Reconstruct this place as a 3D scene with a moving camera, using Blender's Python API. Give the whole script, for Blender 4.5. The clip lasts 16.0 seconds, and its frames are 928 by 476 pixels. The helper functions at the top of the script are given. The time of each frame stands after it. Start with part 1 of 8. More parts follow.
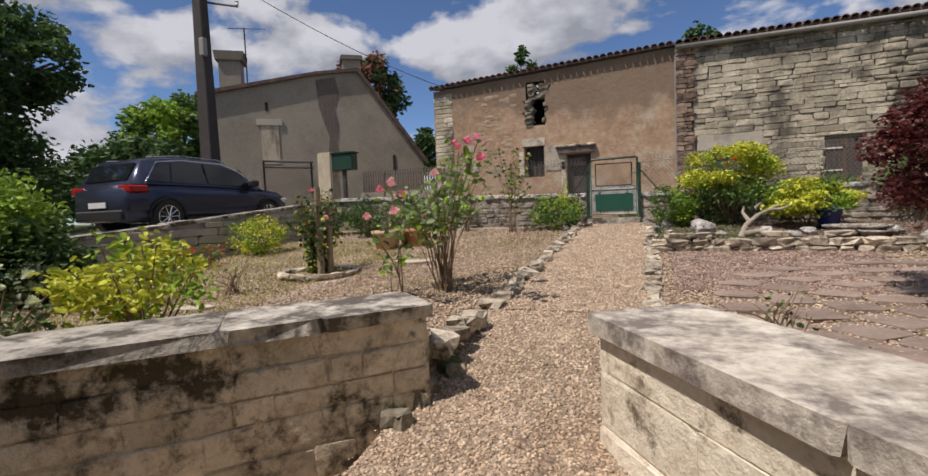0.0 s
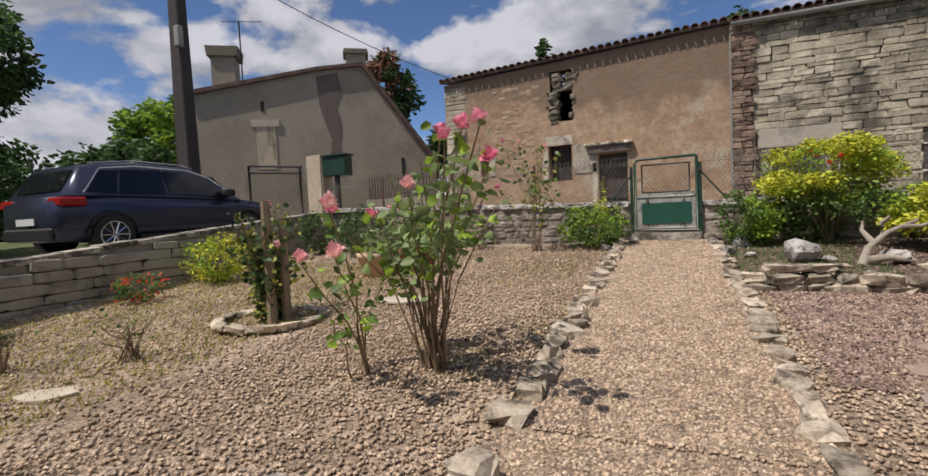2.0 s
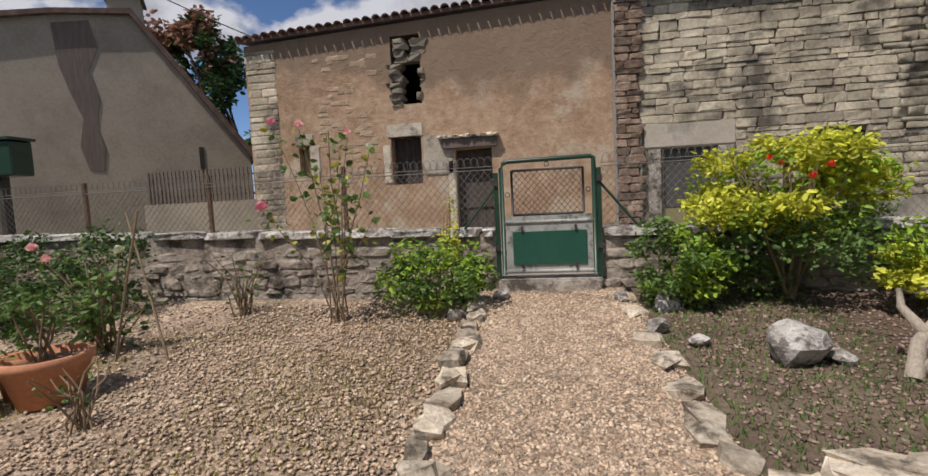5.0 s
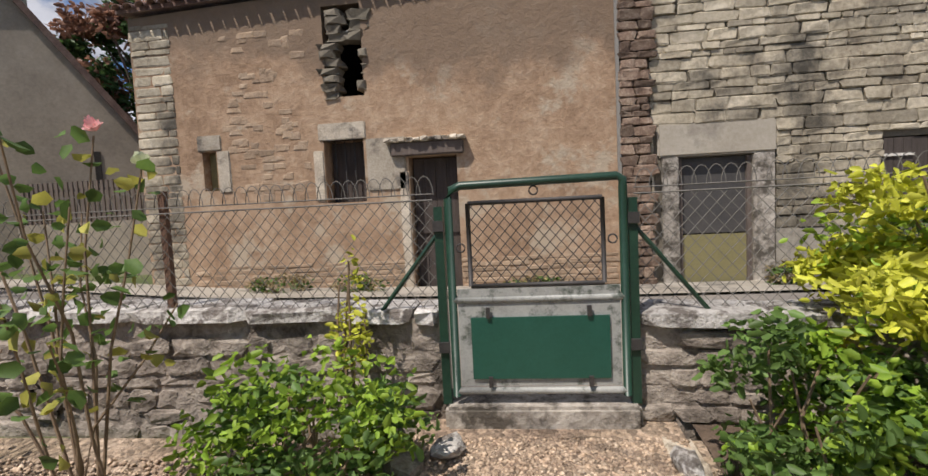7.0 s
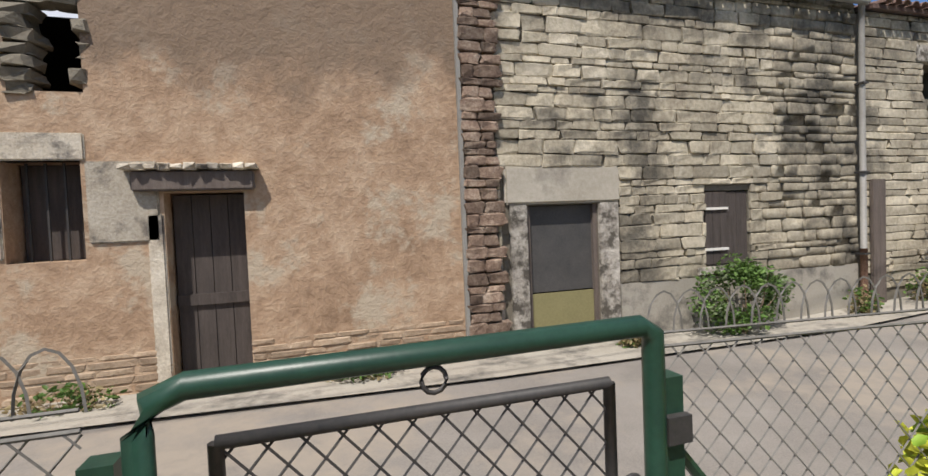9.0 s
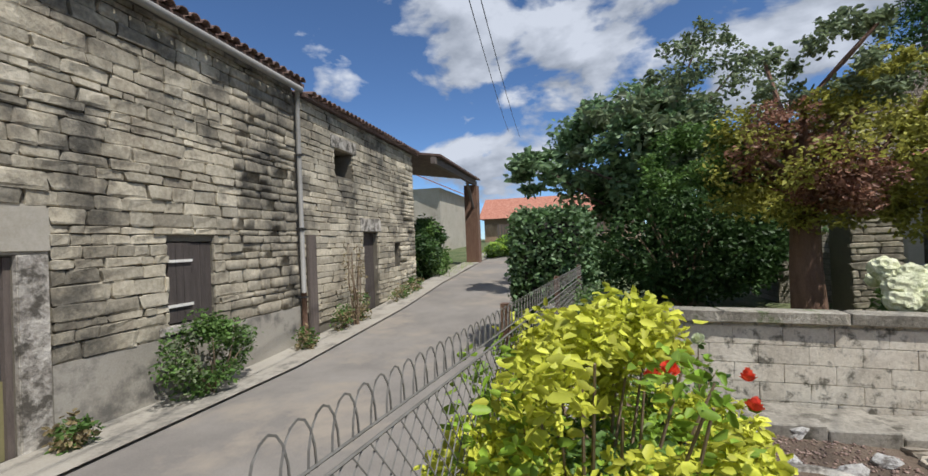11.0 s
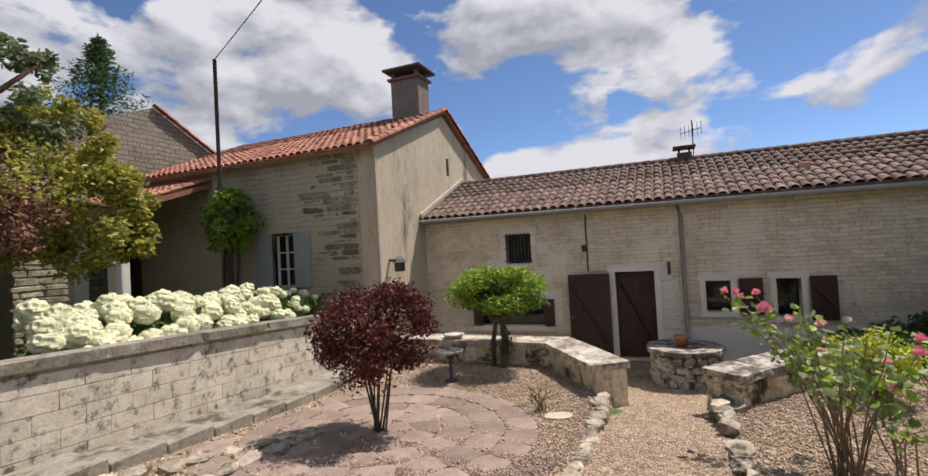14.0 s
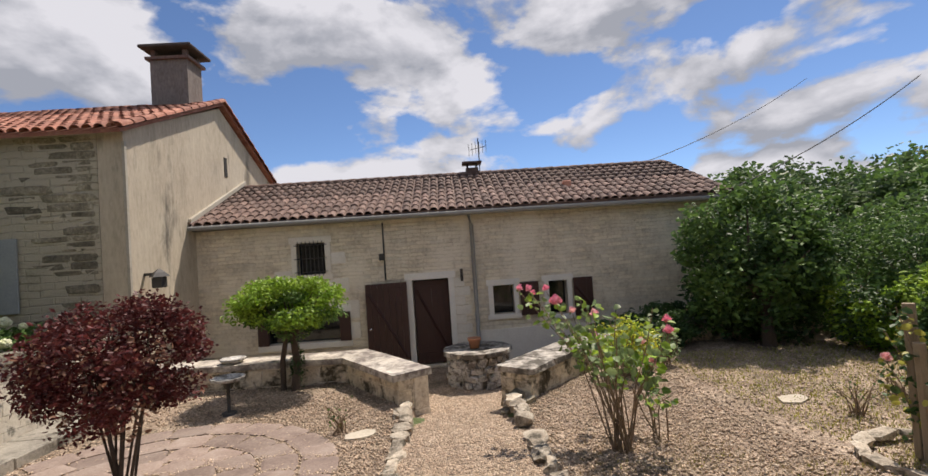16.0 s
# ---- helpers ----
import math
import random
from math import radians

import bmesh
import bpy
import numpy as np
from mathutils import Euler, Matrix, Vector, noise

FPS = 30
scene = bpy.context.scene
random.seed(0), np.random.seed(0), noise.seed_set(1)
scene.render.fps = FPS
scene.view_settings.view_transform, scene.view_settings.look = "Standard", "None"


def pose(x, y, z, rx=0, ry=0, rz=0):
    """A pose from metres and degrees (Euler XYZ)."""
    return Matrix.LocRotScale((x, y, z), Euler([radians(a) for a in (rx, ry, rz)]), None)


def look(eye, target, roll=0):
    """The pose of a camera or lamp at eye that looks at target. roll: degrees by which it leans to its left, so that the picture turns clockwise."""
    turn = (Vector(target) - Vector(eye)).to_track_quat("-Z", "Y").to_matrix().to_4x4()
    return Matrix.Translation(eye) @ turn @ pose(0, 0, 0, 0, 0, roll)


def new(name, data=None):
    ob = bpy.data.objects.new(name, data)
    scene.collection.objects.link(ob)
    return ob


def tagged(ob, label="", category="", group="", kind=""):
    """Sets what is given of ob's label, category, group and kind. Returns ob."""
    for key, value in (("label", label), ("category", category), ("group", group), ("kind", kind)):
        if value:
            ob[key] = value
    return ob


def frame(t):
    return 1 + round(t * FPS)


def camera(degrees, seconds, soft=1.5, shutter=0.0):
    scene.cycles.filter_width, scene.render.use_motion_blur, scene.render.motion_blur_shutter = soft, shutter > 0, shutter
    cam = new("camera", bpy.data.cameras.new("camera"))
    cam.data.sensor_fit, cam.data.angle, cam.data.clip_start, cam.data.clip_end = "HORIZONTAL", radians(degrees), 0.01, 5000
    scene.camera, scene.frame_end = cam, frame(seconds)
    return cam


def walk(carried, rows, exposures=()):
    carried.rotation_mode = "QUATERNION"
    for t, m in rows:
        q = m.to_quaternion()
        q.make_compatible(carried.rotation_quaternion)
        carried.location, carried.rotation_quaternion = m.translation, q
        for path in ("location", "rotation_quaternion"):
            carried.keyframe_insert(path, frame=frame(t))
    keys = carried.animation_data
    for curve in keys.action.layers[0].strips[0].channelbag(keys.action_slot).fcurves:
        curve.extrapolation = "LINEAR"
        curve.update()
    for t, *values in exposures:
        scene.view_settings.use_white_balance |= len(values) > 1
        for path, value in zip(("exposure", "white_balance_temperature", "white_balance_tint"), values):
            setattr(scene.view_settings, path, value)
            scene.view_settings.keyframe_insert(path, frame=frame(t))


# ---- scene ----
cam = camera(88.2, 16.0)

PATH = [
    (0, (0.009, -0.048, 1.494), (-0.718, 1.811, 1.375), -2.30),
    (0.5, (-0.174, 0.398, 1.525), (-0.950, 2.239, 1.422), -2.50),
    (1, (-0.332, 0.872, 1.583), (-1.143, 2.698, 1.491), -2.60),
    (1.5, (-0.456, 1.398, 1.645), (-1.281, 3.217, 1.549), -2.70),
    (2, (-0.599, 1.924, 1.677), (-1.404, 3.753, 1.574), -2.70),
    (2.5, (-0.652, 2.479, 1.734), (-1.399, 4.330, 1.618), -2.90),
    (3, (-0.715, 3.120, 1.773), (-1.370, 5.005, 1.645), -2.90),
    (3.5, (-0.802, 3.682, 1.880), (-1.348, 5.601, 1.733), -3.10),
    (4, (-0.840, 4.306, 1.968), (-1.284, 6.249, 1.810), -3.00),
    (4.2, (-0.884, 4.574, 1.968), (-1.284, 6.529, 1.813), -3.00),
    (6.3, (-0.743, 7.182, 2.289), (-1.002, 9.159, 2.125), -2.90),
    (6.5, (-0.773, 7.436, 2.287), (-1.019, 9.414, 2.134), -2.90),
    (7, (-0.818, 8.057, 2.353), (-1.039, 10.039, 2.208), -2.90),
    (7.5, (-0.812, 8.619, 2.431), (-0.981, 10.607, 2.296), -3.00),
    (8, (-0.798, 9.099, 2.520), (-0.855, 11.095, 2.410), -2.90),
    (8.2, (-0.820, 9.267, 2.556), (-0.796, 11.265, 2.460), -2.90),
    (10.3, (-0.930, 10.371, 2.820), (0.686, 11.549, 2.820), -1.74),
    (10.5, (-0.840, 10.354, 2.813), (0.894, 11.349, 2.824), -1.93),
    (11, (-0.790, 10.381, 2.805), (1.159, 10.829, 2.828), -2.36),
    (11.5, (-0.840, 10.442, 2.800), (1.151, 10.251, 2.825), -2.44),
    (12, (-0.877, 10.430, 2.807), (0.988, 9.706, 2.825), -2.34),
    (12.5, (-0.866, 10.354, 2.830), (0.778, 9.216, 2.837), -1.89),
    (13, (-0.868, 10.263, 2.807), (0.506, 8.810, 2.829), -2.17),
    (13.5, (-0.870, 10.136, 2.775), (0.205, 8.450, 2.812), -2.76),
    (14, (-0.851, 9.986, 2.742), (-0.088, 8.138, 2.788), -3.20),
    (14.5, (-0.817, 9.857, 2.714), (-0.352, 7.912, 2.768), -3.48),
    (15, (-0.766, 9.738, 2.676), (-0.555, 7.750, 2.739), -3.69),
    (15.5, (-0.707, 9.647, 2.631), (-0.683, 7.648, 2.697), -3.91),
    (16, (-0.631, 9.563, 2.583), (-0.710, 7.565, 2.643), -3.94),
]
walk(cam, [(t, look(eye, target, roll)) for t, eye, target, roll in PATH], [(0, -0.06, 6750, 15), (5.5, -0.06, 6750, 15), (7, 0.1, 6700, 15), (8.5, 0.28, 6550, 13), (10.3, 0.2, 6350, 11), (11.7, 0.02, 6150, 10), (13.2, 0.2, 6700, 14), (16, 0.24, 6950, 15)])


# ---- world, sun, exposure ----
SUN_DIR = Vector((-0.60, -0.80, 1.75)).normalized()
scene.view_settings.exposure = 0.0


def make_world():
    w = bpy.data.worlds.new("sky")
    scene.world = w
    w.use_nodes = True
    nt = w.node_tree
    nt.nodes.clear()
    n, l = nt.nodes, nt.links
    out = n.new("ShaderNodeOutputWorld")
    bg = n.new("ShaderNodeBackground")
    sky = n.new("ShaderNodeTexSky")
    sky.sky_type = "NISHITA"
    sky.sun_disc = False
    sky.sun_elevation = math.asin(SUN_DIR.z)
    sky.sun_rotation = math.atan2(SUN_DIR.x, SUN_DIR.y)
    sky.dust_density = 0.1
    sky.air_density = 0.65
    sky.ozone_density = 2.0
    tc = n.new("ShaderNodeTexCoord")
    flat = n.new("ShaderNodeVectorMath")
    flat.operation = "MULTIPLY"
    flat.inputs[1].default_value = (1.0, 1.0, 1.9)
    l.new(tc.outputs["Generated"], flat.inputs[0])
    above = n.new("ShaderNodeVectorMath")
    above.operation = "ADD"
    above.inputs[1].default_value = (-0.02, -0.03, 0.075)
    l.new(flat.outputs[0], above.inputs[0])
    puffs = []
    for src in (flat, above):
        noi = n.new("ShaderNodeTexNoise")
        noi.inputs["Scale"].default_value = 3.8
        noi.inputs["Detail"].default_value = 9
        noi.inputs["Roughness"].default_value = 0.52
        noi.inputs["Distortion"].default_value = 0.15
        l.new(src.outputs[0], noi.inputs["Vector"])
        puffs.append(noi)
    # the sky is clearer up the lane
    dot = n.new("ShaderNodeVectorMath")
    dot.operation = "DOT_PRODUCT"
    dot.inputs[1].default_value = Vector((0.80, 0.58, 0.15)).normalized()
    l.new(tc.outputs["Generated"], dot.inputs[0])
    clear = n.new("ShaderNodeMapRange")
    clear.interpolation_type = "SMOOTHSTEP"
    clear.inputs["From Min"].default_value = 0.70
    clear.inputs["From Max"].default_value = 0.97
    clear.inputs["To Max"].default_value = 0.085
    l.new(dot.outputs["Value"], clear.inputs["Value"])
    cover = n.new("ShaderNodeMath")
    cover.operation = "SUBTRACT"
    l.new(puffs[0].outputs["Fac"], cover.inputs[0])
    l.new(clear.outputs["Result"], cover.inputs[1])
    ramp = n.new("ShaderNodeValToRGB")
    ramp.color_ramp.elements[0].position = 0.465
    ramp.color_ramp.elements[1].position = 0.520
    l.new(cover.outputs[0], ramp.inputs[0])
    lit = n.new("ShaderNodeMath")
    lit.operation = "SUBTRACT"
    l.new(puffs[0].outputs["Fac"], lit.inputs[0])
    l.new(puffs[1].outputs["Fac"], lit.inputs[1])
    lift = n.new("ShaderNodeMath")
    lift.operation = "MULTIPLY_ADD"
    lift.inputs[1].default_value = 5.0
    lift.inputs[2].default_value = 0.5
    l.new(lit.outputs[0], lift.inputs[0])
    cr = n.new("ShaderNodeValToRGB")
    cr.color_ramp.elements[0].position = 0.12
    cr.color_ramp.elements[0].color = (2.2, 2.45, 2.9, 1)
    cr.color_ramp.elements[1].position = 0.95
    cr.color_ramp.elements[1].color = (4.5, 4.75, 5.25, 1)
    l.new(lift.outputs[0], cr.inputs[0])
    mix = n.new("ShaderNodeMix")
    mix.data_type = "RGBA"
    l.new(ramp.outputs["Color"], mix.inputs["Factor"])
    deep = n.new("ShaderNodeMix")
    deep.data_type = "RGBA"
    deep.blend_type = "MULTIPLY"
    deep.inputs["Factor"].default_value = 1.0
    deep.inputs["B"].default_value = (0.66, 0.79, 0.90, 1)
    l.new(sky.outputs[0], deep.inputs["A"])
    l.new(deep.outputs["Result"], mix.inputs["A"])
    l.new(cr.outputs[0], mix.inputs["B"])
    l.new(mix.outputs["Result"], bg.inputs["Color"])
    bg.inputs["Strength"].default_value = 0.135
    l.new(bg.outputs[0], out.inputs["Surface"])


make_world()
sun = new("sun", bpy.data.lights.new("sun", "SUN"))
sun.data.energy = 4.2
sun.data.angle = radians(0.6)
sun.data.color = (1.0, 0.95, 0.88)
sun.rotation_euler = SUN_DIR.to_track_quat("Z", "Y").to_euler()

# ---- materials ----


def ramp_of(nt, cols, a=0.3, b=0.7):
    r = nt.nodes.new("ShaderNodeValToRGB")
    e = r.color_ramp.elements
    while len(e) < len(cols):
        e.new(0.5)
    for k, c in enumerate(cols):
        e[k].position = a + (b - a) * k / max(1, len(cols) - 1)
        e[k].color = (*c, 1)
    return r


def material(name, cols, scale=1.5, fine=25.0, rough=0.9, bump=0.4, depth=0.01, vary=0.0, island=0.0, metal=0.0,
             stain=None, stain_scale=0.7, stain_at=(0.5, 0.62), mask=None, stretch=(1, 1, 1), spec=0.5, courses=None, transl=0.0):
    """Two scales of grain, a stain layer, relief and, on pieces, a tone of their own."""
    m = bpy.data.materials.new(name)
    m.use_nodes = True
    nt = m.node_tree
    n, l = nt.nodes, nt.links
    bs = n["Principled BSDF"]
    bs.inputs["Metallic"].default_value = metal
    bs.inputs["Specular IOR Level"].default_value = spec
    geo = n.new("ShaderNodeNewGeometry")
    mp = n.new("ShaderNodeMapping")
    mp.inputs["Scale"].default_value = stretch
    l.new(geo.outputs["Position"], mp.inputs[0])
    big = n.new("ShaderNodeTexNoise")
    big.inputs["Scale"].default_value = scale
    big.inputs["Detail"].default_value = 6
    big.inputs["Roughness"].default_value = 0.65
    l.new(mp.outputs[0], big.inputs["Vector"])
    sm = n.new("ShaderNodeTexNoise")
    sm.inputs["Scale"].default_value = fine
    sm.inputs["Detail"].default_value = 4
    sm.inputs["Roughness"].default_value = 0.7
    l.new(mp.outputs[0], sm.inputs["Vector"])
    mx = n.new("ShaderNodeMix")
    mx.inputs["Factor"].default_value = 0.45
    l.new(big.outputs["Fac"], mx.inputs["A"])
    l.new(sm.outputs["Fac"], mx.inputs["B"])
    r = ramp_of(nt, cols, 0.34, 0.66)
    l.new(mx.outputs["Result"], r.inputs[0])
    col = r.outputs["Color"]
    height = sm.outputs["Fac"]
    if courses:
        br = n.new("ShaderNodeTexBrick")
        sw = n.new("ShaderNodeSeparateXYZ")
        cb = n.new("ShaderNodeCombineXYZ")
        wob = n.new("ShaderNodeTexNoise")
        wob.inputs["Scale"].default_value = 1.6
        wob.inputs["Detail"].default_value = 4
        l.new(geo.outputs["Position"], wob.inputs["Vector"])
        off = n.new("ShaderNodeVectorMath")
        off.operation = "MULTIPLY_ADD"
        off.inputs[1].default_value = (0.22, 0.22, 0.11)
        l.new(wob.outputs["Color"], off.inputs[0])
        l.new(geo.outputs["Position"], off.inputs[2])
        l.new(off.outputs[0], sw.inputs[0])
        l.new(sw.outputs["XY".index("X") if courses[4] == "x" else 1], cb.inputs[0])
        l.new(sw.outputs[2], cb.inputs[1])
        l.new(cb.outputs[0], br.inputs["Vector"])
        br.inputs["Scale"].default_value = 1.0
        br.inputs["Brick Width"].default_value = courses[0]
        br.inputs["Row Height"].default_value = courses[1]
        br.inputs["Mortar Size"].default_value = courses[2]
        br.inputs["Mortar Smooth"].default_value = 0.6
        br.inputs["Color1"].default_value = (0.72, 0.72, 0.72, 1)
        br.inputs["Color2"].default_value = (1.12, 1.1, 1.06, 1)
        br.inputs["Mortar"].default_value = (*courses[3], 1)
        mu = n.new("ShaderNodeMix")
        mu.data_type = "RGBA"
        mu.blend_type = "MULTIPLY"
        mu.inputs["Factor"].default_value = 0.55
        l.new(col, mu.inputs["A"])
        l.new(br.outputs["Color"], mu.inputs["B"])
        col = mu.outputs["Result"]
        ad = n.new("ShaderNodeMath")
        ad.operation = "MULTIPLY_ADD"
        ad.inputs[1].default_value = -0.7
        l.new(br.outputs["Fac"], ad.inputs[0])
        l.new(sm.outputs["Fac"], ad.inputs[2])
        height = ad.outputs[0]
    if stain:
        st = n.new("ShaderNodeTexNoise")
        st.inputs["Scale"].default_value = stain_scale
        st.inputs["Detail"].default_value = 8
        st.inputs["Roughness"].default_value = 0.7
        off = n.new("ShaderNodeVectorMath")
        off.operation = "ADD"
        off.inputs[1].default_value = (17, 5, 3)
        l.new(mp.outputs[0], off.inputs[0])
        l.new(off.outputs[0], st.inputs["Vector"])
        sr = n.new("ShaderNodeMapRange")
        sr.inputs["From Min"].default_value, sr.inputs["From Max"].default_value = stain_at
        l.new(st.outputs["Fac"], sr.inputs["Value"])
        sx = n.new("ShaderNodeMix")
        sx.data_type = "RGBA"
        l.new(sr.outputs["Result"], sx.inputs["Factor"])
        l.new(col, sx.inputs["A"])
        sx.inputs["B"].default_value = (*stain, 1)
        col = sx.outputs["Result"]
    for src, amount in (("o", vary), ("i", island)):
        if not amount:
            continue
        if src == "o":
            rn = n.new("ShaderNodeObjectInfo").outputs["Random"]
        else:
            rn = geo.outputs["Random Per Island"]
        mr = n.new("ShaderNodeMapRange")
        mr.inputs["To Min"].default_value = 1 - amount
        mr.inputs["To Max"].default_value = 1 + amount
        l.new(rn, mr.inputs["Value"])
        vm = n.new("ShaderNodeVectorMath")
        vm.operation = "SCALE"
        l.new(col, vm.inputs[0])
        l.new(mr.outputs["Result"], vm.inputs["Scale"])
        col = vm.outputs[0]
    l.new(col, bs.inputs["Base Color"])
    if bump:
        b = n.new("ShaderNodeBump")
        b.inputs["Strength"].default_value = bump
        b.inputs["Distance"].default_value = depth
        l.new(height, b.inputs["Height"])
        l.new(b.outputs[0], bs.inputs["Normal"])
    bs.inputs["Roughness"].default_value = rough
    if transl:
        tr = n.new("ShaderNodeBsdfTranslucent")
        l.new(col, tr.inputs["Color"])
        ms = n.new("ShaderNodeMixShader")
        ms.inputs[0].default_value = transl
        l.new(bs.outputs[0], ms.inputs[1])
        l.new(tr.outputs[0], ms.inputs[2])
        l.new(ms.outputs[0], n["Material Output"].inputs["Surface"])
    return m


M = {}
M["gravel"] = material("gravel", [(0.22, 0.155, 0.11), (0.42, 0.315, 0.225), (0.62, 0.50, 0.38)], 2.2, 50, 0.95, 1.0, 0.02, stain=(0.19, 0.155, 0.095), stain_scale=0.9, stain_at=(0.49, 0.72))


def grains(m, size, low=0.62, high=1.3, relief=0.012):
    """Small stones lying close together: a tone and a rounded top for each."""
    nt = m.node_tree
    n, l = nt.nodes, nt.links
    bs = n["Principled BSDF"]
    pos = n.new("ShaderNodeNewGeometry")
    vo = n.new("ShaderNodeTexVoronoi")
    vo.inputs["Scale"].default_value = 1 / size
    vo.inputs["Randomness"].default_value = 1.0
    l.new(pos.outputs["Position"], vo.inputs["Vector"])
    sep = n.new("ShaderNodeSeparateColor")
    l.new(vo.outputs["Color"], sep.inputs[0])
    mr = n.new("ShaderNodeMapRange")
    mr.inputs["To Min"].default_value = low
    mr.inputs["To Max"].default_value = high
    l.new(sep.outputs[0], mr.inputs["Value"])
    vm = n.new("ShaderNodeVectorMath")
    vm.operation = "SCALE"
    l.new(bs.inputs["Base Color"].links[0].from_socket, vm.inputs[0])
    l.new(mr.outputs["Result"], vm.inputs["Scale"])
    l.new(vm.outputs[0], bs.inputs["Base Color"])
    b = n.new("ShaderNodeBump")
    b.invert = True
    b.inputs["Strength"].default_value = 0.9
    b.inputs["Distance"].default_value = relief
    l.new(vo.outputs["Distance"], b.inputs["Height"])
    l.new(bs.inputs["Normal"].links[0].from_socket, b.inputs["Normal"])
    l.new(b.outputs[0], bs.inputs["Normal"])


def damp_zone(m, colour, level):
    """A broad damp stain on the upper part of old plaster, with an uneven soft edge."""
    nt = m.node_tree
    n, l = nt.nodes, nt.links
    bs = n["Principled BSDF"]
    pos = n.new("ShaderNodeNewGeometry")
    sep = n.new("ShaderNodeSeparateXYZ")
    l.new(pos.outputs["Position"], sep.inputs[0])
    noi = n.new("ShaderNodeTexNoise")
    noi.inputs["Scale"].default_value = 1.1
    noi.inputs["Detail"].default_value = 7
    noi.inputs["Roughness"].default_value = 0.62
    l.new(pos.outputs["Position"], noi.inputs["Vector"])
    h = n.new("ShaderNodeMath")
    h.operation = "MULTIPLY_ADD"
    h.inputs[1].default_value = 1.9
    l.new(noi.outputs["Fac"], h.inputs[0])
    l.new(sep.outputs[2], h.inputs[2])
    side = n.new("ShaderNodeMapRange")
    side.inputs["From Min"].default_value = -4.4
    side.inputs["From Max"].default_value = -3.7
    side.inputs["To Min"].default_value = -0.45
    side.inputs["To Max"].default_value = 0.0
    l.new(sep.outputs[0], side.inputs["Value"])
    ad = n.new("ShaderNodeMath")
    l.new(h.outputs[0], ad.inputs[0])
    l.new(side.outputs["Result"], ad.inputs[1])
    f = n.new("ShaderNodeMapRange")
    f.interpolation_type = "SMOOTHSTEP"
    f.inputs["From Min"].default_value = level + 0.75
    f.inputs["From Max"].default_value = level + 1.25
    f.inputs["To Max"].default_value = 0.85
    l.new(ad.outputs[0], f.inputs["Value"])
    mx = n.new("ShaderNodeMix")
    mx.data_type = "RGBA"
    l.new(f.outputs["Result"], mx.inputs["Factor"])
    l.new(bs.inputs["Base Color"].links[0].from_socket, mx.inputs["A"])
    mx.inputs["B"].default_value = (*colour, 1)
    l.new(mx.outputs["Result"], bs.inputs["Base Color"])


grains(M["gravel"], 0.028, 0.5, 1.35)
M["pebble_dark"] = material("pebble_dark", [(0.13, 0.085, 0.065), (0.25, 0.17, 0.135), (0.40, 0.31, 0.26)], 6, 60, 0.85, 0.3, 0.003, island=0.5)
M["pebble"] = material("pebble", [(0.27, 0.185, 0.13), (0.46, 0.345, 0.24), (0.64, 0.53, 0.41)], 9, 60, 0.8, 0.3, 0.003, island=0.45)
M["earth"] = material("earth", [(0.07, 0.05, 0.035), (0.14, 0.10, 0.07), (0.22, 0.17, 0.12)], 1.5, 30, 0.95, 0.9, 0.03)
M["ground"] = material("ground", [(0.055, 0.08, 0.025), (0.10, 0.13, 0.045), (0.22, 0.20, 0.12)], 0.6, 18, 0.95, 0.9, 0.03)
M["asphalt"] = material("asphalt", [(0.16, 0.145, 0.13), (0.225, 0.205, 0.18), (0.29, 0.265, 0.235)], 0.8, 70, 0.95, 0.5, 0.008, stain=(0.30, 0.26, 0.21), stain_scale=0.5)
M["limestone"] = material("limestone", [(0.30, 0.25, 0.19), (0.48, 0.425, 0.335), (0.64, 0.585, 0.48)], 3.0, 35, 0.9, 0.6, 0.012, vary=0.3, stain=(0.10, 0.09, 0.08), stain_scale=2.5, stain_at=(0.52, 0.66))
M["barn_stone"] = material("barn_stone", [(0.24, 0.20, 0.145), (0.43, 0.38, 0.28), (0.60, 0.54, 0.42)], 1.7, 14, 0.92, 0.8, 0.018, vary=0.3, stain=(0.10, 0.09, 0.07), stain_scale=0.9, stain_at=(0.49, 0.65))
M["barn_mortar"] = material("barn_mortar", [(0.13, 0.115, 0.085), (0.22, 0.195, 0.15)], 1.5, 25, 0.95, 0.8, 0.02)
M["capstone"] = material("capstone", [(0.20, 0.175, 0.145), (0.42, 0.385, 0.33), (0.66, 0.62, 0.54)], 4.5, 16, 0.92, 0.9, 0.02, vary=0.15, stain=(0.10, 0.088, 0.07), stain_scale=4.0, stain_at=(0.46, 0.57))
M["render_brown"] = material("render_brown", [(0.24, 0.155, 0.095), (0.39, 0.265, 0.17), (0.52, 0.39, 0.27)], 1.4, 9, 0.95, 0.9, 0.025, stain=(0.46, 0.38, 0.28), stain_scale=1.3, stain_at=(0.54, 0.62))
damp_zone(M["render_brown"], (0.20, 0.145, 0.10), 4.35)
M["render_grey"] = material("render_grey", [(0.38, 0.32, 0.235), (0.53, 0.455, 0.34), (0.63, 0.56, 0.43)], 1.6, 18, 0.92, 0.4, 0.01, stain=(0.15, 0.13, 0.10), stain_scale=1.3, stain_at=(0.54, 0.68), stretch=(1, 1, 0.3))
M["render_white"] = material("render_white", [(0.36, 0.32, 0.25), (0.52, 0.48, 0.40)], 1.0, 20, 0.9, 0.3, 0.006, stain=(0.2, 0.18, 0.15), stain_scale=1.0, stain_at=(0.58, 0.75))
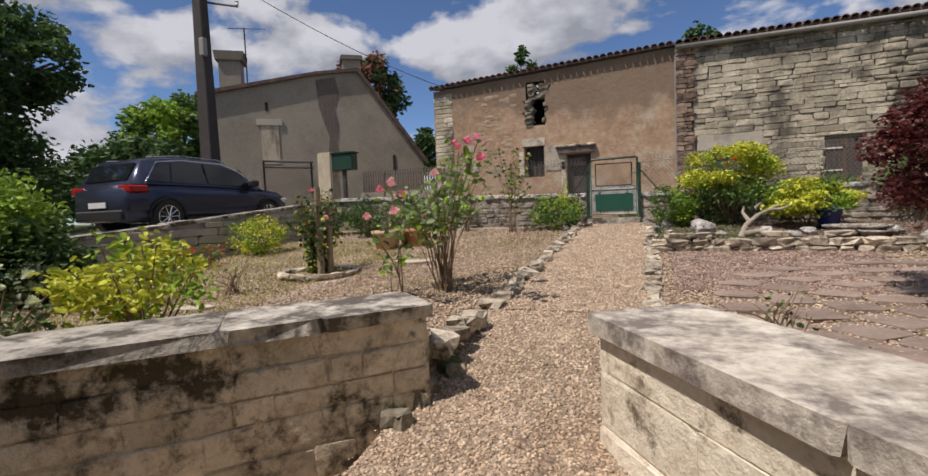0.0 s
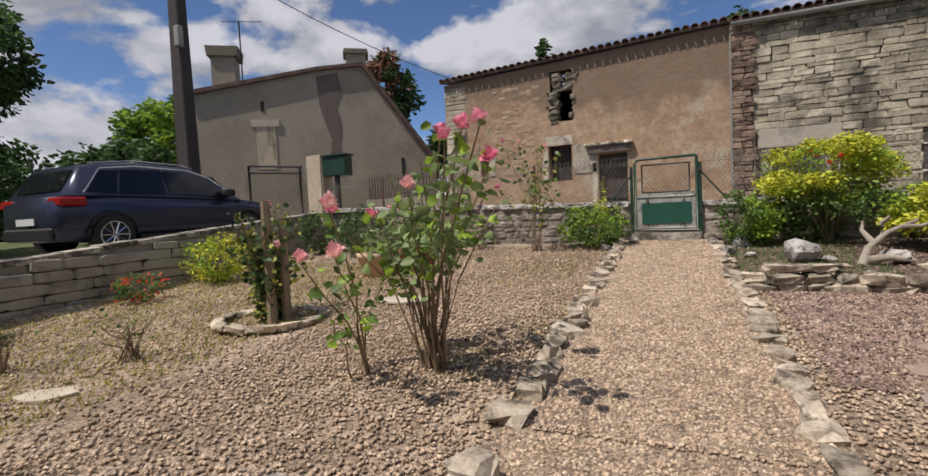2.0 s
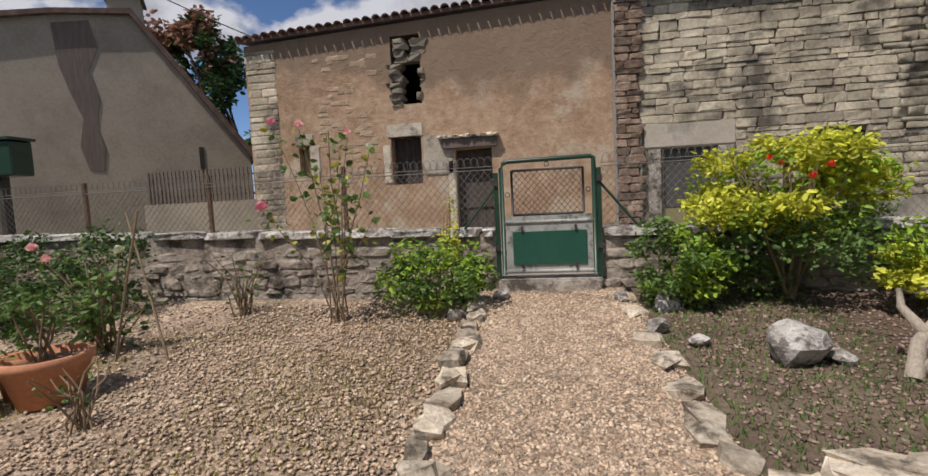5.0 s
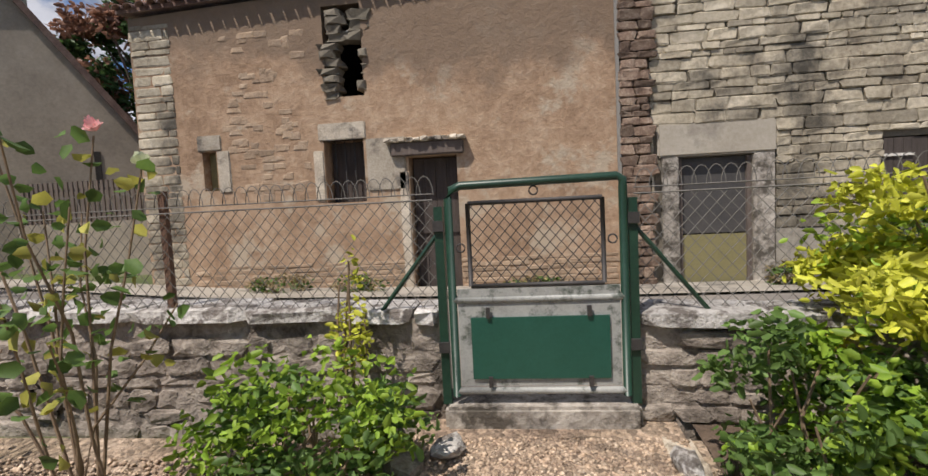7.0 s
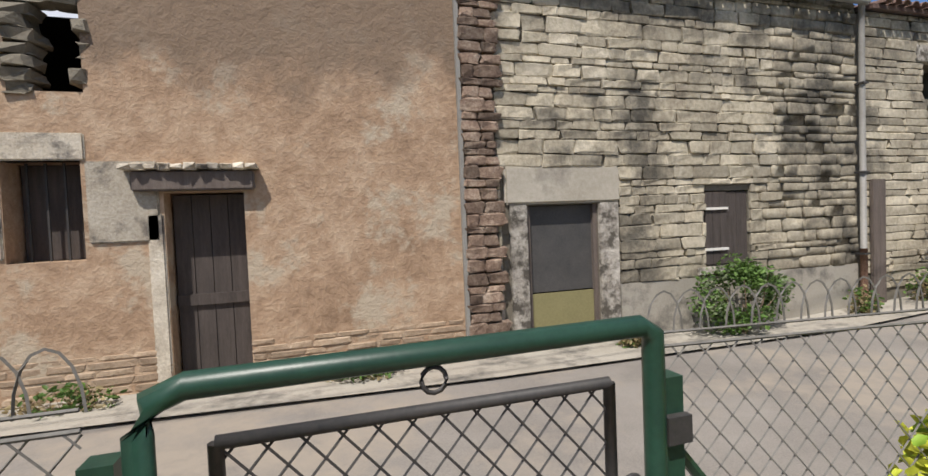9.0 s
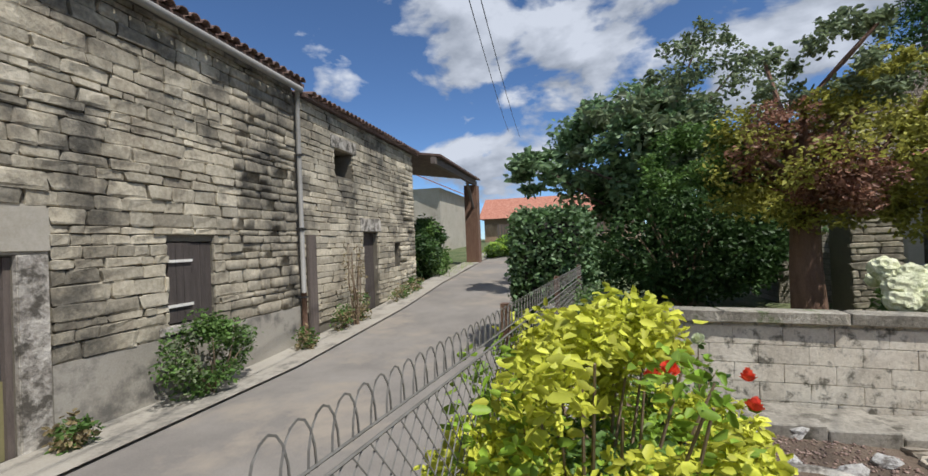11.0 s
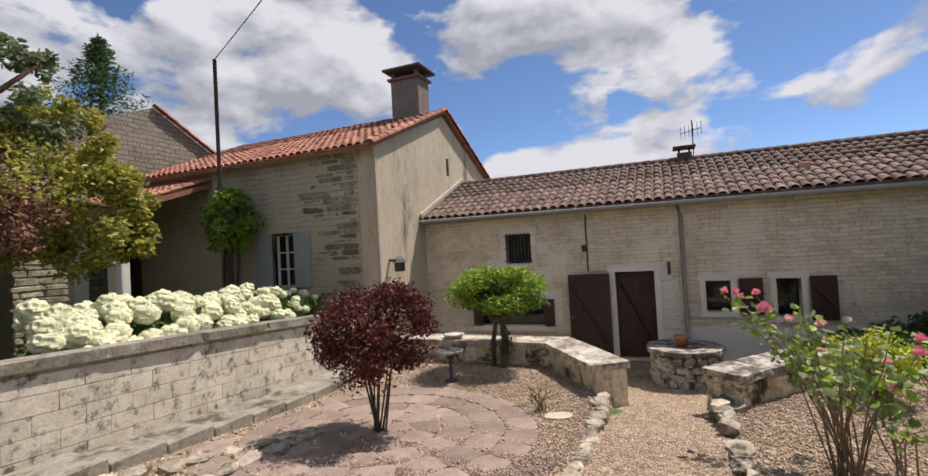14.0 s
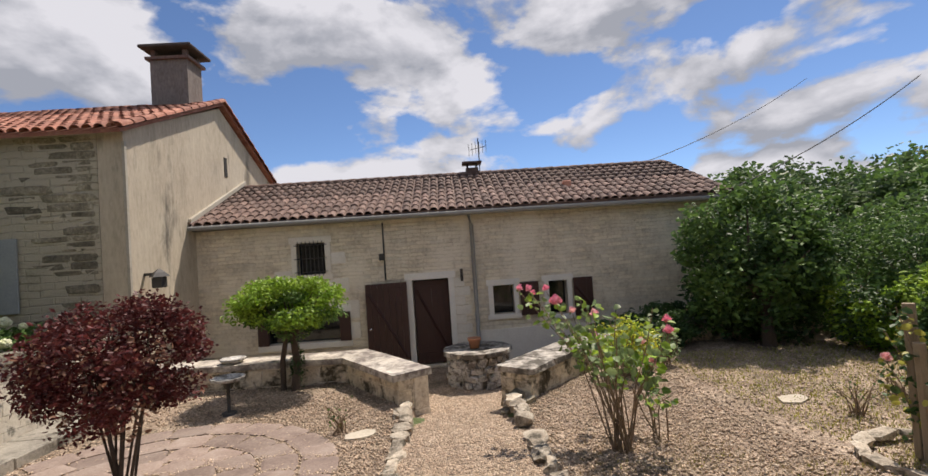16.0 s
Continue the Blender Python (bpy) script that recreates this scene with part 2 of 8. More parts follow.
M["annex_stone"] = material("annex_stone", [(0.52, 0.44, 0.33), (0.76, 0.68, 0.53), (0.88, 0.82, 0.68)], 2.2, 14, 0.95, 0.9, 0.025, courses=(0.34, 0.085, 0.010, (0.80, 0.76, 0.70), "x"), stain=(0.84, 0.76, 0.61), stain_scale=0.9, stain_at=(0.5, 0.62))
M["house_stone"] = material("house_stone", [(0.32, 0.285, 0.21), (0.52, 0.47, 0.355), (0.66, 0.60, 0.47)], 1.3, 25, 0.95, 0.9, 0.03, courses=(0.45, 0.13, 0.016, (0.32, 0.30, 0.26), "x"), stain=(0.52, 0.47, 0.36), stain_scale=0.8, stain_at=(0.42, 0.52))
M["lichen_stone"] = material("lichen_stone", [(0.07, 0.065, 0.045), (0.24, 0.21, 0.15), (0.50, 0.45, 0.34)], 2.6, 22, 0.95, 0.9, 0.02, vary=0.3)
M["rubble_grey"] = material("rubble_grey", [(0.17, 0.155, 0.12), (0.28, 0.255, 0.20), (0.38, 0.35, 0.28)], 1.2, 22, 0.95, 0.9, 0.03, courses=(0.35, 0.14, 0.02, (0.4, 0.38, 0.34), "y"))
M["edge_stone"] = material("edge_stone", [(0.22, 0.175, 0.13), (0.45, 0.385, 0.295), (0.66, 0.60, 0.49)], 5.0, 30, 0.92, 0.8, 0.015, vary=0.35, stain=(0.10, 0.085, 0.06), stain_scale=5, stain_at=(0.5, 0.62))
M["chimney_grey"] = material("chimney_grey", [(0.13, 0.105, 0.09), (0.22, 0.185, 0.16), (0.30, 0.26, 0.22)], 1.5, 20, 0.95, 0.6, 0.01, stretch=(1, 1, 0.4))
M["slab_dark"] = material("slab_dark", [(0.05, 0.04, 0.035), (0.11, 0.09, 0.08)], 3, 25, 0.95, 0.5, 0.01)
M["driftwood"] = material("driftwood", [(0.20, 0.165, 0.125), (0.52, 0.46, 0.37)], 6, 40, 0.85, 0.7, 0.01, stretch=(2, 2, 0.6))
M["terrace_pale"] = material("pale_slab", [(0.42, 0.36, 0.27), (0.62, 0.56, 0.45)], 5, 30, 0.95, 0.5, 0.008)
M["wall_pale"] = material("wall_pale", [(0.66, 0.61, 0.52), (0.84, 0.80, 0.71)], 2, 25, 0.92, 0.3, 0.006)
M["kerb_concrete"] = material("kerb_concrete", [(0.17, 0.15, 0.12), (0.30, 0.275, 0.225), (0.42, 0.385, 0.32)], 2.5, 25, 0.95, 0.8, 0.012, stain=(0.09, 0.08, 0.06), stain_scale=2.6, stain_at=(0.5, 0.62))
M["concrete"] = material("concrete", [(0.30, 0.27, 0.22), (0.42, 0.39, 0.33)], 1.5, 40, 0.95, 0.5, 0.008, stain=(0.15, 0.14, 0.12), stain_scale=1.6, stain_at=(0.52, 0.66))
M["block"] = material("block", [(0.48, 0.42, 0.33), (0.66, 0.60, 0.49), (0.80, 0.75, 0.63)], 2.5, 30, 0.95, 0.7, 0.012, vary=0.07, stain=(0.17, 0.155, 0.12), stain_scale=6.5, stain_at=(0.53, 0.64))
M["white_paint"] = material("white_paint", [(0.70, 0.67, 0.60), (0.84, 0.81, 0.74)], 2, 30, 0.8, 0.2, 0.004)
M["tile_red"] = material("tile_red", [(0.20, 0.075, 0.05), (0.38, 0.155, 0.10), (0.48, 0.27, 0.19)], 4, 30, 0.85, 0.4, 0.006, vary=0.3, island=0.3)
M["tile_brown"] = material("tile_brown", [(0.075, 0.045, 0.038), (0.17, 0.105, 0.082), (0.30, 0.215, 0.17)], 4, 30, 0.85, 0.4, 0.006, vary=0.3, island=0.3)
M["door_brown"] = material("door_brown", [(0.035, 0.012, 0.010), (0.06, 0.022, 0.018)], 3, 40, 0.5, 0.2, 0.003)
M["door_dark"] = material("door_dark", [(0.05, 0.05, 0.05), (0.09, 0.085, 0.08)], 3, 40, 0.6, 0.3, 0.004)
M["wood_old"] = material("wood_old", [(0.09, 0.07, 0.06), (0.19, 0.155, 0.13)], 3, 40, 0.85, 0.6, 0.006, stretch=(6, 6, 0.6))
M["wood_dark"] = material("wood_dark", [(0.045, 0.036, 0.032), (0.11, 0.09, 0.078)], 3, 40, 0.9, 0.7, 0.008, stretch=(6, 6, 0.6))
M["wood_post"] = material("wood_post", [(0.22, 0.16, 0.10), (0.38, 0.30, 0.20)], 3, 40, 0.85, 0.6, 0.006, stretch=(6, 6, 0.6))
# near-black colour that stands for shade inside rooms, slots, porch and hedge
M["painted_shade"] = material("painted_shade", [(0.02, 0.018, 0.015), (0.04, 0.035, 0.03)], 2, 20, 0.95, 0.2)
M["olive"] = material("olive", [(0.20, 0.18, 0.08), (0.28, 0.25, 0.12)], 2, 30, 0.8, 0.2)
M["gate_green"] = material("gate_green", [(0.010, 0.035, 0.022), (0.02, 0.065, 0.04)], 6, 50, 0.4, 0.2, 0.002)
M["gate_grey"] = material("gate_grey", [(0.28, 0.29, 0.27), (0.45, 0.46, 0.43)], 8, 60, 0.5, 0.3, 0.002, stain=(0.08, 0.10, 0.08), stain_scale=9)
M["panel_green"] = material("panel_green", [(0.010, 0.075, 0.05), (0.018, 0.10, 0.07)], 6, 50, 0.4, 0.1, 0.001)
M["rough_wall"] = material("rough_wall", [(0.20, 0.165, 0.135), (0.34, 0.295, 0.245), (0.50, 0.45, 0.38)], 2.2, 14, 0.95, 1.0, 0.03, stain=(0.085, 0.07, 0.055), stain_scale=2.4, stain_at=(0.48, 0.62))
M["iron"] = material("iron", [(0.025, 0.025, 0.025), (0.06, 0.055, 0.05)], 8, 60, 0.6, 0.3, 0.002)
M["galvanised"] = material("galvanised", [(0.12, 0.115, 0.10), (0.22, 0.21, 0.19)], 8, 60, 0.7, 0.2, 0.001, metal=0.0, spec=0.2)
M["zinc"] = material("zinc", [(0.22, 0.21, 0.19), (0.32, 0.31, 0.28)], 5, 60, 0.6, 0.2, 0.001)
M["terracotta"] = material("terracotta", [(0.40, 0.16, 0.08), (0.55, 0.27, 0.15)], 5, 40, 0.85, 0.3, 0.003)
M["terracotta_pale"] = material("terracotta_pale", [(0.50, 0.33, 0.20), (0.62, 0.45, 0.30)], 5, 40, 0.85, 0.3, 0.003)
M["blue_glaze"] = material("blue_glaze", [(0.015, 0.03, 0.16), (0.03, 0.05, 0.28)], 5, 40, 0.2, 0.05)
M["pole_concrete"] = material("pole_concrete", [(0.035, 0.030, 0.028), (0.065, 0.056, 0.052)], 2, 30, 0.9, 0.4, 0.006)
M["paving"] = material("paving", [(0.17, 0.12, 0.10), (0.28, 0.21, 0.17), (0.37, 0.30, 0.25)], 3, 35, 0.9, 0.5, 0.006, vary=0.2)
M["rock"] = material("rock", [(0.22, 0.20, 0.18), (0.50, 0.48, 0.44), (0.72, 0.70, 0.66)], 5, 30, 0.9, 0.9, 0.03, vary=0.2, stain=(0.17, 0.15, 0.13), stain_scale=7, stain_at=(0.5, 0.58))
M["car_paint"] = material("car_paint", [(0.045, 0.052, 0.085), (0.06, 0.068, 0.105)], 1, 10, 0.25, 0.0, metal=0.6)
M["car_black"] = material("car_black", [(0.012, 0.012, 0.012), (0.02, 0.02, 0.02)], 1, 10, 0.6, 0.1)
M["car_glass"] = material("car_glass", [(0.01, 0.012, 0.014), (0.012, 0.014, 0.016)], 1, 10, 0.05, 0.0)
M["chrome"] = material("chrome", [(0.6, 0.6, 0.6), (0.7, 0.7, 0.7)], 1, 10, 0.2, 0.0, metal=1.0)
M["lamp_red"] = material("lamp_red", [(0.28, 0.01, 0.012), (0.35, 0.02, 0.02)], 1, 10, 0.15, 0.0)
M["plate"] = material("plate", [(0.6, 0.6, 0.58), (0.7, 0.7, 0.68)], 1, 10, 0.4, 0.0)
M["bark"] = material("bark", [(0.07, 0.05, 0.035), (0.14, 0.10, 0.075)], 5, 40, 0.9, 0.9, 0.02, stretch=(2, 2, 0.4))
M["bark_red"] = material("bark_red", [(0.13, 0.07, 0.045), (0.24, 0.14, 0.09)], 5, 40, 0.9, 0.9, 0.02, stretch=(2, 2, 0.4))
M["twig"] = material("twig", [(0.16, 0.11, 0.07), (0.30, 0.22, 0.14)], 8, 40, 0.9, 0.5, 0.003)
M["stem_green"] = material("stem_green", [(0.07, 0.11, 0.035), (0.14, 0.15, 0.06)], 8, 40, 0.8, 0.2, 0.003)


def leaf(name, a, b, isl=0.4, rough=0.5, transl=0.35):
    M[name] = material(name, [a, b], 2.5, 12, rough, 0.0, island=isl, spec=0.35, transl=transl)


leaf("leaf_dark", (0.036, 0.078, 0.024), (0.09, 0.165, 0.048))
leaf("leaf_green", (0.075, 0.15, 0.035), (0.17, 0.28, 0.07))
leaf("leaf_rose", (0.14, 0.21, 0.08), (0.29, 0.39, 0.16))
leaf("leaf_lime", (0.17, 0.32, 0.03), (0.38, 0.52, 0.07))
leaf("leaf_yellow", (0.42, 0.47, 0.045), (0.74, 0.73, 0.10))
leaf("leaf_olive", (0.26, 0.27, 0.055), (0.50, 0.47, 0.10))
leaf("leaf_maroon", (0.045, 0.014, 0.014), (0.20, 0.045, 0.040))
leaf("leaf_rust", (0.20, 0.095, 0.06), (0.38, 0.21, 0.14))
leaf("leaf_grey", (0.12, 0.17, 0.08), (0.28, 0.33, 0.18))
leaf("leaf_dry", (0.26, 0.20, 0.10), (0.40, 0.33, 0.18))
leaf("leaf_far", (0.07, 0.12, 0.045), (0.15, 0.22, 0.08))
leaf("petal_pink", (0.78, 0.20, 0.32), (0.90, 0.42, 0.52), 0.2, 0.6, 0.3)
leaf("petal_pale", (0.80, 0.40, 0.42), (0.90, 0.62, 0.60), 0.15)
leaf("petal_red", (0.70, 0.05, 0.03), (0.85, 0.14, 0.06), 0.15)
leaf("petal_white", (0.55, 0.60, 0.36), (0.78, 0.82, 0.62), 0.12)

# ---- helpers of shape ----


def part(name, bm, mat, parent=None, label="", kind="", smooth=False):
    """A bmesh (or mesh) as one object, under a thing or at top level."""
    if isinstance(bm, bpy.types.Mesh):
        me = bm
    else:
        me = bpy.data.meshes.new(name)
        bm.to_mesh(me)
        bm.free()
    if not me.materials:
        me.materials.append(mat)
    if smooth:
        me.shade_smooth()
    ob = new(name, me)
    if parent:
        ob.parent = parent
    return tagged(ob, label, kind=kind)


def thing(name, label, category, group="", at=(0, 0, 0), turn=0.0):
    ob = tagged(new(name), label, category, group)
    ob.empty_display_size = 0.1
    ob.matrix_basis = pose(*at, 0, 0, turn)
    return ob


def box(bm, x0, x1, y0, y1, z0, z1, m=None, bevel=0.0):
    vs = [bm.verts.new(v) for v in ((x0, y0, z0), (x1, y0, z0), (x1, y1, z0), (x0, y1, z0), (x0, y0, z1), (x1, y0, z1), (x1, y1, z1), (x0, y1, z1))]
    fs = [bm.faces.new([vs[i] for i in q]) for q in ((3, 2, 1, 0), (4, 5, 6, 7), (0, 1, 5, 4), (1, 2, 6, 5), (2, 3, 7, 6), (3, 0, 4, 7))]
    if bevel:
        es = {e for f in fs for e in f.edges}
        r = bmesh.ops.bevel(bm, geom=list(es), offset=bevel, segments=1, affect="EDGES")
        vs = list({v for f in r["faces"] for v in f.verts} | {v for v in vs if v.is_valid})
    if m is not None:
        bmesh.ops.transform(bm, matrix=m, verts=vs)
    return vs


def boxes(*args, bevel=0.0):
    bm = bmesh.new()
    for a in args:
        box(bm, *a, bevel=bevel)
    return bm


def tube(bm, pts, r0, r1=None, sides=6, cap=True):
    """A tapered tube along points."""
    r1 = r0 if r1 is None else r1
    pts = [Vector(p) for p in pts]
    rings = []
    n = len(pts)
    for i, p in enumerate(pts):
        d = (pts[min(i + 1, n - 1)] - pts[max(i - 1, 0)]).normalized()
        a = d.cross(Vector((0, 0, 1)) if abs(d.z) < 0.9 else Vector((1, 0, 0))).normalized()
        b = d.cross(a)
        r = r0 + (r1 - r0) * i / max(1, n - 1)
        rings.append([bm.verts.new(p + (a * math.cos(t) + b * math.sin(t)) * r) for t in [2 * math.pi * k / sides for k in range(sides)]])
    for q, w in zip(rings, rings[1:]):
        for k in range(sides):
            bm.faces.new((q[k], q[(k + 1) % sides], w[(k + 1) % sides], w[k]))
    if cap:
        bm.faces.new(rings[0])
        bm.faces.new(rings[-1][::-1])


def lathe(bm, prof, sides=20, centre=(0, 0, 0)):
    """A turned shape from (radius, height) pairs."""
    rings = []
    for r, z in prof:
        rings.append([bm.verts.new((centre[0] + r * math.cos(t), centre[1] + r * math.sin(t), centre[2] + z)) for t in [2 * math.pi * k / sides for k in range(sides)]])
    for q, w in zip(rings, rings[1:]):
        for k in range(sides):
            bm.faces.new((q[k], q[(k + 1) % sides], w[(k + 1) % sides], w[k]))
    bm.faces.new(rings[0][::-1])
    bm.faces.new(rings[-1])


def wall_with_holes(bm, a0, a1, z0, z1, holes, y0, y1, axis="x", top=None):
    """A wall from a0 to a1, as cells round its openings (b0, b1, c0, c1); y0 to y1 its thickness; top: the height of its top at a."""
    xs = sorted({a0, a1, *[h[0] for h in holes], *[h[1] for h in holes]})
    zs = sorted({z0, z1, *[h[2] for h in holes], *[h[3] for h in holes]})
    xs = [x for x in xs if a0 <= x <= a1]
    zs = [z for z in zs if z0 <= z <= z1]
    for x, x2 in zip(xs, xs[1:]):
        run = None
        for z, z2 in zip(zs, zs[1:]):
            cx, cz = (x + x2) / 2, (z + z2) / 2
            if any(h[0] < cx < h[1] and h[2] < cz < h[3] for h in holes):
                continue
            if axis == "x":
                vs = box(bm, x, x2, y0, y1, z, z2)
            else:
                vs = box(bm, y0, y1, x, x2, z, z2)
            if top and z2 == z1:
                for v in vs:
                    if abs(v.co.z - z1) < 1e-6:
                        v.co.z = top(v.co.x if axis == "x" else v.co.y)

    seen = {}
    for f in bm.faces:
        seen.setdefault(tuple(round(q, 4) for q in f.calc_center_median()), []).append(f)
    bmesh.ops.delete(bm, geom=[f for fs in seen.values() if len(fs) > 1 for f in fs], context="FACES")
    bmesh.ops.remove_doubles(bm, verts=bm.verts[:], dist=0.0005)


def raw_mesh(name, verts, faces_flat, sizes, mat):
    me = bpy.data.meshes.new(name)
    me.vertices.add(len(verts))
    me.vertices.foreach_set("co", np.asarray(verts, np.float32).ravel())
    me.loops.add(len(faces_flat))
    me.loops.foreach_set("vertex_index", np.asarray(faces_flat, np.int32))
    starts = np.concatenate([[0], np.cumsum(sizes)[:-1]]).astype(np.int32)
    me.polygons.add(len(sizes))
    me.polygons.foreach_set("loop_start", starts)
    me.update(calc_edges=True)
    me.materials.append(mat)
    return me


def leaves(name, pts, size, mat, rng, wide=0.55, droop=0.25):
    """Many folded four-sided leaves at points, each turned its own way."""
    pts = np.asarray(pts, float)
    n = len(pts)
    d = rng.normal(size=(n, 3))
    d[:, 2] = d[:, 2] * 0.5 - droop
    d /= np.linalg.norm(d, axis=1)[:, None]
    s = np.cross(d, rng.normal(size=(n, 3)))
    s /= np.linalg.norm(s, axis=1)[:, None]
    up = np.cross(s, d)
    ln = (size * rng.uniform(0.6, 1.25, n))[:, None]
    tip = pts + d * ln
    mid = pts + d * ln * 0.45
    fold = up * ln * 0.12
    a = mid + s * ln * wide * 0.5 + fold
    b = mid - s * ln * wide * 0.5 + fold
    verts = np.stack([pts, a, tip, b], 1).reshape(-1, 3)
    if n <= 7000:
        a2 = pts + d * ln * 0.78 + s * ln * wide * 0.36 + fold * 0.7
        b2 = pts + d * ln * 0.78 - s * ln * wide * 0.36 + fold * 0.7
        a1 = pts + d * ln * 0.30 + s * ln * wide * 0.48 + fold
        b1 = pts + d * ln * 0.30 - s * ln * wide * 0.48 + fold
        verts = np.stack([pts, a1, a2, tip - up * ln * 0.08, b2, b1], 1).reshape(-1, 3)
        i = np.arange(n)[:, None] * 6
        quad = np.concatenate([i + [0, 1, 2, 3], i + [0, 3, 4, 5]], 1).ravel()
        return raw_mesh(name, verts, quad, np.full(2 * n, 4), mat)
    i = np.arange(n)[:, None] * 4
    tri = np.concatenate([i + [0, 1, 2], i + [0, 2, 3]], 1).ravel()
    return raw_mesh(name, verts, tri, np.full(2 * n, 3), mat)


def cloud(rng, n, centre, radii, clumps=14, tight=0.33, shell=0.6, flat=0.0):
    """Points gathered in clumps inside an egg shape."""
    c = rng.normal(size=(clumps, 3))
    c /= np.linalg.norm(c, axis=1)[:, None]
    c *= rng.uniform(shell, 1.0, clumps)[:, None] ** 0.6 * 0.78
    k = rng.integers(0, clumps, n)
    off = rng.normal(size=(n, 3))
    off /= np.linalg.norm(off, axis=1)[:, None]
    off *= (rng.uniform(0.15, 1, n) ** 0.5)[:, None] * tight * rng.uniform(0.7, 1.25, clumps)[k][:, None]
    p = (c[k] + off) * np.asarray(radii)
    if flat:
        p[:, 2] = np.maximum(p[:, 2], -flat * radii[2])
    return p + np.asarray(centre)


def branching(bm, rng, base, tips, r0, sides=5, bend=0.12):
    """Limbs from a base to each of several tips."""
    base = Vector(base)
    for t in tips:
        t = Vector(t)
        mid = base.lerp(t, 0.5) + Vector(rng.normal(size=3) * bend * (t - base).length)
        mid.z = min(mid.z, max(base.z, t.z)) if t.z > base.z else mid.z
        tube(bm, [base, base.lerp(mid, 0.5), mid, mid.lerp(t, 0.55), t], r0, r0 * 0.3, sides)


def stone_mesh(name, rng, mat, rough=0.16, bevel=0.13):
    """A unit stone block with worn uneven faces."""
    bm = bmesh.new()
    box(bm, -0.5, 0.5, -0.5, 0.5, -0.5, 0.5)
    bmesh.ops.bevel(bm, geom=bm.edges[:], offset=bevel, segments=1, affect="EDGES")
    for v in bm.verts:
        v.co += Vector(rng.uniform(-1, 1, 3)) * rough * 0.5
    me = bpy.data.meshes.new(name)
    bm.to_mesh(me)
    bm.free()
    me.materials.append(mat)
    return me


def stones(rng, mat, count=6, rough=0.16, bevel=0.13):
    return [stone_mesh("stone", rng, mat, rough, bevel) for _ in range(count)]


def pieces(name, rows, meshes, parent, limit=300, key=None, stuff="stonework"):
    """rows of matrices: the first ones as parts on shared meshes, the rest joined into one."""
    if key:
        rows = sorted(rows, key=key)
    for k, m in enumerate(rows[:limit]):
        ob = new(name, meshes[k % len(meshes)])
        ob.parent = parent
        ob.matrix_basis = m
    rest = rows[limit:]
    if rest:
        vs, fl, sz, base = [], [], [], 0
        for k, m in enumerate(rest):
            me = meshes[k % len(meshes)]
            a = np.empty(len(me.vertices) * 3)
            me.vertices.foreach_get("co", a)
            a = a.reshape(-1, 3)
            mm = np.array(m)
            vs.append(a @ mm[:3, :3].T + mm[:3, 3])
            li = np.empty(len(me.loops), int)
            me.loops.foreach_get("vertex_index", li)
            fl.append(li + base)
            sz.append([p.loop_total for p in me.polygons])
            base += len(a)
        me = raw_mesh(stuff, np.concatenate(vs), np.concatenate(fl), np.concatenate(sz), meshes[0].materials[0])
        ob = new(stuff, me)
        ob.parent = parent
        tagged(ob, kind="stuff")


def trs(x, y, z, sx, sy, sz, rz=0.0, rx=0.0, ry=0.0):
    return Matrix.LocRotScale((x, y, z), Euler((rx, ry, rz)), (sx, sy, sz))


def course_stones(rng, a0, a1, z0, z1, y, holes, hmin=0.1, hmax=0.2, lmin=0.2, lmax=0.6, depth=0.08, top=None, axis="x", proud=0.012):
    """Rubble laid in courses over a wall face."""
    rows = []
    z = z0
    while z < z1 - 0.04:
        h = min(rng.uniform(hmin, hmax), z1 - z)
        a = a0
        while a < a1 - 0.05:
            ln = min(rng.uniform(lmin, lmax) * (0.6 + h / hmax), a1 - a)
            if a1 - (a + ln) < 0.08:
                ln = a1 - a
            cuts = [(a, a + ln)]
            for b0, b1, c0, c1 in holes:
                if z + h > c0 + 0.02 and z < c1 - 0.02:
                    nxt = []
                    for p, q in cuts:
                        if q <= b0 or p >= b1:
                            nxt.append((p, q))
                        else:
                            if b0 - p > 0.05:
                                nxt.append((p, b0))
                            if q - b1 > 0.05:
                                nxt.append((b1, q))
                    cuts = nxt
            for p, q in cuts:
                mid = (p + q) / 2
                if top and z + h > top(mid):
                    continue
                t = rng.uniform(-0.5, 1) * proud
                if axis == "x":
                    rows.append(trs(mid, y - t, z + h / 2, q - p - 0.012, depth, h - 0.012, rng.uniform(-0.01, 0.01), 0, rng.uniform(-0.02, 0.02)))
                else:
                    rows.append(trs(y - t, mid, z + h / 2, depth, q - p - 0.012, h - 0.012, 0, rng.uniform(-0.02, 0.02), 0))
            a += ln
        z += h
    return rows

# ---- the lie of the land ----


def lerp_table(v, xs, ys):
    return float(np.interp(v, xs, ys))


def road_z(u):
    return lerp_table(u, [-14, -9, -5.5, 0.8, 6, 11, 14.5, 30, 60], [1.5, 1.36, 1.08, 0.96, 0.95, 1.2, 1.5, 2.4, 3.4])


def garden_z(v):
    return lerp_table(v, [-2, 4, 5.2, 6.6, 7.2, 9.6, 10.7], [0.5, 0.5, 0.58, 0.68, 0.74, 0.92, 1.06])


def court_edge(u):
    return lerp_table(u, [-9, -4.5, -3.9, -1.5, -0.02, 1.25, 5.8], [-0.5, -0.5, 0.1, 2.8, 2.6, 0.9, 0.9])


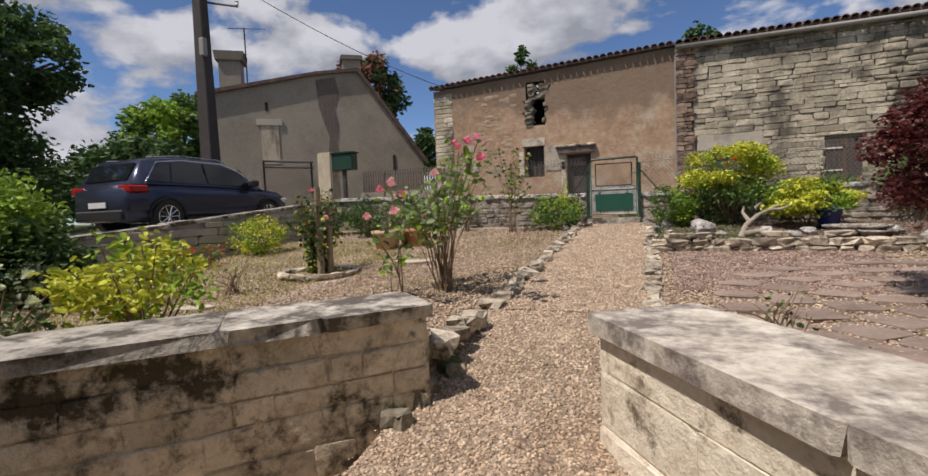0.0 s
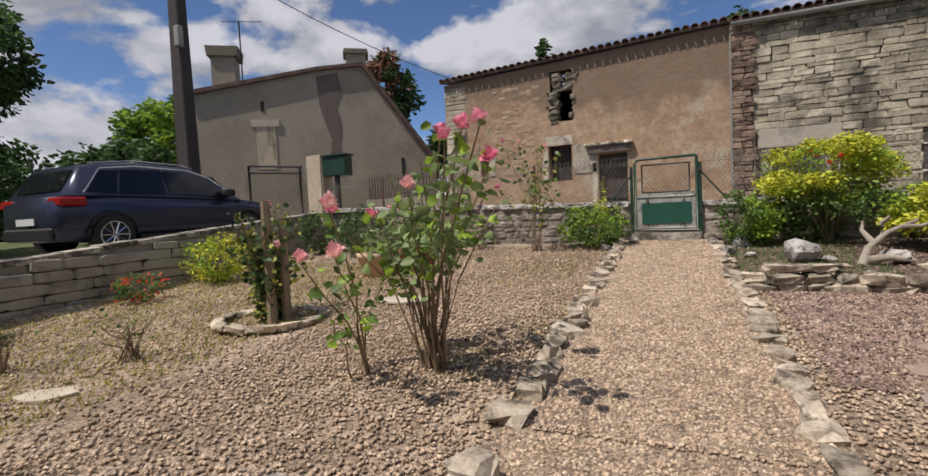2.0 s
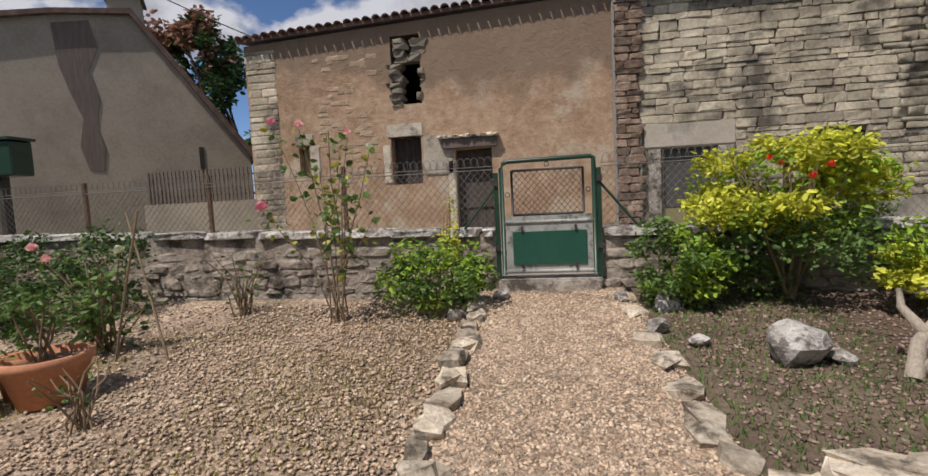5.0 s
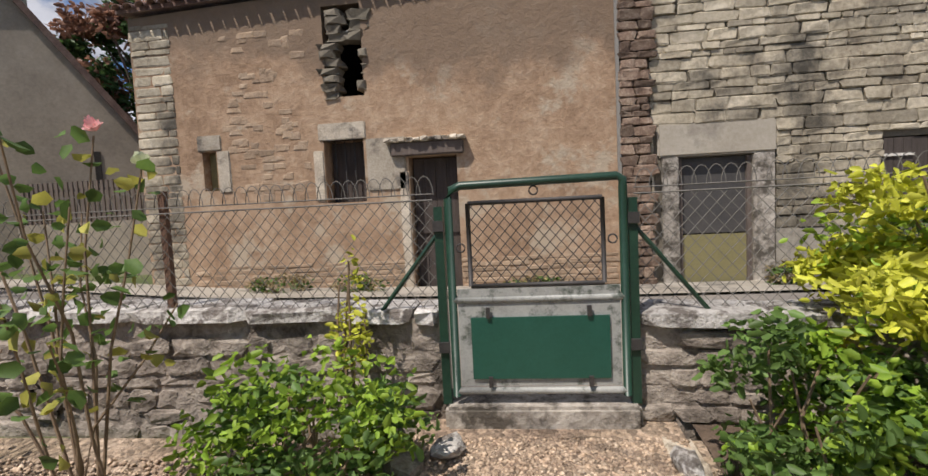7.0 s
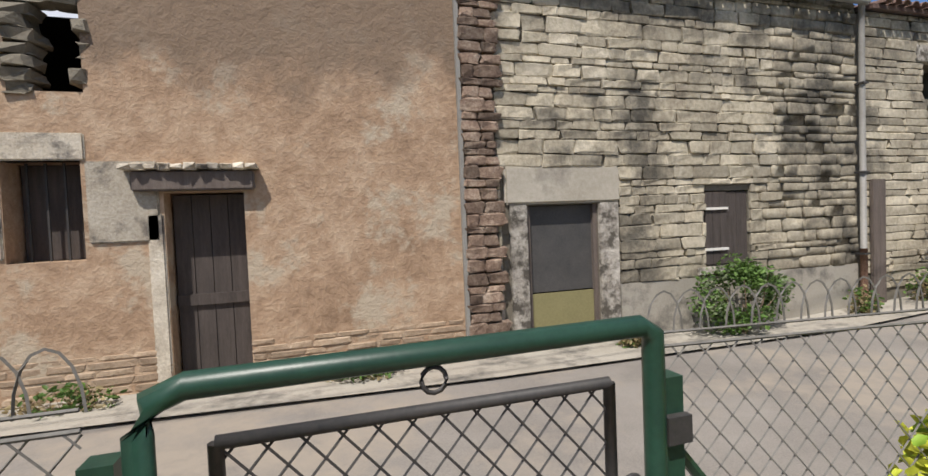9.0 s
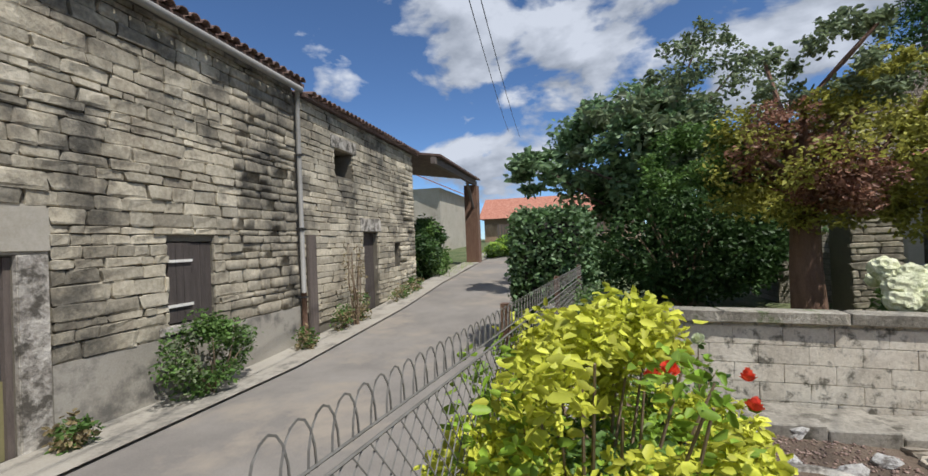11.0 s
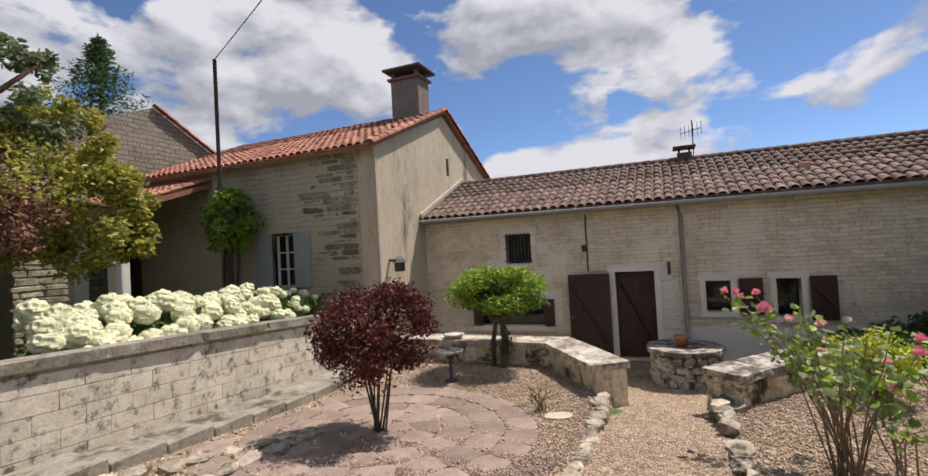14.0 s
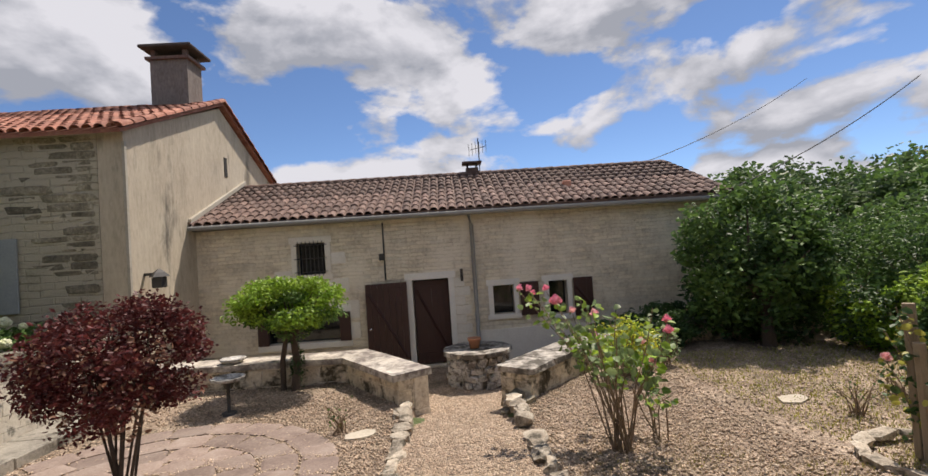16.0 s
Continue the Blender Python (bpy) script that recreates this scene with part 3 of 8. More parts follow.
def land(u, v):
    if v >= 10.95:
        return road_z(u) + 0.001
    g = garden_z(v)
    if u < -7.9:
        return g + (lerp_table(v, [0, 4, 10.9], [0.8, 1.05, 1.36]) - g) * min(1, (-7.9 - u) / 0.6)
    if u > 5.2:
        return g + (1.0 - g) * min(1, (u - 5.2) / 0.5) if v > 0.9 else (0.9 if u > 5.7 else 0.0)
    if -1.5 < u < -0.02 and v < 4.3:
        return lerp_table(v, [0.8, 2.6, 4.3], [0.0, 0.28, 0.51])
    if v < court_edge(u):
        return 0.0
    return g


def sheet(name, us, vs, mat, lift=0.0, inside=None, kind="structure", label="", ragged=0.0):
    """A sheet on the land over a grid."""
    verts, idx = [], {}
    for i, u in enumerate(us):
        for j, v in enumerate(vs):
            idx[i, j] = len(verts)
            verts.append((u, v, land(u, v) + lift))
    faces = []
    for i in range(len(us) - 1):
        for j in range(len(vs) - 1):
            cu, cv = (us[i] + us[i + 1]) / 2, (vs[j] + vs[j + 1]) / 2
            if inside and not inside(cu, cv):
                continue
            faces.append((idx[i, j], idx[i + 1, j], idx[i + 1, j + 1], idx[i, j + 1]))
    me = bpy.data.meshes.new(name)
    me.from_pydata(verts, [], faces)
    me.materials.append(mat)
    ob = new(name, me)
    return tagged(ob, label, kind=kind)


def span(a, b, step):
    return list(np.linspace(a, b, int(round((b - a) / step)) + 1))


far_u = [-900, -300, -120, -60, -30] + span(-18, 30, 0.5)[0:] + [45, 70, 120, 300, 900]
far_v = [-900, -300, -120, -60, -30, -16] + span(-9, 22, 0.5) + [32, 60, 120, 300, 900]
sheet("ground", far_u, far_v, M["ground"], -0.09, label="rough grass and earth around the houses")

EDGE_L, EDGE_R = -1.45, 0.02


def in_garden(u, v):
    return -8.0 < u < 5.1 and v < 10.6 and v > court_edge(u) and not (EDGE_L < u < EDGE_R and v < 10.7) and not (u > 0.1 and v > 7.55)


sheet("gravel_garden", span(-8.1, 5.1, 0.1), span(-1, 10.8, 0.1), M["gravel"], 0.0, in_garden, label="pale gravel garden floor")
sheet("path", span(EDGE_L, EDGE_R, 0.07), span(-1.85, 10.8, 0.1), M["gravel"], 0.012, label="pale gravel path to the gate")
sheet("courtyard", span(-9, 5.6, 0.2), span(-1.8, 2.8, 0.1), M["gravel"], 0.003, lambda u, v: v < court_edge(u) and not (EDGE_L < u < EDGE_R), label="sunken gravel courtyard by the house")
sheet("flower_bed", span(0.1, 5.0, 0.1), span(7.5, 10.8, 0.1), M["earth"], 0.006, lambda u, v: u < 5.0, label="dark earth bed with stones")
kerb = []
for k in range(14):
    v0 = 0.95 + k * 0.6
    kerb.append((4.33, 4.97, v0, v0 + 0.592, land(4.6, v0) - 0.15, land(4.6, v0 + 0.3) + 0.13))
tagged(part("kerb_strip", boxes(*kerb, bevel=0.012), M["kerb_concrete"]), "worn grey concrete strip along the block wall", kind="structure")
sheet("road", span(-30, 60, 0.75), span(11.15, 14.8, 0.3), M["asphalt"], 0.0, label="narrow worn asphalt lane")
sheet("lane_left", span(-13, -8.4, 0.5), span(-9, 11.5, 0.5), M["asphalt"], 0.0, label="asphalt lane beside the garden wall")
sheet("pavement", span(-30, 40, 0.75), [14.7, 15.0, 15.5], M["concrete"], 0.04, label="worn concrete edge at the foot of the barns")

# ---- barns across the lane ----
BV = 15.5
JU = 0.75


def barn_top(u):
    return lerp_table(u, [-7, 0.8, 7.4], [5.62, 5.95, 5.95])


barn = thing("barn_rendered", "old barn with brown crumbling render and dark openings", "barn")
holes_b = [(-3.72, -3.10, 4.12, 5.52), (-3.82, -3.17, 2.46, 3.45), (-5.90, -5.66, 2.76, 3.40), (-2.46, -1.70, 0.9, 3.12)]
bm = bmesh.new()
wall_with_holes(bm, -7.0, JU, 0.7, 5.9, holes_b, BV, BV + 0.5, top=barn_top)
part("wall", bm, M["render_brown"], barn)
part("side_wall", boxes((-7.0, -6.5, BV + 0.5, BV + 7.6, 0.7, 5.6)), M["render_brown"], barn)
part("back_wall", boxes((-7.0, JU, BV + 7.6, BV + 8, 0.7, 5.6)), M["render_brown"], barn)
# added backing and floor; the shade of the room is their near-black colour
part("interior_wall", boxes((-6.4, JU, BV + 2.0, BV + 2.1, 0.7, 5.6)), M["painted_shade"], barn)
part("ground_floor", boxes((-6.4, JU, BV + 0.5, BV + 2.0, 0.7, 1.0)), M["painted_shade"], barn)

stone_barn = thing("barn_stone", "old barn of coursed pale limestone rubble", "barn")
holes_s = [(1.60, 2.64, 0.9, 2.86), (4.38, 5.20, 1.9, 2.99)]
bm = bmesh.new()
wall_with_holes(bm, JU, 7.4, 0.7, 5.95, holes_s, BV + 0.04, BV + 0.55)
part("wall", bm, M["barn_mortar"], stone_barn)
part("back_wall", boxes((JU, 7.4, BV + 7.6, BV + 8, 0.7, 5.6)), M["barn_mortar"], stone_barn)
# added near-black backing, shade painted behind the door and window
part("interior_wall", boxes((JU, 7.4, BV + 2.0, BV + 2.1, 0.7, 5.6)), M["painted_shade"], stone_barn)

low_barn = thing("barn_low", "lower limestone barn further along the lane", "barn")
holes_l = [(8.95, 9.85, 4.45, 5.05), (10.3, 11.2, 1.1, 3.2), (12.4, 12.9, 2.2, 2.9)]
bm = bmesh.new()
wall_with_holes(bm, 7.4, 14.3, 0.7, 5.75, holes_l, BV + 0.04, BV + 0.55, top=lambda u: 5.75 + (u - 7.4) * 0.01)
part("wall", bm, M["barn_mortar"], low_barn)
part("side_wall", boxes((13.9, 14.3, BV + 0.55, BV + 6, 0.7, 5.8)), M["barn_mortar"], low_barn)
# added near-black backing, shade painted behind these openings
part("interior_wall", boxes((7.6, 14.0, BV + 2.0, BV + 2.1, 0.7, 5.6)), M["painted_shade"], low_barn)


def gable_roof(parent, u0, u1, eave, ridge_v, eave_v, ridge, mat, thick=0.07, rise=0.0):
    """A plain sloping roof slab between an eave and a ridge."""
    bm = bmesh.new()
    vs = []
    for u, dz in ((u0, 0.0), (u1, rise)):
        for v, z in ((eave_v, eave), (ridge_v, ridge), (ridge_v, ridge + thick), (eave_v, eave + thick)):
            vs.append(bm.verts.new((u, v, z + dz)))
    for q in ((0, 1, 2, 3), (7, 6, 5, 4), (0, 4, 5, 1), (1, 5, 6, 2), (2, 6, 7, 3), (3, 7, 4, 0)):
        bm.faces.new([vs[i] for i in q])
    return part("roof_slope", bm, mat, parent)


gable_roof(barn, -7.1, JU, 5.66, BV + 4, BV - 0.12, 6.5, M["tile_brown"], rise=0.33)
gable_roof(stone_barn, JU, 7.6, 5.96, BV + 4, BV - 0.12, 6.8, M["tile_brown"])
gable_roof(low_barn, 7.6, 14.6, 5.8, BV + 4, BV - 0.12, 6.6, M["tile_brown"])

# ---- the house with the low tiled roof ----
FV = -1.85
ANNEX_SHIFT, TALL_SHIFT = (-0.56, 0.5, 0.08), (-0.73, 0.76, 0.0)
annex = thing("annex_house", "low rubble stone house with brown canal tile roof", "house")
holes_a = [(2.65, 3.28, 2.24, 2.95), (2.31, 4.06, 0.72, 1.36), (-0.08, 0.74, 0.0, 1.95), (-1.55, -1.08, 1.05, 1.70), (-2.78, -2.36, 0.95, 1.72)]
bm = bmesh.new()
wall_with_holes(bm, -6.5, 5.6, -0.05, 3.4, holes_a, FV - 0.45, FV)
part("wall", bm, M["annex_stone"], annex)
part("side_wall", boxes((-6.5, -5.9, -6.8, FV - 0.45, -0.05, 3.4)), M["annex_stone"], annex)
part("back_wall", boxes((-6.5, 5.6, -7.2, -6.8, -0.05, 3.4)), M["annex_stone"], annex)
# added near-black sheet that gives the doorway and windows their inner shade
part("interior_wall", boxes((-5.9, 5.6, FV - 1.9, FV - 1.8, -0.05, 3.3)), M["painted_shade"], annex)
gable_roof(annex, -6.72, 5.62, 3.42, -4.6, FV + 0.28, 4.66, M["tile_brown"])
gable_roof(annex, -6.72, 5.62, 3.42, -4.6, -7.4, 4.66, M["tile_brown"])

# ---- the tall house beside it ----
GU = 5.65
tall = thing("tall_house", "rendered and stone house with red canal tile roof", "house")
holes_t = [(8.02, 8.62, 2.1, 3.3), (9.7, 10.4, 1.0, 3.0)]
bm = bmesh.new()
wall_with_holes(bm, GU + 0.46, 13.5, 0.4, 5.15, holes_t, -0.25, 0.2)
part("front_wall", bm, M["house_stone"], tall)
bm = bmesh.new()
prof = [(-7.2, 0.0), (0.2, 0.0), (0.2, 5.15), (-3.55, 6.68), (-7.2, 5.1)]
a = [bm.verts.new((GU, v, z)) for v, z in prof]
b = [bm.verts.new((GU + 0.45, v, z)) for v, z in prof]
bm.faces.new(a)
bm.faces.new(b[::-1])
for k in range(5):
    bm.faces.new((a[k], b[k], b[(k + 1) % 5], a[(k + 1) % 5]))
bmesh.ops.recalc_face_normals(bm, faces=bm.faces[:])
part("gable_wall", bm, M["render_grey"], tall)
gable_roof(tall, GU - 0.12, 13.7, 5.05, -3.55, 0.45, 6.75, M["tile_red"])
gable_roof(tall, GU - 0.12, 13.7, 5.05, -3.55, -7.4, 6.75, M["tile_red"])
part("chimney", boxes((6.2, 7.1, -3.9, -3.2, 6.2, 7.9)), M["chimney_grey"], tall)

# ---- garden walls ----
M["wall_lime"] = material("wall_lime", [(0.34, 0.26, 0.17), (0.68, 0.59, 0.44), (0.84, 0.77, 0.61)], 2.6, 14, 0.92, 1.0, 0.03, vary=0.14, stain=(0.085, 0.068, 0.04), stain_scale=2.8, stain_at=(0.50, 0.60))
M["wall_plaster"] = material("wall_plaster", [(0.50, 0.41, 0.29), (0.76, 0.68, 0.54), (0.88, 0.82, 0.69)], 2.2, 16, 0.92, 0.8, 0.02, vary=0.08, stain=(0.17, 0.13, 0.085), stain_scale=4.5, stain_at=(0.56, 0.66))


def strip_wall(name, pts, z0, z1, thick, mat, label, cat="wall"):
    """A wall along a line of points, its near face on the line."""
    t = thing(name, label, cat)
    bm = bmesh.new()
    for (a, b, za), (c, d, zb) in zip([(p[0], p[1], p[2] if len(p) > 2 else z1) for p in pts], [(p[0], p[1], p[2] if len(p) > 2 else z1) for p in pts][1:]):
        dv = Vector((c - a, d - b, 0)).normalized()
        nv = Vector((-dv.y, dv.x, 0)) * thick
        q = [bm.verts.new(v) for v in ((a, b, z0), (c, d, z0), (c + nv.x, d + nv.y, z0), (a + nv.x, b + nv.y, z0), (a, b, za), (c, d, zb), (c + nv.x, d + nv.y, zb), (a + nv.x, b + nv.y, za))]
        for f in ((3, 2, 1, 0), (4, 5, 6, 7), (0, 1, 5, 4), (1, 2, 6, 5), (2, 3, 7, 6), (3, 0, 4, 7)):
            bm.faces.new([q[i] for i in f])
    part("core", bm, mat, t)
    return t


W_WALL = [(-1.30, 2.60), (-4.0, -0.35), (-8.8, -0.55)]
E_WALL = [(-0.24, 2.45), (0.95, 0.72), (4.9, 0.62)]
west_wall = strip_wall("retaining_wall", [(p[0], p[1]) for p in W_WALL[::-1]], -0.05, 0.86, 0.5, M["wall_lime"], "low limestone retaining wall with mossy capping by the courtyard")
east_wall = strip_wall("retaining_wall", [(p[0], p[1]) for p in E_WALL[::-1]], -0.05, 0.86, -0.5, M["wall_plaster"], "low plastered retaining wall with worn stone capping")
front_wall = strip_wall("front_garden_wall", [(-8.1, 10.8, 1.86), (-5, 10.8, 1.78), (-1.28, 10.8, 1.68)], 0.5, 1.68, 0.28, M["rough_wall"], "rough rendered low wall under the wire fence")
front_wall2 = strip_wall("front_garden_wall", [(-0.16, 10.8), (5.4, 10.8)], 0.5, 1.65, 0.28, M["rough_wall"], "rough rendered low wall under the wire fence")
block_wall = strip_wall("block_wall", [(5.14, 10.8, 1.93), (5.14, 9.3, 1.89), (5.14, 6.2, 1.81), (5.14, 3, 1.58), (5.14, 1.0, 1.52)], 0.3, 1.8, 0.2, M["block"], "whitewashed concrete block wall with lichen")
left_wall = strip_wall("lane_wall", [(-8.9, 0.5, 0.95), (-8.2, 4.4, 1.27), (-8.1, 10.8, 1.84)], 0.4, 1.25, 0.28, M["concrete"], "low rendered stone wall beside the lane")


# ---- openings, lintels and doors of the barns ----


def planks(parent, x0, x1, z0, z1, y, mat, n=5, name="plank", axis="x", thick=0.03):
    w = (x1 - x0) / n
    for k in range(n):
        a, b = x0 + k * w + 0.004, x0 + (k + 1) * w - 0.004
        bm = boxes((a, b, y, y + thick, z0, z1) if axis == "x" else (y, y + thick, a, b, z0, z1))
        part(name, bm, mat, parent)


def worn_block(x0, x1, y0, y1, z0, z1, bevel=0.015):
    bm = bmesh.new()
    box(bm, x0, x1, y0, y1, z0, z1)
    bmesh.ops.bevel(bm, geom=bm.edges[:], offset=bevel, segments=2, affect="EDGES")
    return bm


rng = np.random.default_rng(5)
F0 = BV - 0.012
for x0, x1, z0, z1 in ((-3.9, -3.12, 3.45, 3.72), (-3.13, -2.5, 2.62, 3.44), (-4.0, -3.83, 2.5, 3.3), (-5.97, -5.55, 3.41, 3.66), (-5.64, -5.42, 2.72, 3.40), (-2.62, -2.47, 1.0, 2.9)):
    part("dressed_stone", worn_block(x0, x1, F0 - 0.01, BV + 0.2, z0, z1), M["limestone"], barn)
hood = part("door_lintel", worn_block(-2.72, -1.58, F0 - 0.10, BV + 0.2, 3.13, 3.33), M["wood_old"], barn, "grey timber lintel")
smesh = stones(rng, M["limestone"], 5, 0.22)
pieces("hood_stone", [trs(-2.75 + 0.115 * k, F0 - 0.05, 3.37, 0.12, 0.22, 0.05 + 0.02 * (k % 2)) for k in range(11)], smesh, barn)
planks(barn, -2.44, -1.72, 0.98, 3.1, BV + 0.22, M["wood_dark"], 4, "door_plank")
part("door_rail", boxes((-2.44, -1.72, BV + 0.19, BV + 0.22, 1.9, 2.02)), M["wood_dark"], barn)
for k in range(4):
    part("window_bar", boxes((-3.72 + 0.16 * k, -3.70 + 0.16 * k, BV + 0.2, BV + 0.22, 2.46, 3.45)), M["iron"], barn)
part("shutter", boxes((-3.8, -3.19, BV + 0.3, BV + 0.33, 2.47, 3.44)), M["wood_dark"], barn, "weathered dark shutter")
part("small_shutter", boxes((-5.89, -5.67, BV + 0.18, BV + 0.21, 2.77, 3.39)), M["olive"], barn, "dull olive shutter")

rag = []
for k in range(11):
    z = 4.15 + 0.125 * k
    rag.append(trs(-3.62 + rng.uniform(-0.03, 0.06) + (0.10 if z > 5.0 else 0), BV + 0.10, z, 0.26 + rng.uniform(-0.04, 0.10), 0.3, 0.12))
    if z < 4.95 and k % 2:
        rag.append(trs(-3.08 + rng.uniform(-0.05, 0.03), BV + 0.12, z, 0.16, 0.28, 0.14))
for k in range(3):
    rag.append(trs(-3.2 + 0.06 * k, BV + 0.12, 5.05 + 0.15 * k, 0.3 + 0.05 * k, 0.3, 0.17))
dark_stone = stones(rng, M["barn_mortar"], 5, 0.3)
pieces("broken_stone", rag, dark_stone, barn)
pieces("corner_stone", course_stones(rng, -6.98, -6.3, 1.2, 5.5, BV + 0.02, [], 0.09, 0.19, 0.2, 0.45, 0.06), stones(rng, M["barn_stone"], 6, 0.14), barn)
bare = course_stones(rng, -6.2, 0.7, 1.0, 1.5, BV + 0.025, holes_b, 0.07, 0.12, 0.14, 0.35, 0.06)
for _ in range(75):
    u, z = rng.uniform(-5.4, -4.1), rng.uniform(2.6, 5.2)
    bare.append(trs(u, BV + 0.022, z, rng.uniform(0.12, 0.3), 0.06, rng.uniform(0.06, 0.13)))
M["barn_brownstone"] = material("barn_brownstone", [(0.24, 0.17, 0.11), (0.38, 0.28, 0.19), (0.47, 0.37, 0.27)], 2.0, 30, 0.9, 0.6, 0.012, vary=0.2)
pieces("stone", bare, stones(rng, M["barn_brownstone"], 6), barn, 300)


quoin = []
z = 0.95
while z < 5.85:
    h = rng.uniform(0.08, 0.17)
    w = rng.uniform(0.16, 0.30)
    end = JU + rng.uniform(0.42, 0.56)
    quoin.append(trs(JU + 0.02 + w / 2, BV - 0.03, z + h / 2, w, 0.12, h - 0.01))
    quoin.append(trs((JU + 0.02 + w + end) / 2, BV - 0.02, z + h / 2, end - JU - w - 0.03, 0.12, h * rng.uniform(0.8, 0.95)))
    z += h
M["joint_rubble"] = material("joint_rubble", [(0.11, 0.07, 0.05), (0.23, 0.16, 0.115), (0.42, 0.34, 0.26)], 4.5, 30, 0.95, 0.9, 0.02, vary=0.45)
pieces("joint_stone", quoin, stones(rng, M["joint_rubble"], 7, 0.25), stone_barn)
part("drain_pipe", boxes((JU - 0.03, JU + 0.02, BV - 0.06, BV - 0.005, 1.0, 5.9)), M["zinc"], barn, "pale vertical joint strip")

sb = stones(rng, M["barn_stone"], 10, 0.17, 0.09)
surround = [(1.25, 2.95, 0.9, 3.36)]
rows = course_stones(rng, 1.2, 7.38, 1.75, 5.9, BV + 0.045, holes_s + surround, 0.08, 0.21, 0.14, 0.46, 0.09, proud=0.022)
pieces("stone", rows, sb, stone_barn, 300, key=lambda m: m.translation.x)
bm = bmesh.new()
wall_with_holes(bm, 1.2, 7.38, 0.85, 1.75, [(1.25, 2.95, 0, 9)], BV + 0.0, BV + 0.06)
part("base_render", bm, M["concrete"], stone_barn, "grey cement render at the foot")
part("door_surround", worn_block(1.36, 1.595, BV - 0.02, BV + 0.2, 0.9, 2.87, 0.01), M["capstone"], stone_barn)
part("door_surround", worn_block(2.645, 2.93, BV - 0.02, BV + 0.2, 0.9, 2.87, 0.01), M["capstone"], stone_barn)
part("door_surround", worn_block(1.30, 2.97, BV - 0.02, BV + 0.2, 2.875, 3.36, 0.03), M["render_white"], stone_barn)
part("door_leaf", boxes((1.60, 2.64, BV + 0.12, BV + 0.16, 1.72, 2.85)), M["door_dark"], stone_barn, "dark glazed upper door leaf")
part("door_leaf", boxes((1.60, 2.64, BV + 0.10, BV + 0.14, 0.97, 1.70)), M["olive"], stone_barn, "dull olive lower door leaf")
part("door_frame", boxes((1.60, 1.66, BV + 0.06, BV + 0.12, 0.97, 2.85)), M["wood_old"], stone_barn)
part("door_frame", boxes((2.58, 2.64, BV + 0.06, BV + 0.12, 0.97, 2.85)), M["wood_old"], stone_barn)
planks(stone_barn, 4.39, 4.78, 1.92, 2.97, BV + 0.02, M["wood_dark"], 3, "shutter_plank")
planks(stone_barn, 4.79, 5.19, 1.92, 2.97, BV + 0.06, M["wood_dark"], 2, "shutter_plank")
for z in (2.14, 2.73):
    part("strap_hinge", boxes((4.36, 4.78, BV - 0.005, BV + 0.015, z - 0.018, z + 0.018)), M["white_paint"], stone_barn, "white strap hinge")
part("sill", worn_block(4.2, 5.3, BV - 0.04, BV + 0.2, 1.78, 1.89), M["capstone"], stone_barn)

lb = stones(rng, M["barn_stone"], 8, 0.17, 0.09)
rows = course_stones(rng, 7.5, 14.28, 1.3, 5.8, BV + 0.045, holes_l, 0.1, 0.18, 0.25, 0.6, 0.09)
pieces("stone", rows, lb, low_barn, 300, key=lambda m: m.translation.x)
part("door_leaf", boxes((10.3, 11.2, BV + 0.15, BV + 0.19, 1.2, 3.2)), M["wood_dark"], low_barn)
part("door_lintel", worn_block(10.1, 11.4, BV - 0.02, BV + 0.2, 3.21, 3.55), M["capstone"], low_barn)
part("window_lintel", worn_block(8.75, 10.05, BV - 0.02, BV + 0.2, 5.06, 5.35), M["capstone"], low_barn)
pl = thing("old_door_plank", "weathered plank leaning on the barn wall by the downpipe", "plank")
part("board", boxes((7.62, 7.9, BV - 0.08, BV - 0.03, 0.98, 3.1)), M["wood_old"], pl)

dp = thing("downpipe", "old rusty zinc downpipe on the stone barn", "downpipe")
bm = bmesh.new()
tube(bm, [(7.35, BV - 0.12, 5.85), (7.38, BV - 0.09, 5.5), (7.38, BV - 0.09, 1.0)], 0.045, sides=8)
part("pipe", bm, M["zinc"], dp, smooth=True)
bm = bmesh.new()
tube(bm, [(7.38, BV - 0.09, 1.0), (7.38, BV - 0.09, 2.0)], 0.052, sides=8)
part("cast_foot", bm, M["bark_red"], dp, "rust-red iron foot", smooth=True)
for z in (1.9, 3.2, 4.6):
    part("bracket", boxes((7.32, 7.44, BV - 0.15, BV - 0.0, z, z + 0.03)), M["iron"], dp)
gt = thing("gutter", "grey zinc gutter under the barn eave", "gutter")
bm = bmesh.new()
tube(bm, [(JU, BV - 0.17, 5.9), (7.4, BV - 0.17, 5.86)], 0.06, sides=8)
part("channel", bm, M["zinc"], gt, smooth=True)


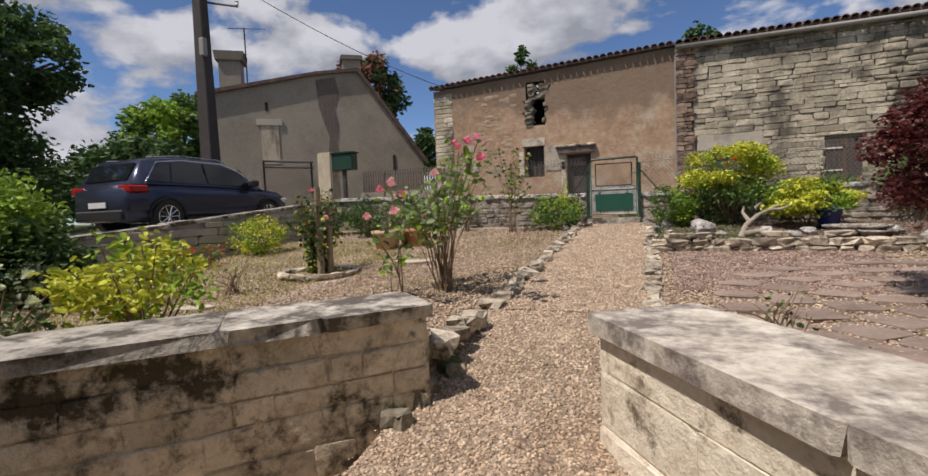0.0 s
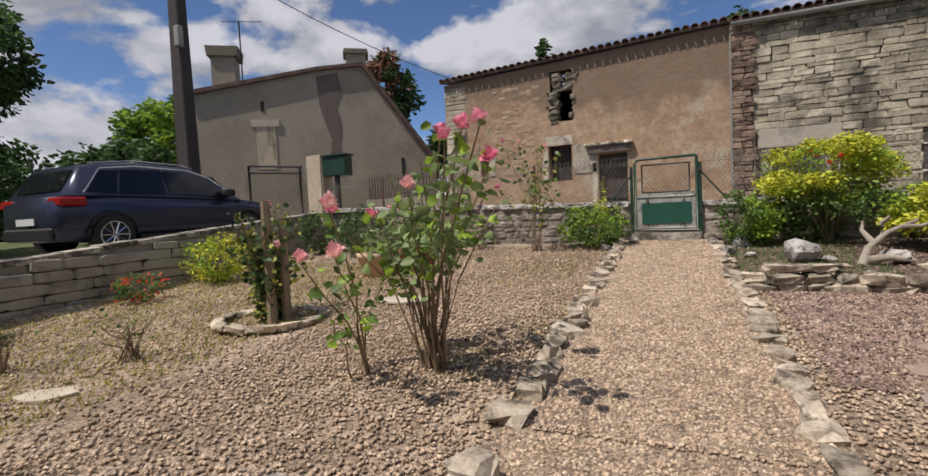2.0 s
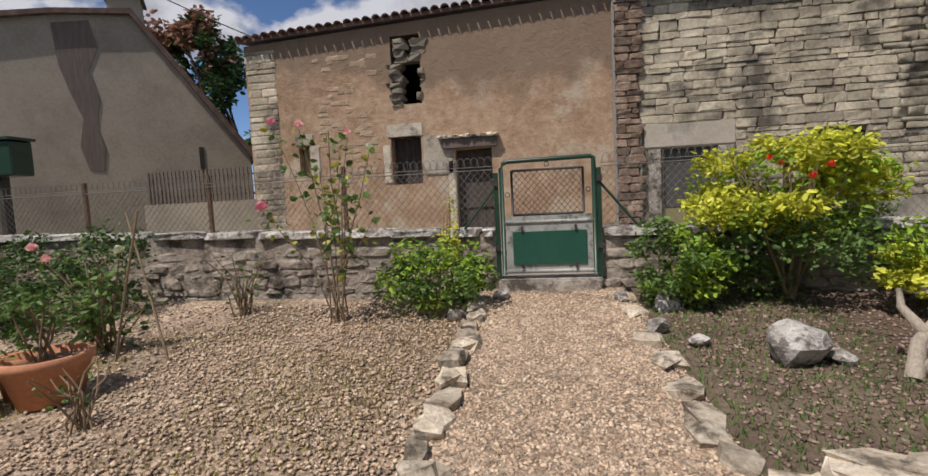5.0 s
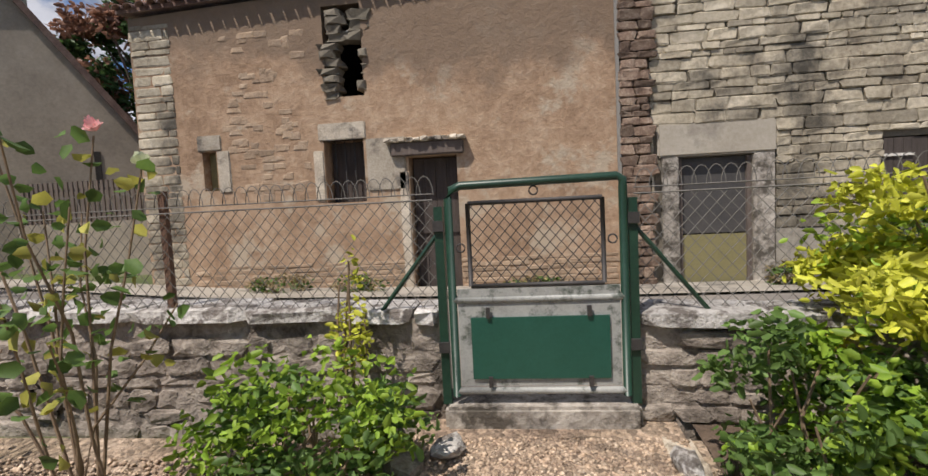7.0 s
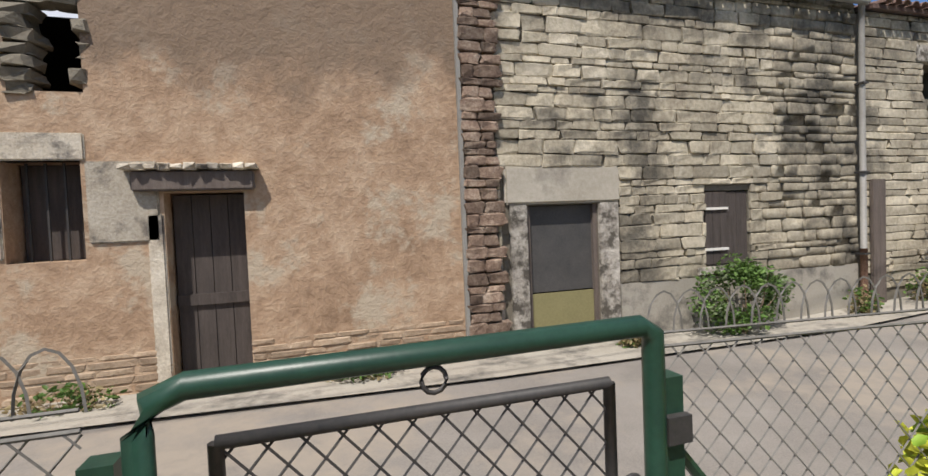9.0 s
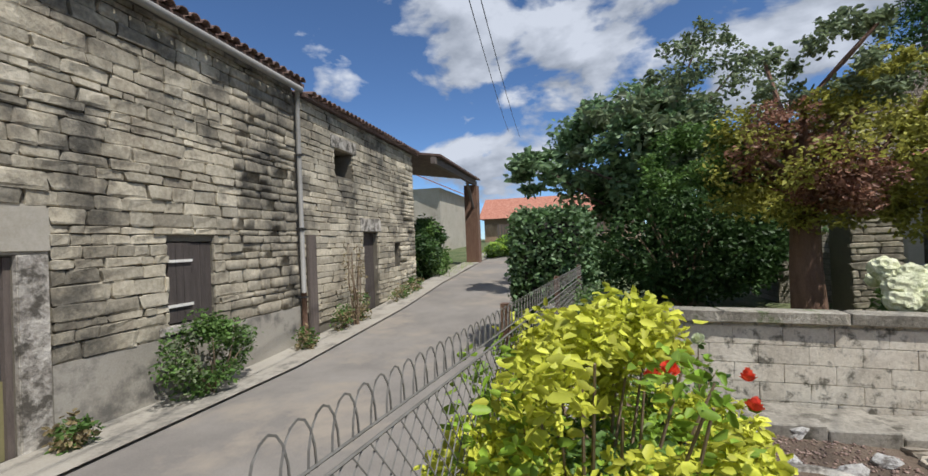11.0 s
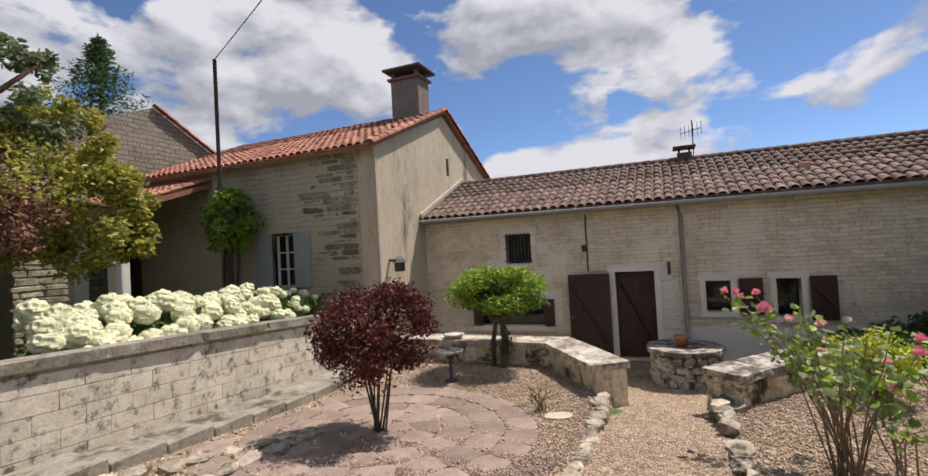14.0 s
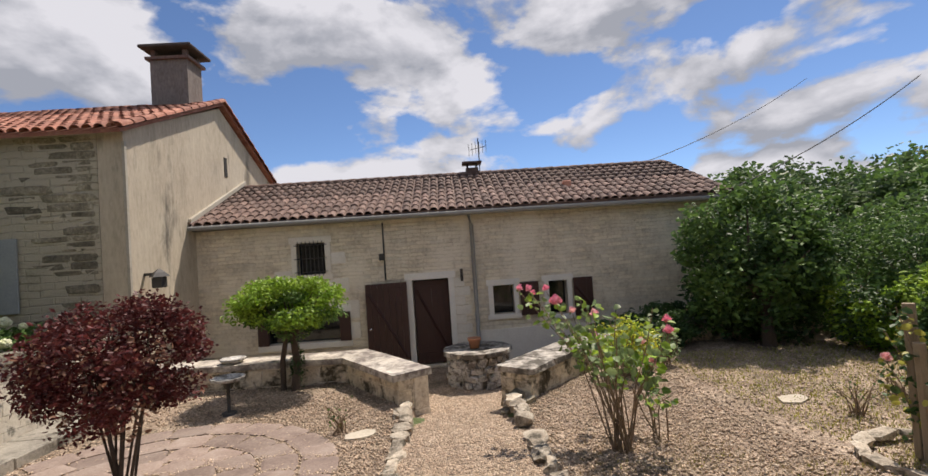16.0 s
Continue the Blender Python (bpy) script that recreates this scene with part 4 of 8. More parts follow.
def tile_mesh(name, mat, rad=0.092, ln=0.42):
    """One canal tile: a tapered half barrel with its thickness."""
    bm = bmesh.new()
    rings = []
    for y, r in ((0, rad), (ln, rad * 0.8)):
        for t in (r, r - 0.014):
            rings.append([bm.verts.new((t * math.cos(a), y, t * math.sin(a) * 0.85)) for a in [math.pi * k / 6 for k in range(7)]])
    o0, i0, o1, i1 = rings
    for k in range(6):
        bm.faces.new((o0[k], o0[k + 1], o1[k + 1], o1[k]))
        bm.faces.new((i0[k + 1], i0[k], i1[k], i1[k + 1]))
        bm.faces.new((o0[k + 1], o0[k], i0[k], i0[k + 1]))
        bm.faces.new((o1[k], o1[k + 1], i1[k + 1], i1[k]))
    bmesh.ops.recalc_face_normals(bm, faces=bm.faces[:])
    me = bpy.data.meshes.new(name)
    bm.to_mesh(me)
    bm.free()
    me.materials.append(mat)
    return me


def tiled_slope(parent, u0, u1, v_eave, z_eave, v_ridge, z_ridge, mat, rows=99, pitch=0.205, expo=0.34, rise=0.0, limit=300, rng=rng):
    """Canal tiles laid from the eave to the ridge."""
    me = tile_mesh("canal_tile", mat)
    run = Vector((0, v_ridge - v_eave, z_ridge - z_eave))
    ln = run.length
    run.normalize()
    tilt = math.atan2(run.z, abs(run.y))
    turn = 0.0 if run.y > 0 else math.pi
    out = []
    n = int((u1 - u0) / pitch)
    nr = min(rows, int(ln / expo) + 1)
    for j in range(nr):
        for k in range(n):
            u = u0 + (k + 0.5) * pitch
            dz = rise * (u - u0) / (u1 - u0)
            p = Vector((u + rng.uniform(-0.008, 0.008), v_eave, z_eave + dz)) + run * (j * expo) + Vector((0, 0, 0.035 + rng.uniform(-0.006, 0.008)))
            out.append(Matrix.Translation(p) @ Euler((0, 0, turn + rng.uniform(-0.03, 0.03))).to_matrix().to_4x4() @ Euler((tilt - 0.03, 0, 0)).to_matrix().to_4x4())
    pieces("canal_tile", out, [me], parent, limit, stuff="canal_tiles")


tiled_slope(barn, -7.1, JU, BV - 0.22, 5.66, BV + 4, 6.5, M["tile_brown"], rows=2, rise=0.33)
tiled_slope(stone_barn, JU, 7.7, BV - 0.22, 5.98, BV + 4, 6.8, M["tile_brown"], rows=2)
tiled_slope(low_barn, 7.7, 14.6, BV - 0.22, 5.82, BV + 4, 6.6, M["tile_brown"], rows=2)

shed = thing("open_shed", "open lean-to shed with timber posts and tiled roof", "shed")
gable_roof(shed, 14.6, 21.5, 5.75, BV + 4, BV - 0.9, 6.5, M["tile_brown"])
part("beam", boxes((14.4, 21.4, BV - 0.75, BV - 0.6, 5.5, 5.72)), M["wood_old"], shed)
part("post", boxes((21.0, 21.6, BV - 0.8, BV - 0.2, 1.6, 5.5)), M["bark_red"], shed, "brown rubble corner post")
bm = bmesh.new()
tube(bm, [(21.1, BV - 0.6, 4.4), (19.9, BV - 0.6, 5.55)], 0.07, sides=5)
part("brace", bm, M["wood_old"], shed)
part("back_wall", boxes((14.4, 26, BV + 5, BV + 5.3, 1.0, 6.0)), M["render_white"], shed, "pale rendered back wall")
wh = thing("pale_house", "pale rendered house down the lane with red roof", "house")
part("wall", boxes((30, 40, 19.0, 25, 1.5, 6.6)), M["render_white"], wh)
gable_roof(wh, 29.5, 40.5, 6.6, 22, 18.6, 8.2, M["tile_red"])
rh = thing("long_house", "low house with red tiled roofs at the lane's end", "house")
part("wall", boxes((46, 54, 4, 19, 2, 5.2)), M["render_brown"], rh)
bm = bmesh.new()
q = [bm.verts.new(v) for v in ((45.4, 3.5, 5.1), (45.4, 19.5, 5.1), (50, 19.5, 7.4), (50, 3.5, 7.4), (54.6, 3.5, 5.1), (54.6, 19.5, 5.1))]
bm.faces.new((q[0], q[1], q[2], q[3]))
bm.faces.new((q[3], q[2], q[5], q[4]))
bm.faces.new((q[0], q[3], q[4]))
bm.faces.new((q[1], q[5], q[2]))
part("roof", bm, M["tile_red"], rh)
pf = thing("paling_fence", "grey wooden paling fence at the end of the lane", "fence")
for k in range(34):
    part("paling", boxes((40, 40.05, 8 + k * 0.26, 8.2 + k * 0.26, 2.2, 4.3)), M["wood_old"], pf)

# ---- gate and wire fence ----
gate = thing("garden_gate", "closed green metal garden gate with wire mesh and solid lower panel", "gate")
GX0, GX1, GY = -1.2, -0.24, 10.74


def bars(name, segs, r, mat, parent, label="", sides=8):
    for a, b in segs:
        bm = bmesh.new()
        tube(bm, [a, b], r, sides=sides)
        part(name, bm, mat, parent, label, smooth=True)


bm = bmesh.new()
arc = [(GX0, GY, 1.24), (GX0, GY, 2.38), (GX0 + 0.02, GY, 2.43), (GX0 + 0.07, GY, 2.45), (GX1 - 0.03, GY, 2.46), (GX1, GY, 2.44), (GX1, GY, 2.4), (GX1, GY, 1.24)]
tube(bm, arc, 0.024, sides=8)
part("outer_frame", bm, M["gate_green"], gate, "dark green tube frame with worn paint", smooth=True)
bars("crossbar", [((GX0, GY, 1.27), (GX1, GY, 1.27)), ((GX0, GY, 1.80), (GX1, GY, 1.80))], 0.022, M["gate_grey"], gate, "grey metal bar")
IX0, IX1, IZ0, IZ1 = GX0 + 0.11, GX1 - 0.11, 1.88, 2.35
bars("inner_frame", [((IX0, GY, IZ0), (IX0, GY, IZ1)), ((IX1, GY, IZ0), (IX1, GY, IZ1)), ((IX0, GY, IZ0), (IX1, GY, IZ0)), ((IX0, GY, IZ1), (IX1, GY, IZ1))], 0.013, M["iron"], gate)
part("mid_plate", boxes((GX0 + 0.03, GX1 - 0.03, GY - 0.012, GY + 0.012, 1.79, 1.865)), M["gate_grey"], gate, "pale grey plate")
part("panel_frame", boxes((GX0 + 0.03, GX1 - 0.03, GY - 0.006, GY + 0.006, 1.30, 1.78)), M["gate_grey"], gate)
part("lower_panel", boxes((GX0 + 0.1, GX1 - 0.09, GY - 0.02, GY - 0.008, 1.345, 1.70)), M["panel_green"], gate, "flat green sheet panel")
for x in (GX0 + 0.2, GX1 - 0.2):
    for z in (1.33, 1.73):
        part("clip", boxes((x - 0.012, x + 0.012, GY - 0.035, GY - 0.02, z - 0.03, z + 0.03)), M["iron"], gate)


def ring(name, c, r, parent, mat):
    bm = bmesh.new()
    pts = [(c[0] + r * math.cos(a), c[1], c[2] + r * math.sin(a)) for a in [2 * math.pi * k / 12 for k in range(13)]]
    tube(bm, pts, 0.005, sides=5)
    part(name, bm, mat, parent, smooth=True)


for c in ((-0.72, GY, 2.405), (-0.72, GY, 1.835), (GX0 + 0.06, GY, 2.1), (GX1 - 0.06, GY, 2.12)):
    ring("ring", c, 0.024, gate, M["iron"])


def mesh_wires(name, u0, u1, z0, z1, y, pitch, r, mat, parent, top0=None):
    """Crossing wires woven into diamonds."""
    bm = bmesh.new()
    n = int((u1 - u0) / pitch) + 1
    h = z1 - z0
    k = 1.15
    for s in (1, -1):
        c = -int(h / k / pitch) - 1
        while c <= n:
            xa = u0 + c * pitch
            if s == 1:
                p, q = (xa, z0), (xa + h / k, z1)
            else:
                p, q = (xa + h / k, z0), (xa, z1)
            lo, hi = 0.0, 1.0
            dx = q[0] - p[0]
            for lim, sign in ((u0, 1), (u1, -1)):
                t = (lim - p[0]) / dx
                if (dx > 0) == (sign > 0):
                    lo = max(lo, t)
                else:
                    hi = min(hi, t)
            c += 1
            if hi - lo < 0.03:
                continue
            a = (p[0] + dx * lo, y + s * r * 0.6, p[1] + (q[1] - p[1]) * lo)
            b = (p[0] + dx * hi, y + s * r * 0.6, p[1] + (q[1] - p[1]) * hi)
            tube(bm, [a, b], r, sides=3, cap=False)
    return part(name, bm, mat, parent, "woven diamond wire", kind="stuff")


mesh_wires("wire_mesh", IX0, IX1, IZ0, IZ1, GY, 0.062, 0.003, M["iron"], gate)
for x, s in ((GX0 - 0.06, -1), (GX1 + 0.05, 1)):
    gp = thing("gate_post", "green painted metal gate post with sloping brace", "post")
    part("post", boxes((x - 0.025, x + 0.025, GY, GY + 0.05, 1.19, 2.34)), M["gate_green"], gp)
    bm = bmesh.new()
    tube(bm, [(x, GY + 0.03, 2.2), (x + s * 0.42, GY + 0.05, 1.68)], 0.014, sides=6)
    part("brace", bm, M["gate_green"], gp)
    for z in (1.5, 2.2):
        part("hinge", boxes((x - 0.03, x + 0.03, GY - 0.02, GY, z, z + 0.06)), M["iron"], gp)


def wire_fence(u0, u1, z0, z1, za=None):
    f = thing("wire_fence", "woven wire fence with looped top on the low wall", "fence")
    mesh_wires("wire_mesh", u0, u1, z0, z1, GY + 0.06, 0.075, 0.0026, M["galvanised"], f)
    bm = bmesh.new()
    tube(bm, [(u0, GY + 0.06, z1), (u1, GY + 0.06, z1)], 0.005, sides=5)
    tube(bm, [(u0, GY + 0.06, z1 + 0.035), (u1, GY + 0.06, z1 + 0.035)], 0.004, sides=5)
    part("top_wire", bm, M["galvanised"], f)
    bm = bmesh.new()
    n = int((u1 - u0) / 0.075)
    for k in range(n):
        c = u0 + 0.06 + k * 0.075
        pts = [(c + 0.05 * math.cos(a), GY + 0.06, z1 + 0.03 + 0.11 * math.sin(a)) for a in [math.pi * i / 8 for i in range(9)]]
        tube(bm, pts, 0.003, sides=3, cap=False)
    part("looped_wire", bm, M["galvanised"], f, "looped wire top", kind="stuff")
    for u in np.arange(u0 + (u1 - u0) % 1.7 + (1.7 if u0 > -1 else 0), u1, 1.7):
        part("fence_post", boxes((u - 0.02, u + 0.02, GY + 0.07, GY + 0.11, z0 - 0.1, z1 + 0.14)), M["bark_red"], f, "rusty iron post")


sill = part("gate_threshold", worn_block(-1.27, -0.17, 10.68, 11.0, 0.9, 1.19, 0.02), M["capstone"])
tagged(sill, "worn stone threshold under the garden gate", "step")
wire_fence(-8.0, GX0 - 0.1, 1.74, 2.38)
wire_fence(GX1 + 0.1, 5.0, 1.70, 2.36)

PIVOT = Matrix.Translation((-0.16, 10.86, 0)) @ pose(0, 0, 0, 0, 0, -6.5) @ Matrix.Translation((0.16, -10.86, 0))
for ob in scene.objects:
    if ob.name in ("wire_fence.001", "front_garden_wall.001"):
        ob.matrix_basis = Matrix.Translation((0, 0.10 if ob.name == "wire_fence.001" else 0, 0)) @ PIVOT

# ---- low house: openings, doors, tiles ----


def frame_of(parent, x0, x1, z0, z1, y, w, mat, sill=True):
    part("jamb", worn_block(x0 - w, x0, y - 0.06, y + 0.035, z0, z1, 0.008), mat, parent)
    part("jamb", worn_block(x1, x1 + w, y - 0.06, y + 0.035, z0, z1, 0.008), mat, parent)
    part("lintel", worn_block(x0 - w - 0.04, x1 + w + 0.04, y - 0.06, y + 0.035, z1 + 0.002, z1 + w * 1.2, 0.008), mat, parent)
    if sill:
        part("sill", worn_block(x0 - w - 0.04, x1 + w + 0.04, y - 0.06, y + 0.05, z0 - w, z0 - 0.002, 0.008), mat, parent)


def ledged_door(name, label, hinge, z0, h, w, angle, mat, knob=True):
    d = thing(name, label, "door" if "door" in name else "shutter", at=(*hinge, z0), turn=angle)
    n = max(3, int(w / 0.12))
    for k in range(n):
        part("board", boxes((k * w / n + 0.002, (k + 1) * w / n - 0.002, -0.015, 0.015, 0, h)), mat, d)
    for z in (0.15, h - 0.2):
        part("ledge", boxes((0.02, w - 0.02, 0.015, 0.035, z, z + 0.09)), mat, d)
    bm = bmesh.new()
    tube(bm, [(0.06, 0.025, 0.24), (w - 0.06, 0.025, h - 0.2)], 0.03, sides=4)
    part("brace", bm, mat, d)
    if knob:
        bm = bmesh.new()
        lathe(bm, [(0.012, 0), (0.025, 0.02), (0.0251, 0.04), (0.01, 0.05)], 8)
        bmesh.ops.transform(bm, matrix=pose(w - 0.08, 0.03, h * 0.48, -90), verts=bm.verts[:])
        part("knob", bm, M["chrome"], d, "small metal knob")
    return d


frame_of(annex, -0.08, 0.74, 0.0, 1.95, FV, 0.13, M["white_paint"], False)
for k in range(9):
    w = 0.22 + 0.12 * (k % 2)
    part("quoin", worn_block(-0.22 - w, -0.215, FV - 0.06, FV + 0.02, 0.06 + k * 0.21, 0.26 + k * 0.21, 0.01), M["wall_pale"], annex)
ledged_door("brown_door", "open dark brown boarded door leaf against the wall", (0.86, FV + 0.12), 0.03, 1.9, 0.92, 3, M["door_brown"])
ledged_door("inner_door", "dark brown boarded door standing ajar in the doorway", (-0.06, FV - 0.2), 0.03, 1.88, 0.78, 4, M["door_brown"], False)
part("notice", boxes((0.30, 0.46, FV - 0.225, FV - 0.22, 1.35, 1.75)), M["plate"], annex, "pale paper notice")
frame_of(annex, 2.65, 3.28, 2.24, 2.95, FV, 0.12, M["wall_pale"])
for x0, x1, z0, z1 in ((3.41, 3.8, 2.0, 2.35), (2.2, 2.52, 2.45, 2.7), (2.15, 2.6, 1.8, 2.12), (1.95, 2.25, 1.2, 1.6), (1.95, 2.3, 0.75, 1.1)):
    part("dressed_stone", worn_block(x0, x1, FV - 0.05, FV + 0.018, z0, z1, 0.01), M["wall_pale"], annex)
for k in range(7):
    bars("window_bar", [((2.70 + k * 0.09, FV + 0.05, 2.2), (2.70 + k * 0.09, FV + 0.05, 2.99))], 0.009, M["iron"], annex, sides=5)
bars("cross_bar", [((2.6, FV + 0.05, z), (3.33, FV + 0.05, z)) for z in (2.3, 2.6, 2.9)], 0.009, M["iron"], annex, sides=5)
part("pane", boxes((2.66, 3.27, FV - 0.2, FV - 0.19, 2.25, 2.94)), M["car_glass"], annex, "dark window glass")
frame_of(annex, 2.31, 4.06, 0.72, 1.36, FV, 0.13, M["white_paint"])
for x in (2.28, 4.09):
    part("shutter", boxes((x - 0.12, x + 0.12, FV + 0.04, FV + 0.07, 0.72, 1.36)), M["door_brown"], annex, "dark brown shutter")
part("pane", boxes((2.32, 4.05, FV - 0.2, FV - 0.19, 0.73, 1.35)), M["car_glass"], annex, "dark window glass")
for x0, x1, z0, z1, sx in ((-1.55, -1.08, 1.05, 1.70, -2.12), (-2.78, -2.36, 0.95, 1.72, -3.36)):
    frame_of(annex, x0, x1, z0, z1, FV, 0.11, M["white_paint"])
    part("pane", boxes((x0 + 0.01, x1 - 0.01, FV - 0.2, FV - 0.19, z0 + 0.01, z1 - 0.01)), M["car_glass"], annex, "dark window glass")
    ledged_door("brown_shutter", "open dark brown boarded shutter by a white window", (sx, FV + 0.06), z0 - 0.06, z1 - z0 + 0.1, x0 - 0.14 - sx, 0, M["door_brown"], False)
part("plinth", boxes((-6.45, -0.7, FV, FV + 0.03, -0.02, 0.72)), M["wall_pale"], annex, "pale rendered plinth")
part("plinth", boxes((0.95, 5.6, FV, FV + 0.025, -0.02, 0.55)), M["render_grey"], annex, "grey rendered plinth")
part("eave_board", boxes((-6.5, 5.6, FV + 0.02, FV + 0.16, 3.36, 3.42)), M["wood_old"], annex)
bm = bmesh.new()
tube(bm, [(-6.5, FV + 0.3, 3.36), (5.55, FV + 0.3, 3.42)], 0.055, sides=8)
part("gutter", bm, M["zinc"], annex, "grey zinc gutter", smooth=True)
bm = bmesh.new()
tube(bm, [(-0.62, FV + 0.28, 3.34), (-0.68, FV + 0.08, 3.1), (-0.68, FV + 0.08, 0.1)], 0.045, sides=8)
part("downpipe", bm, M["zinc"], annex, "grey zinc downpipe", smooth=True)
bm = bmesh.new()
tube(bm, [(1.33, FV + 0.02, 3.3), (1.33, FV + 0.02, 2.0)], 0.018, sides=5)
part("cable_duct", bm, M["iron"], annex)
part("junction_box", boxes((1.34, 1.44, FV, FV + 0.06, 2.45, 2.6)), M["iron"], annex)
part("meter_box", boxes((-0.42, -0.36, FV + 0.03, FV + 0.06, 1.86, 2.14)), M["iron"], annex)
tiled_slope(annex, -6.72, 5.6, FV + 0.30, 3.44, -4.6, 4.68, M["tile_brown"])
for k in range(34):
    ob = new("ridge_tile", tile_mesh("ridge_tile", M["tile_brown"], 0.11, 0.4) if k == 0 else rt)
    rt = ob.data
    ob.parent = annex
    ob.matrix_basis = pose(-6.5 + k * 0.355, -4.6, 4.72, 0, 0, -90)
vent = thing("chimney_vent", "small grey roof vent with rain cap", "chimney")
part("flue", boxes((-1.15, -0.8, -4.8, -4.5, 4.5, 4.9)), M["tile_brown"], vent)
part("cap", boxes((-1.25, -0.7, -4.9, -4.4, 5.02, 5.07)), M["tile_brown"], vent)
for dx, dy in ((-1.1, -4.75), (-0.85, -4.75), (-1.1, -4.55), (-0.85, -4.55)):
    part("leg", boxes((dx - 0.02, dx + 0.02, dy - 0.02, dy + 0.02, 4.9, 5.02)), M["iron"], vent)
ant = thing("television_aerial", "thin metal television aerial on the roof ridge", "aerial")
bars("mast", [((-1.2, -4.6, 4.7), (-1.2, -4.6, 5.75))], 0.015, M["iron"], ant)
bars("boom", [((-1.42, -4.6, 5.52), (-0.92, -4.6, 5.42))], 0.01, M["iron"], ant)
bars("rod", [((-1.42 + 0.1 * k, -4.6, 5.34 - 0.02 * k), (-1.42 + 0.1 * k, -4.6, 5.70 - 0.02 * k)) for k in range(6)], 0.006, M["iron"], ant, sides=4)
sk = thing("roof_hatch", "small hooded vent among the brown tiles", "vent")
part("hood", boxes((-3.3, -3.1, -2.9, -2.7, 3.9, 4.12), bevel=0.02), M["tile_red"], sk)
bm = bmesh.new()
q = [bm.verts.new(v) for v in ((5.42, FV + 0.28, 3.53), (5.645, FV + 0.28, 3.53), (5.645, -4.6, 4.82), (5.42, -4.6, 4.82), (5.42, FV + 0.28, 3.63), (5.645, FV + 0.28, 3.66), (5.645, -4.6, 4.95), (5.42, -4.6, 4.92))]
for f in ((3, 2, 1, 0), (4, 5, 6, 7), (0, 1, 5, 4), (1, 2, 6, 5), (2, 3, 7, 6), (3, 0, 4, 7)):
    bm.faces.new([q[i] for i in f])
part("flashing", bm, M["render_white"], annex, "pale mortar flashing against the gable")

# ---- tall house ----
tiled_slope(tall, GU - 0.12, 13.6, 0.5, 5.09, -3.55, 6.79, M["tile_red"])
tm = tile_mesh("verge_tile", M["tile_red"], 0.11, 0.42)
for side, v0, z0, v1, z1 in ((1, 0.5, 5.13, -3.55, 6.85), (-1, -7.3, 5.13, -3.55, 6.85)):
    run = Vector((0, v1 - v0, z1 - z0))
    n = int(run.length / 0.36)
    for k in range(n):
        ob = new("verge_tile", tm)
        ob.parent = tall
        p = Vector((GU - 0.1, v0, z0)) + run * (k / n)
        ob.matrix_basis = Matrix.Translation(p) @ pose(0, 0, 0, 0, 0, 180 if side > 0 else 0) @ pose(0, 0, 0, math.degrees(math.atan2(run.z, abs(run.y))))
part("chimney_crown", boxes((6.12, 7.18, -3.98, -3.12, 7.86, 7.93), (6.22, 6.32, -3.88, -3.76, 7.93, 8.12), (6.98, 7.08, -3.88, -3.76, 7.93, 8.12), (6.22, 6.32, -3.34, -3.22, 7.93, 8.12), (6.98, 7.08, -3.34, -3.22, 7.93, 8.12)), M["tile_brown"], tall, "open brick chimney crown")
part("chimney_slab", boxes((6.02, 7.28, -4.1, -3.0, 8.12, 8.2), bevel=0.02), M["slab_dark"], tall, "flat stone chimney slab")
# flat patch on the gable; the slot's inner shade is its colour
part("gable_slot", boxes((GU - 0.012, GU + 0.02, -3.84, -3.68, 4.95, 5.45)), M["painted_shade"], tall, "narrow dark vent slot")
part("corner_strip", boxes((GU - 0.03, GU + 0.02, 0.16, 0.215, 0.6, 4.95)), M["render_white"], tall, "pale corner strip")
lan = thing("wall_lantern", "dark metal wall lantern on the gable", "lamp")
part("bracket", boxes((GU - 0.28, GU, -0.26, -0.2, 2.55, 2.6)), M["iron"], lan)
part("housing", boxes((GU - 0.36, GU - 0.16, -0.32, -0.14, 2.32, 2.52), bevel=0.02), M["iron"], lan)
bm = bmesh.new()
lathe(bm, [(0.2, 0.0), (0.12, 0.08), (0.03, 0.14)], 4, (GU - 0.26, -0.23, 2.52))
part("cap", bm, M["iron"], lan)
M["shutter_grey"] = material("shutter_grey", [(0.26, 0.29, 0.30), (0.36, 0.39, 0.40)], 2, 30, 0.7, 0.2)
for x in (7.5, 8.66):
    part("shutter", boxes((x, x + 0.48, 0.21, 0.25, 2.05, 3.35), bevel=0.008), M["shutter_grey"], tall, "pale blue-grey shutter")
frame_of(tall, 8.02, 8.62, 2.1, 3.3, 0.165, 0.06, M["capstone"])
part("window_frame", boxes((8.02, 8.06, 0.05, 0.1, 2.1, 3.3), (8.58, 8.62, 0.05, 0.1, 2.1, 3.3), (8.30, 8.34, 0.05, 0.1, 2.1, 3.3), (8.06, 8.58, 0.06, 0.09, 2.48, 2.51), (8.06, 8.58, 0.06, 0.09, 2.88, 2.91)), M["white_paint"], tall, "white glazing bars")
part("pane", boxes((8.03, 8.61, 0.02, 0.03, 2.1, 3.3)), M["car_glass"], tall, "dark window glass")
part("side_door", boxes((9.7, 10.4, 0.0, 0.05, 1.0, 3.0)), M["shutter_grey"], tall, "grey boarded door")
rows = []
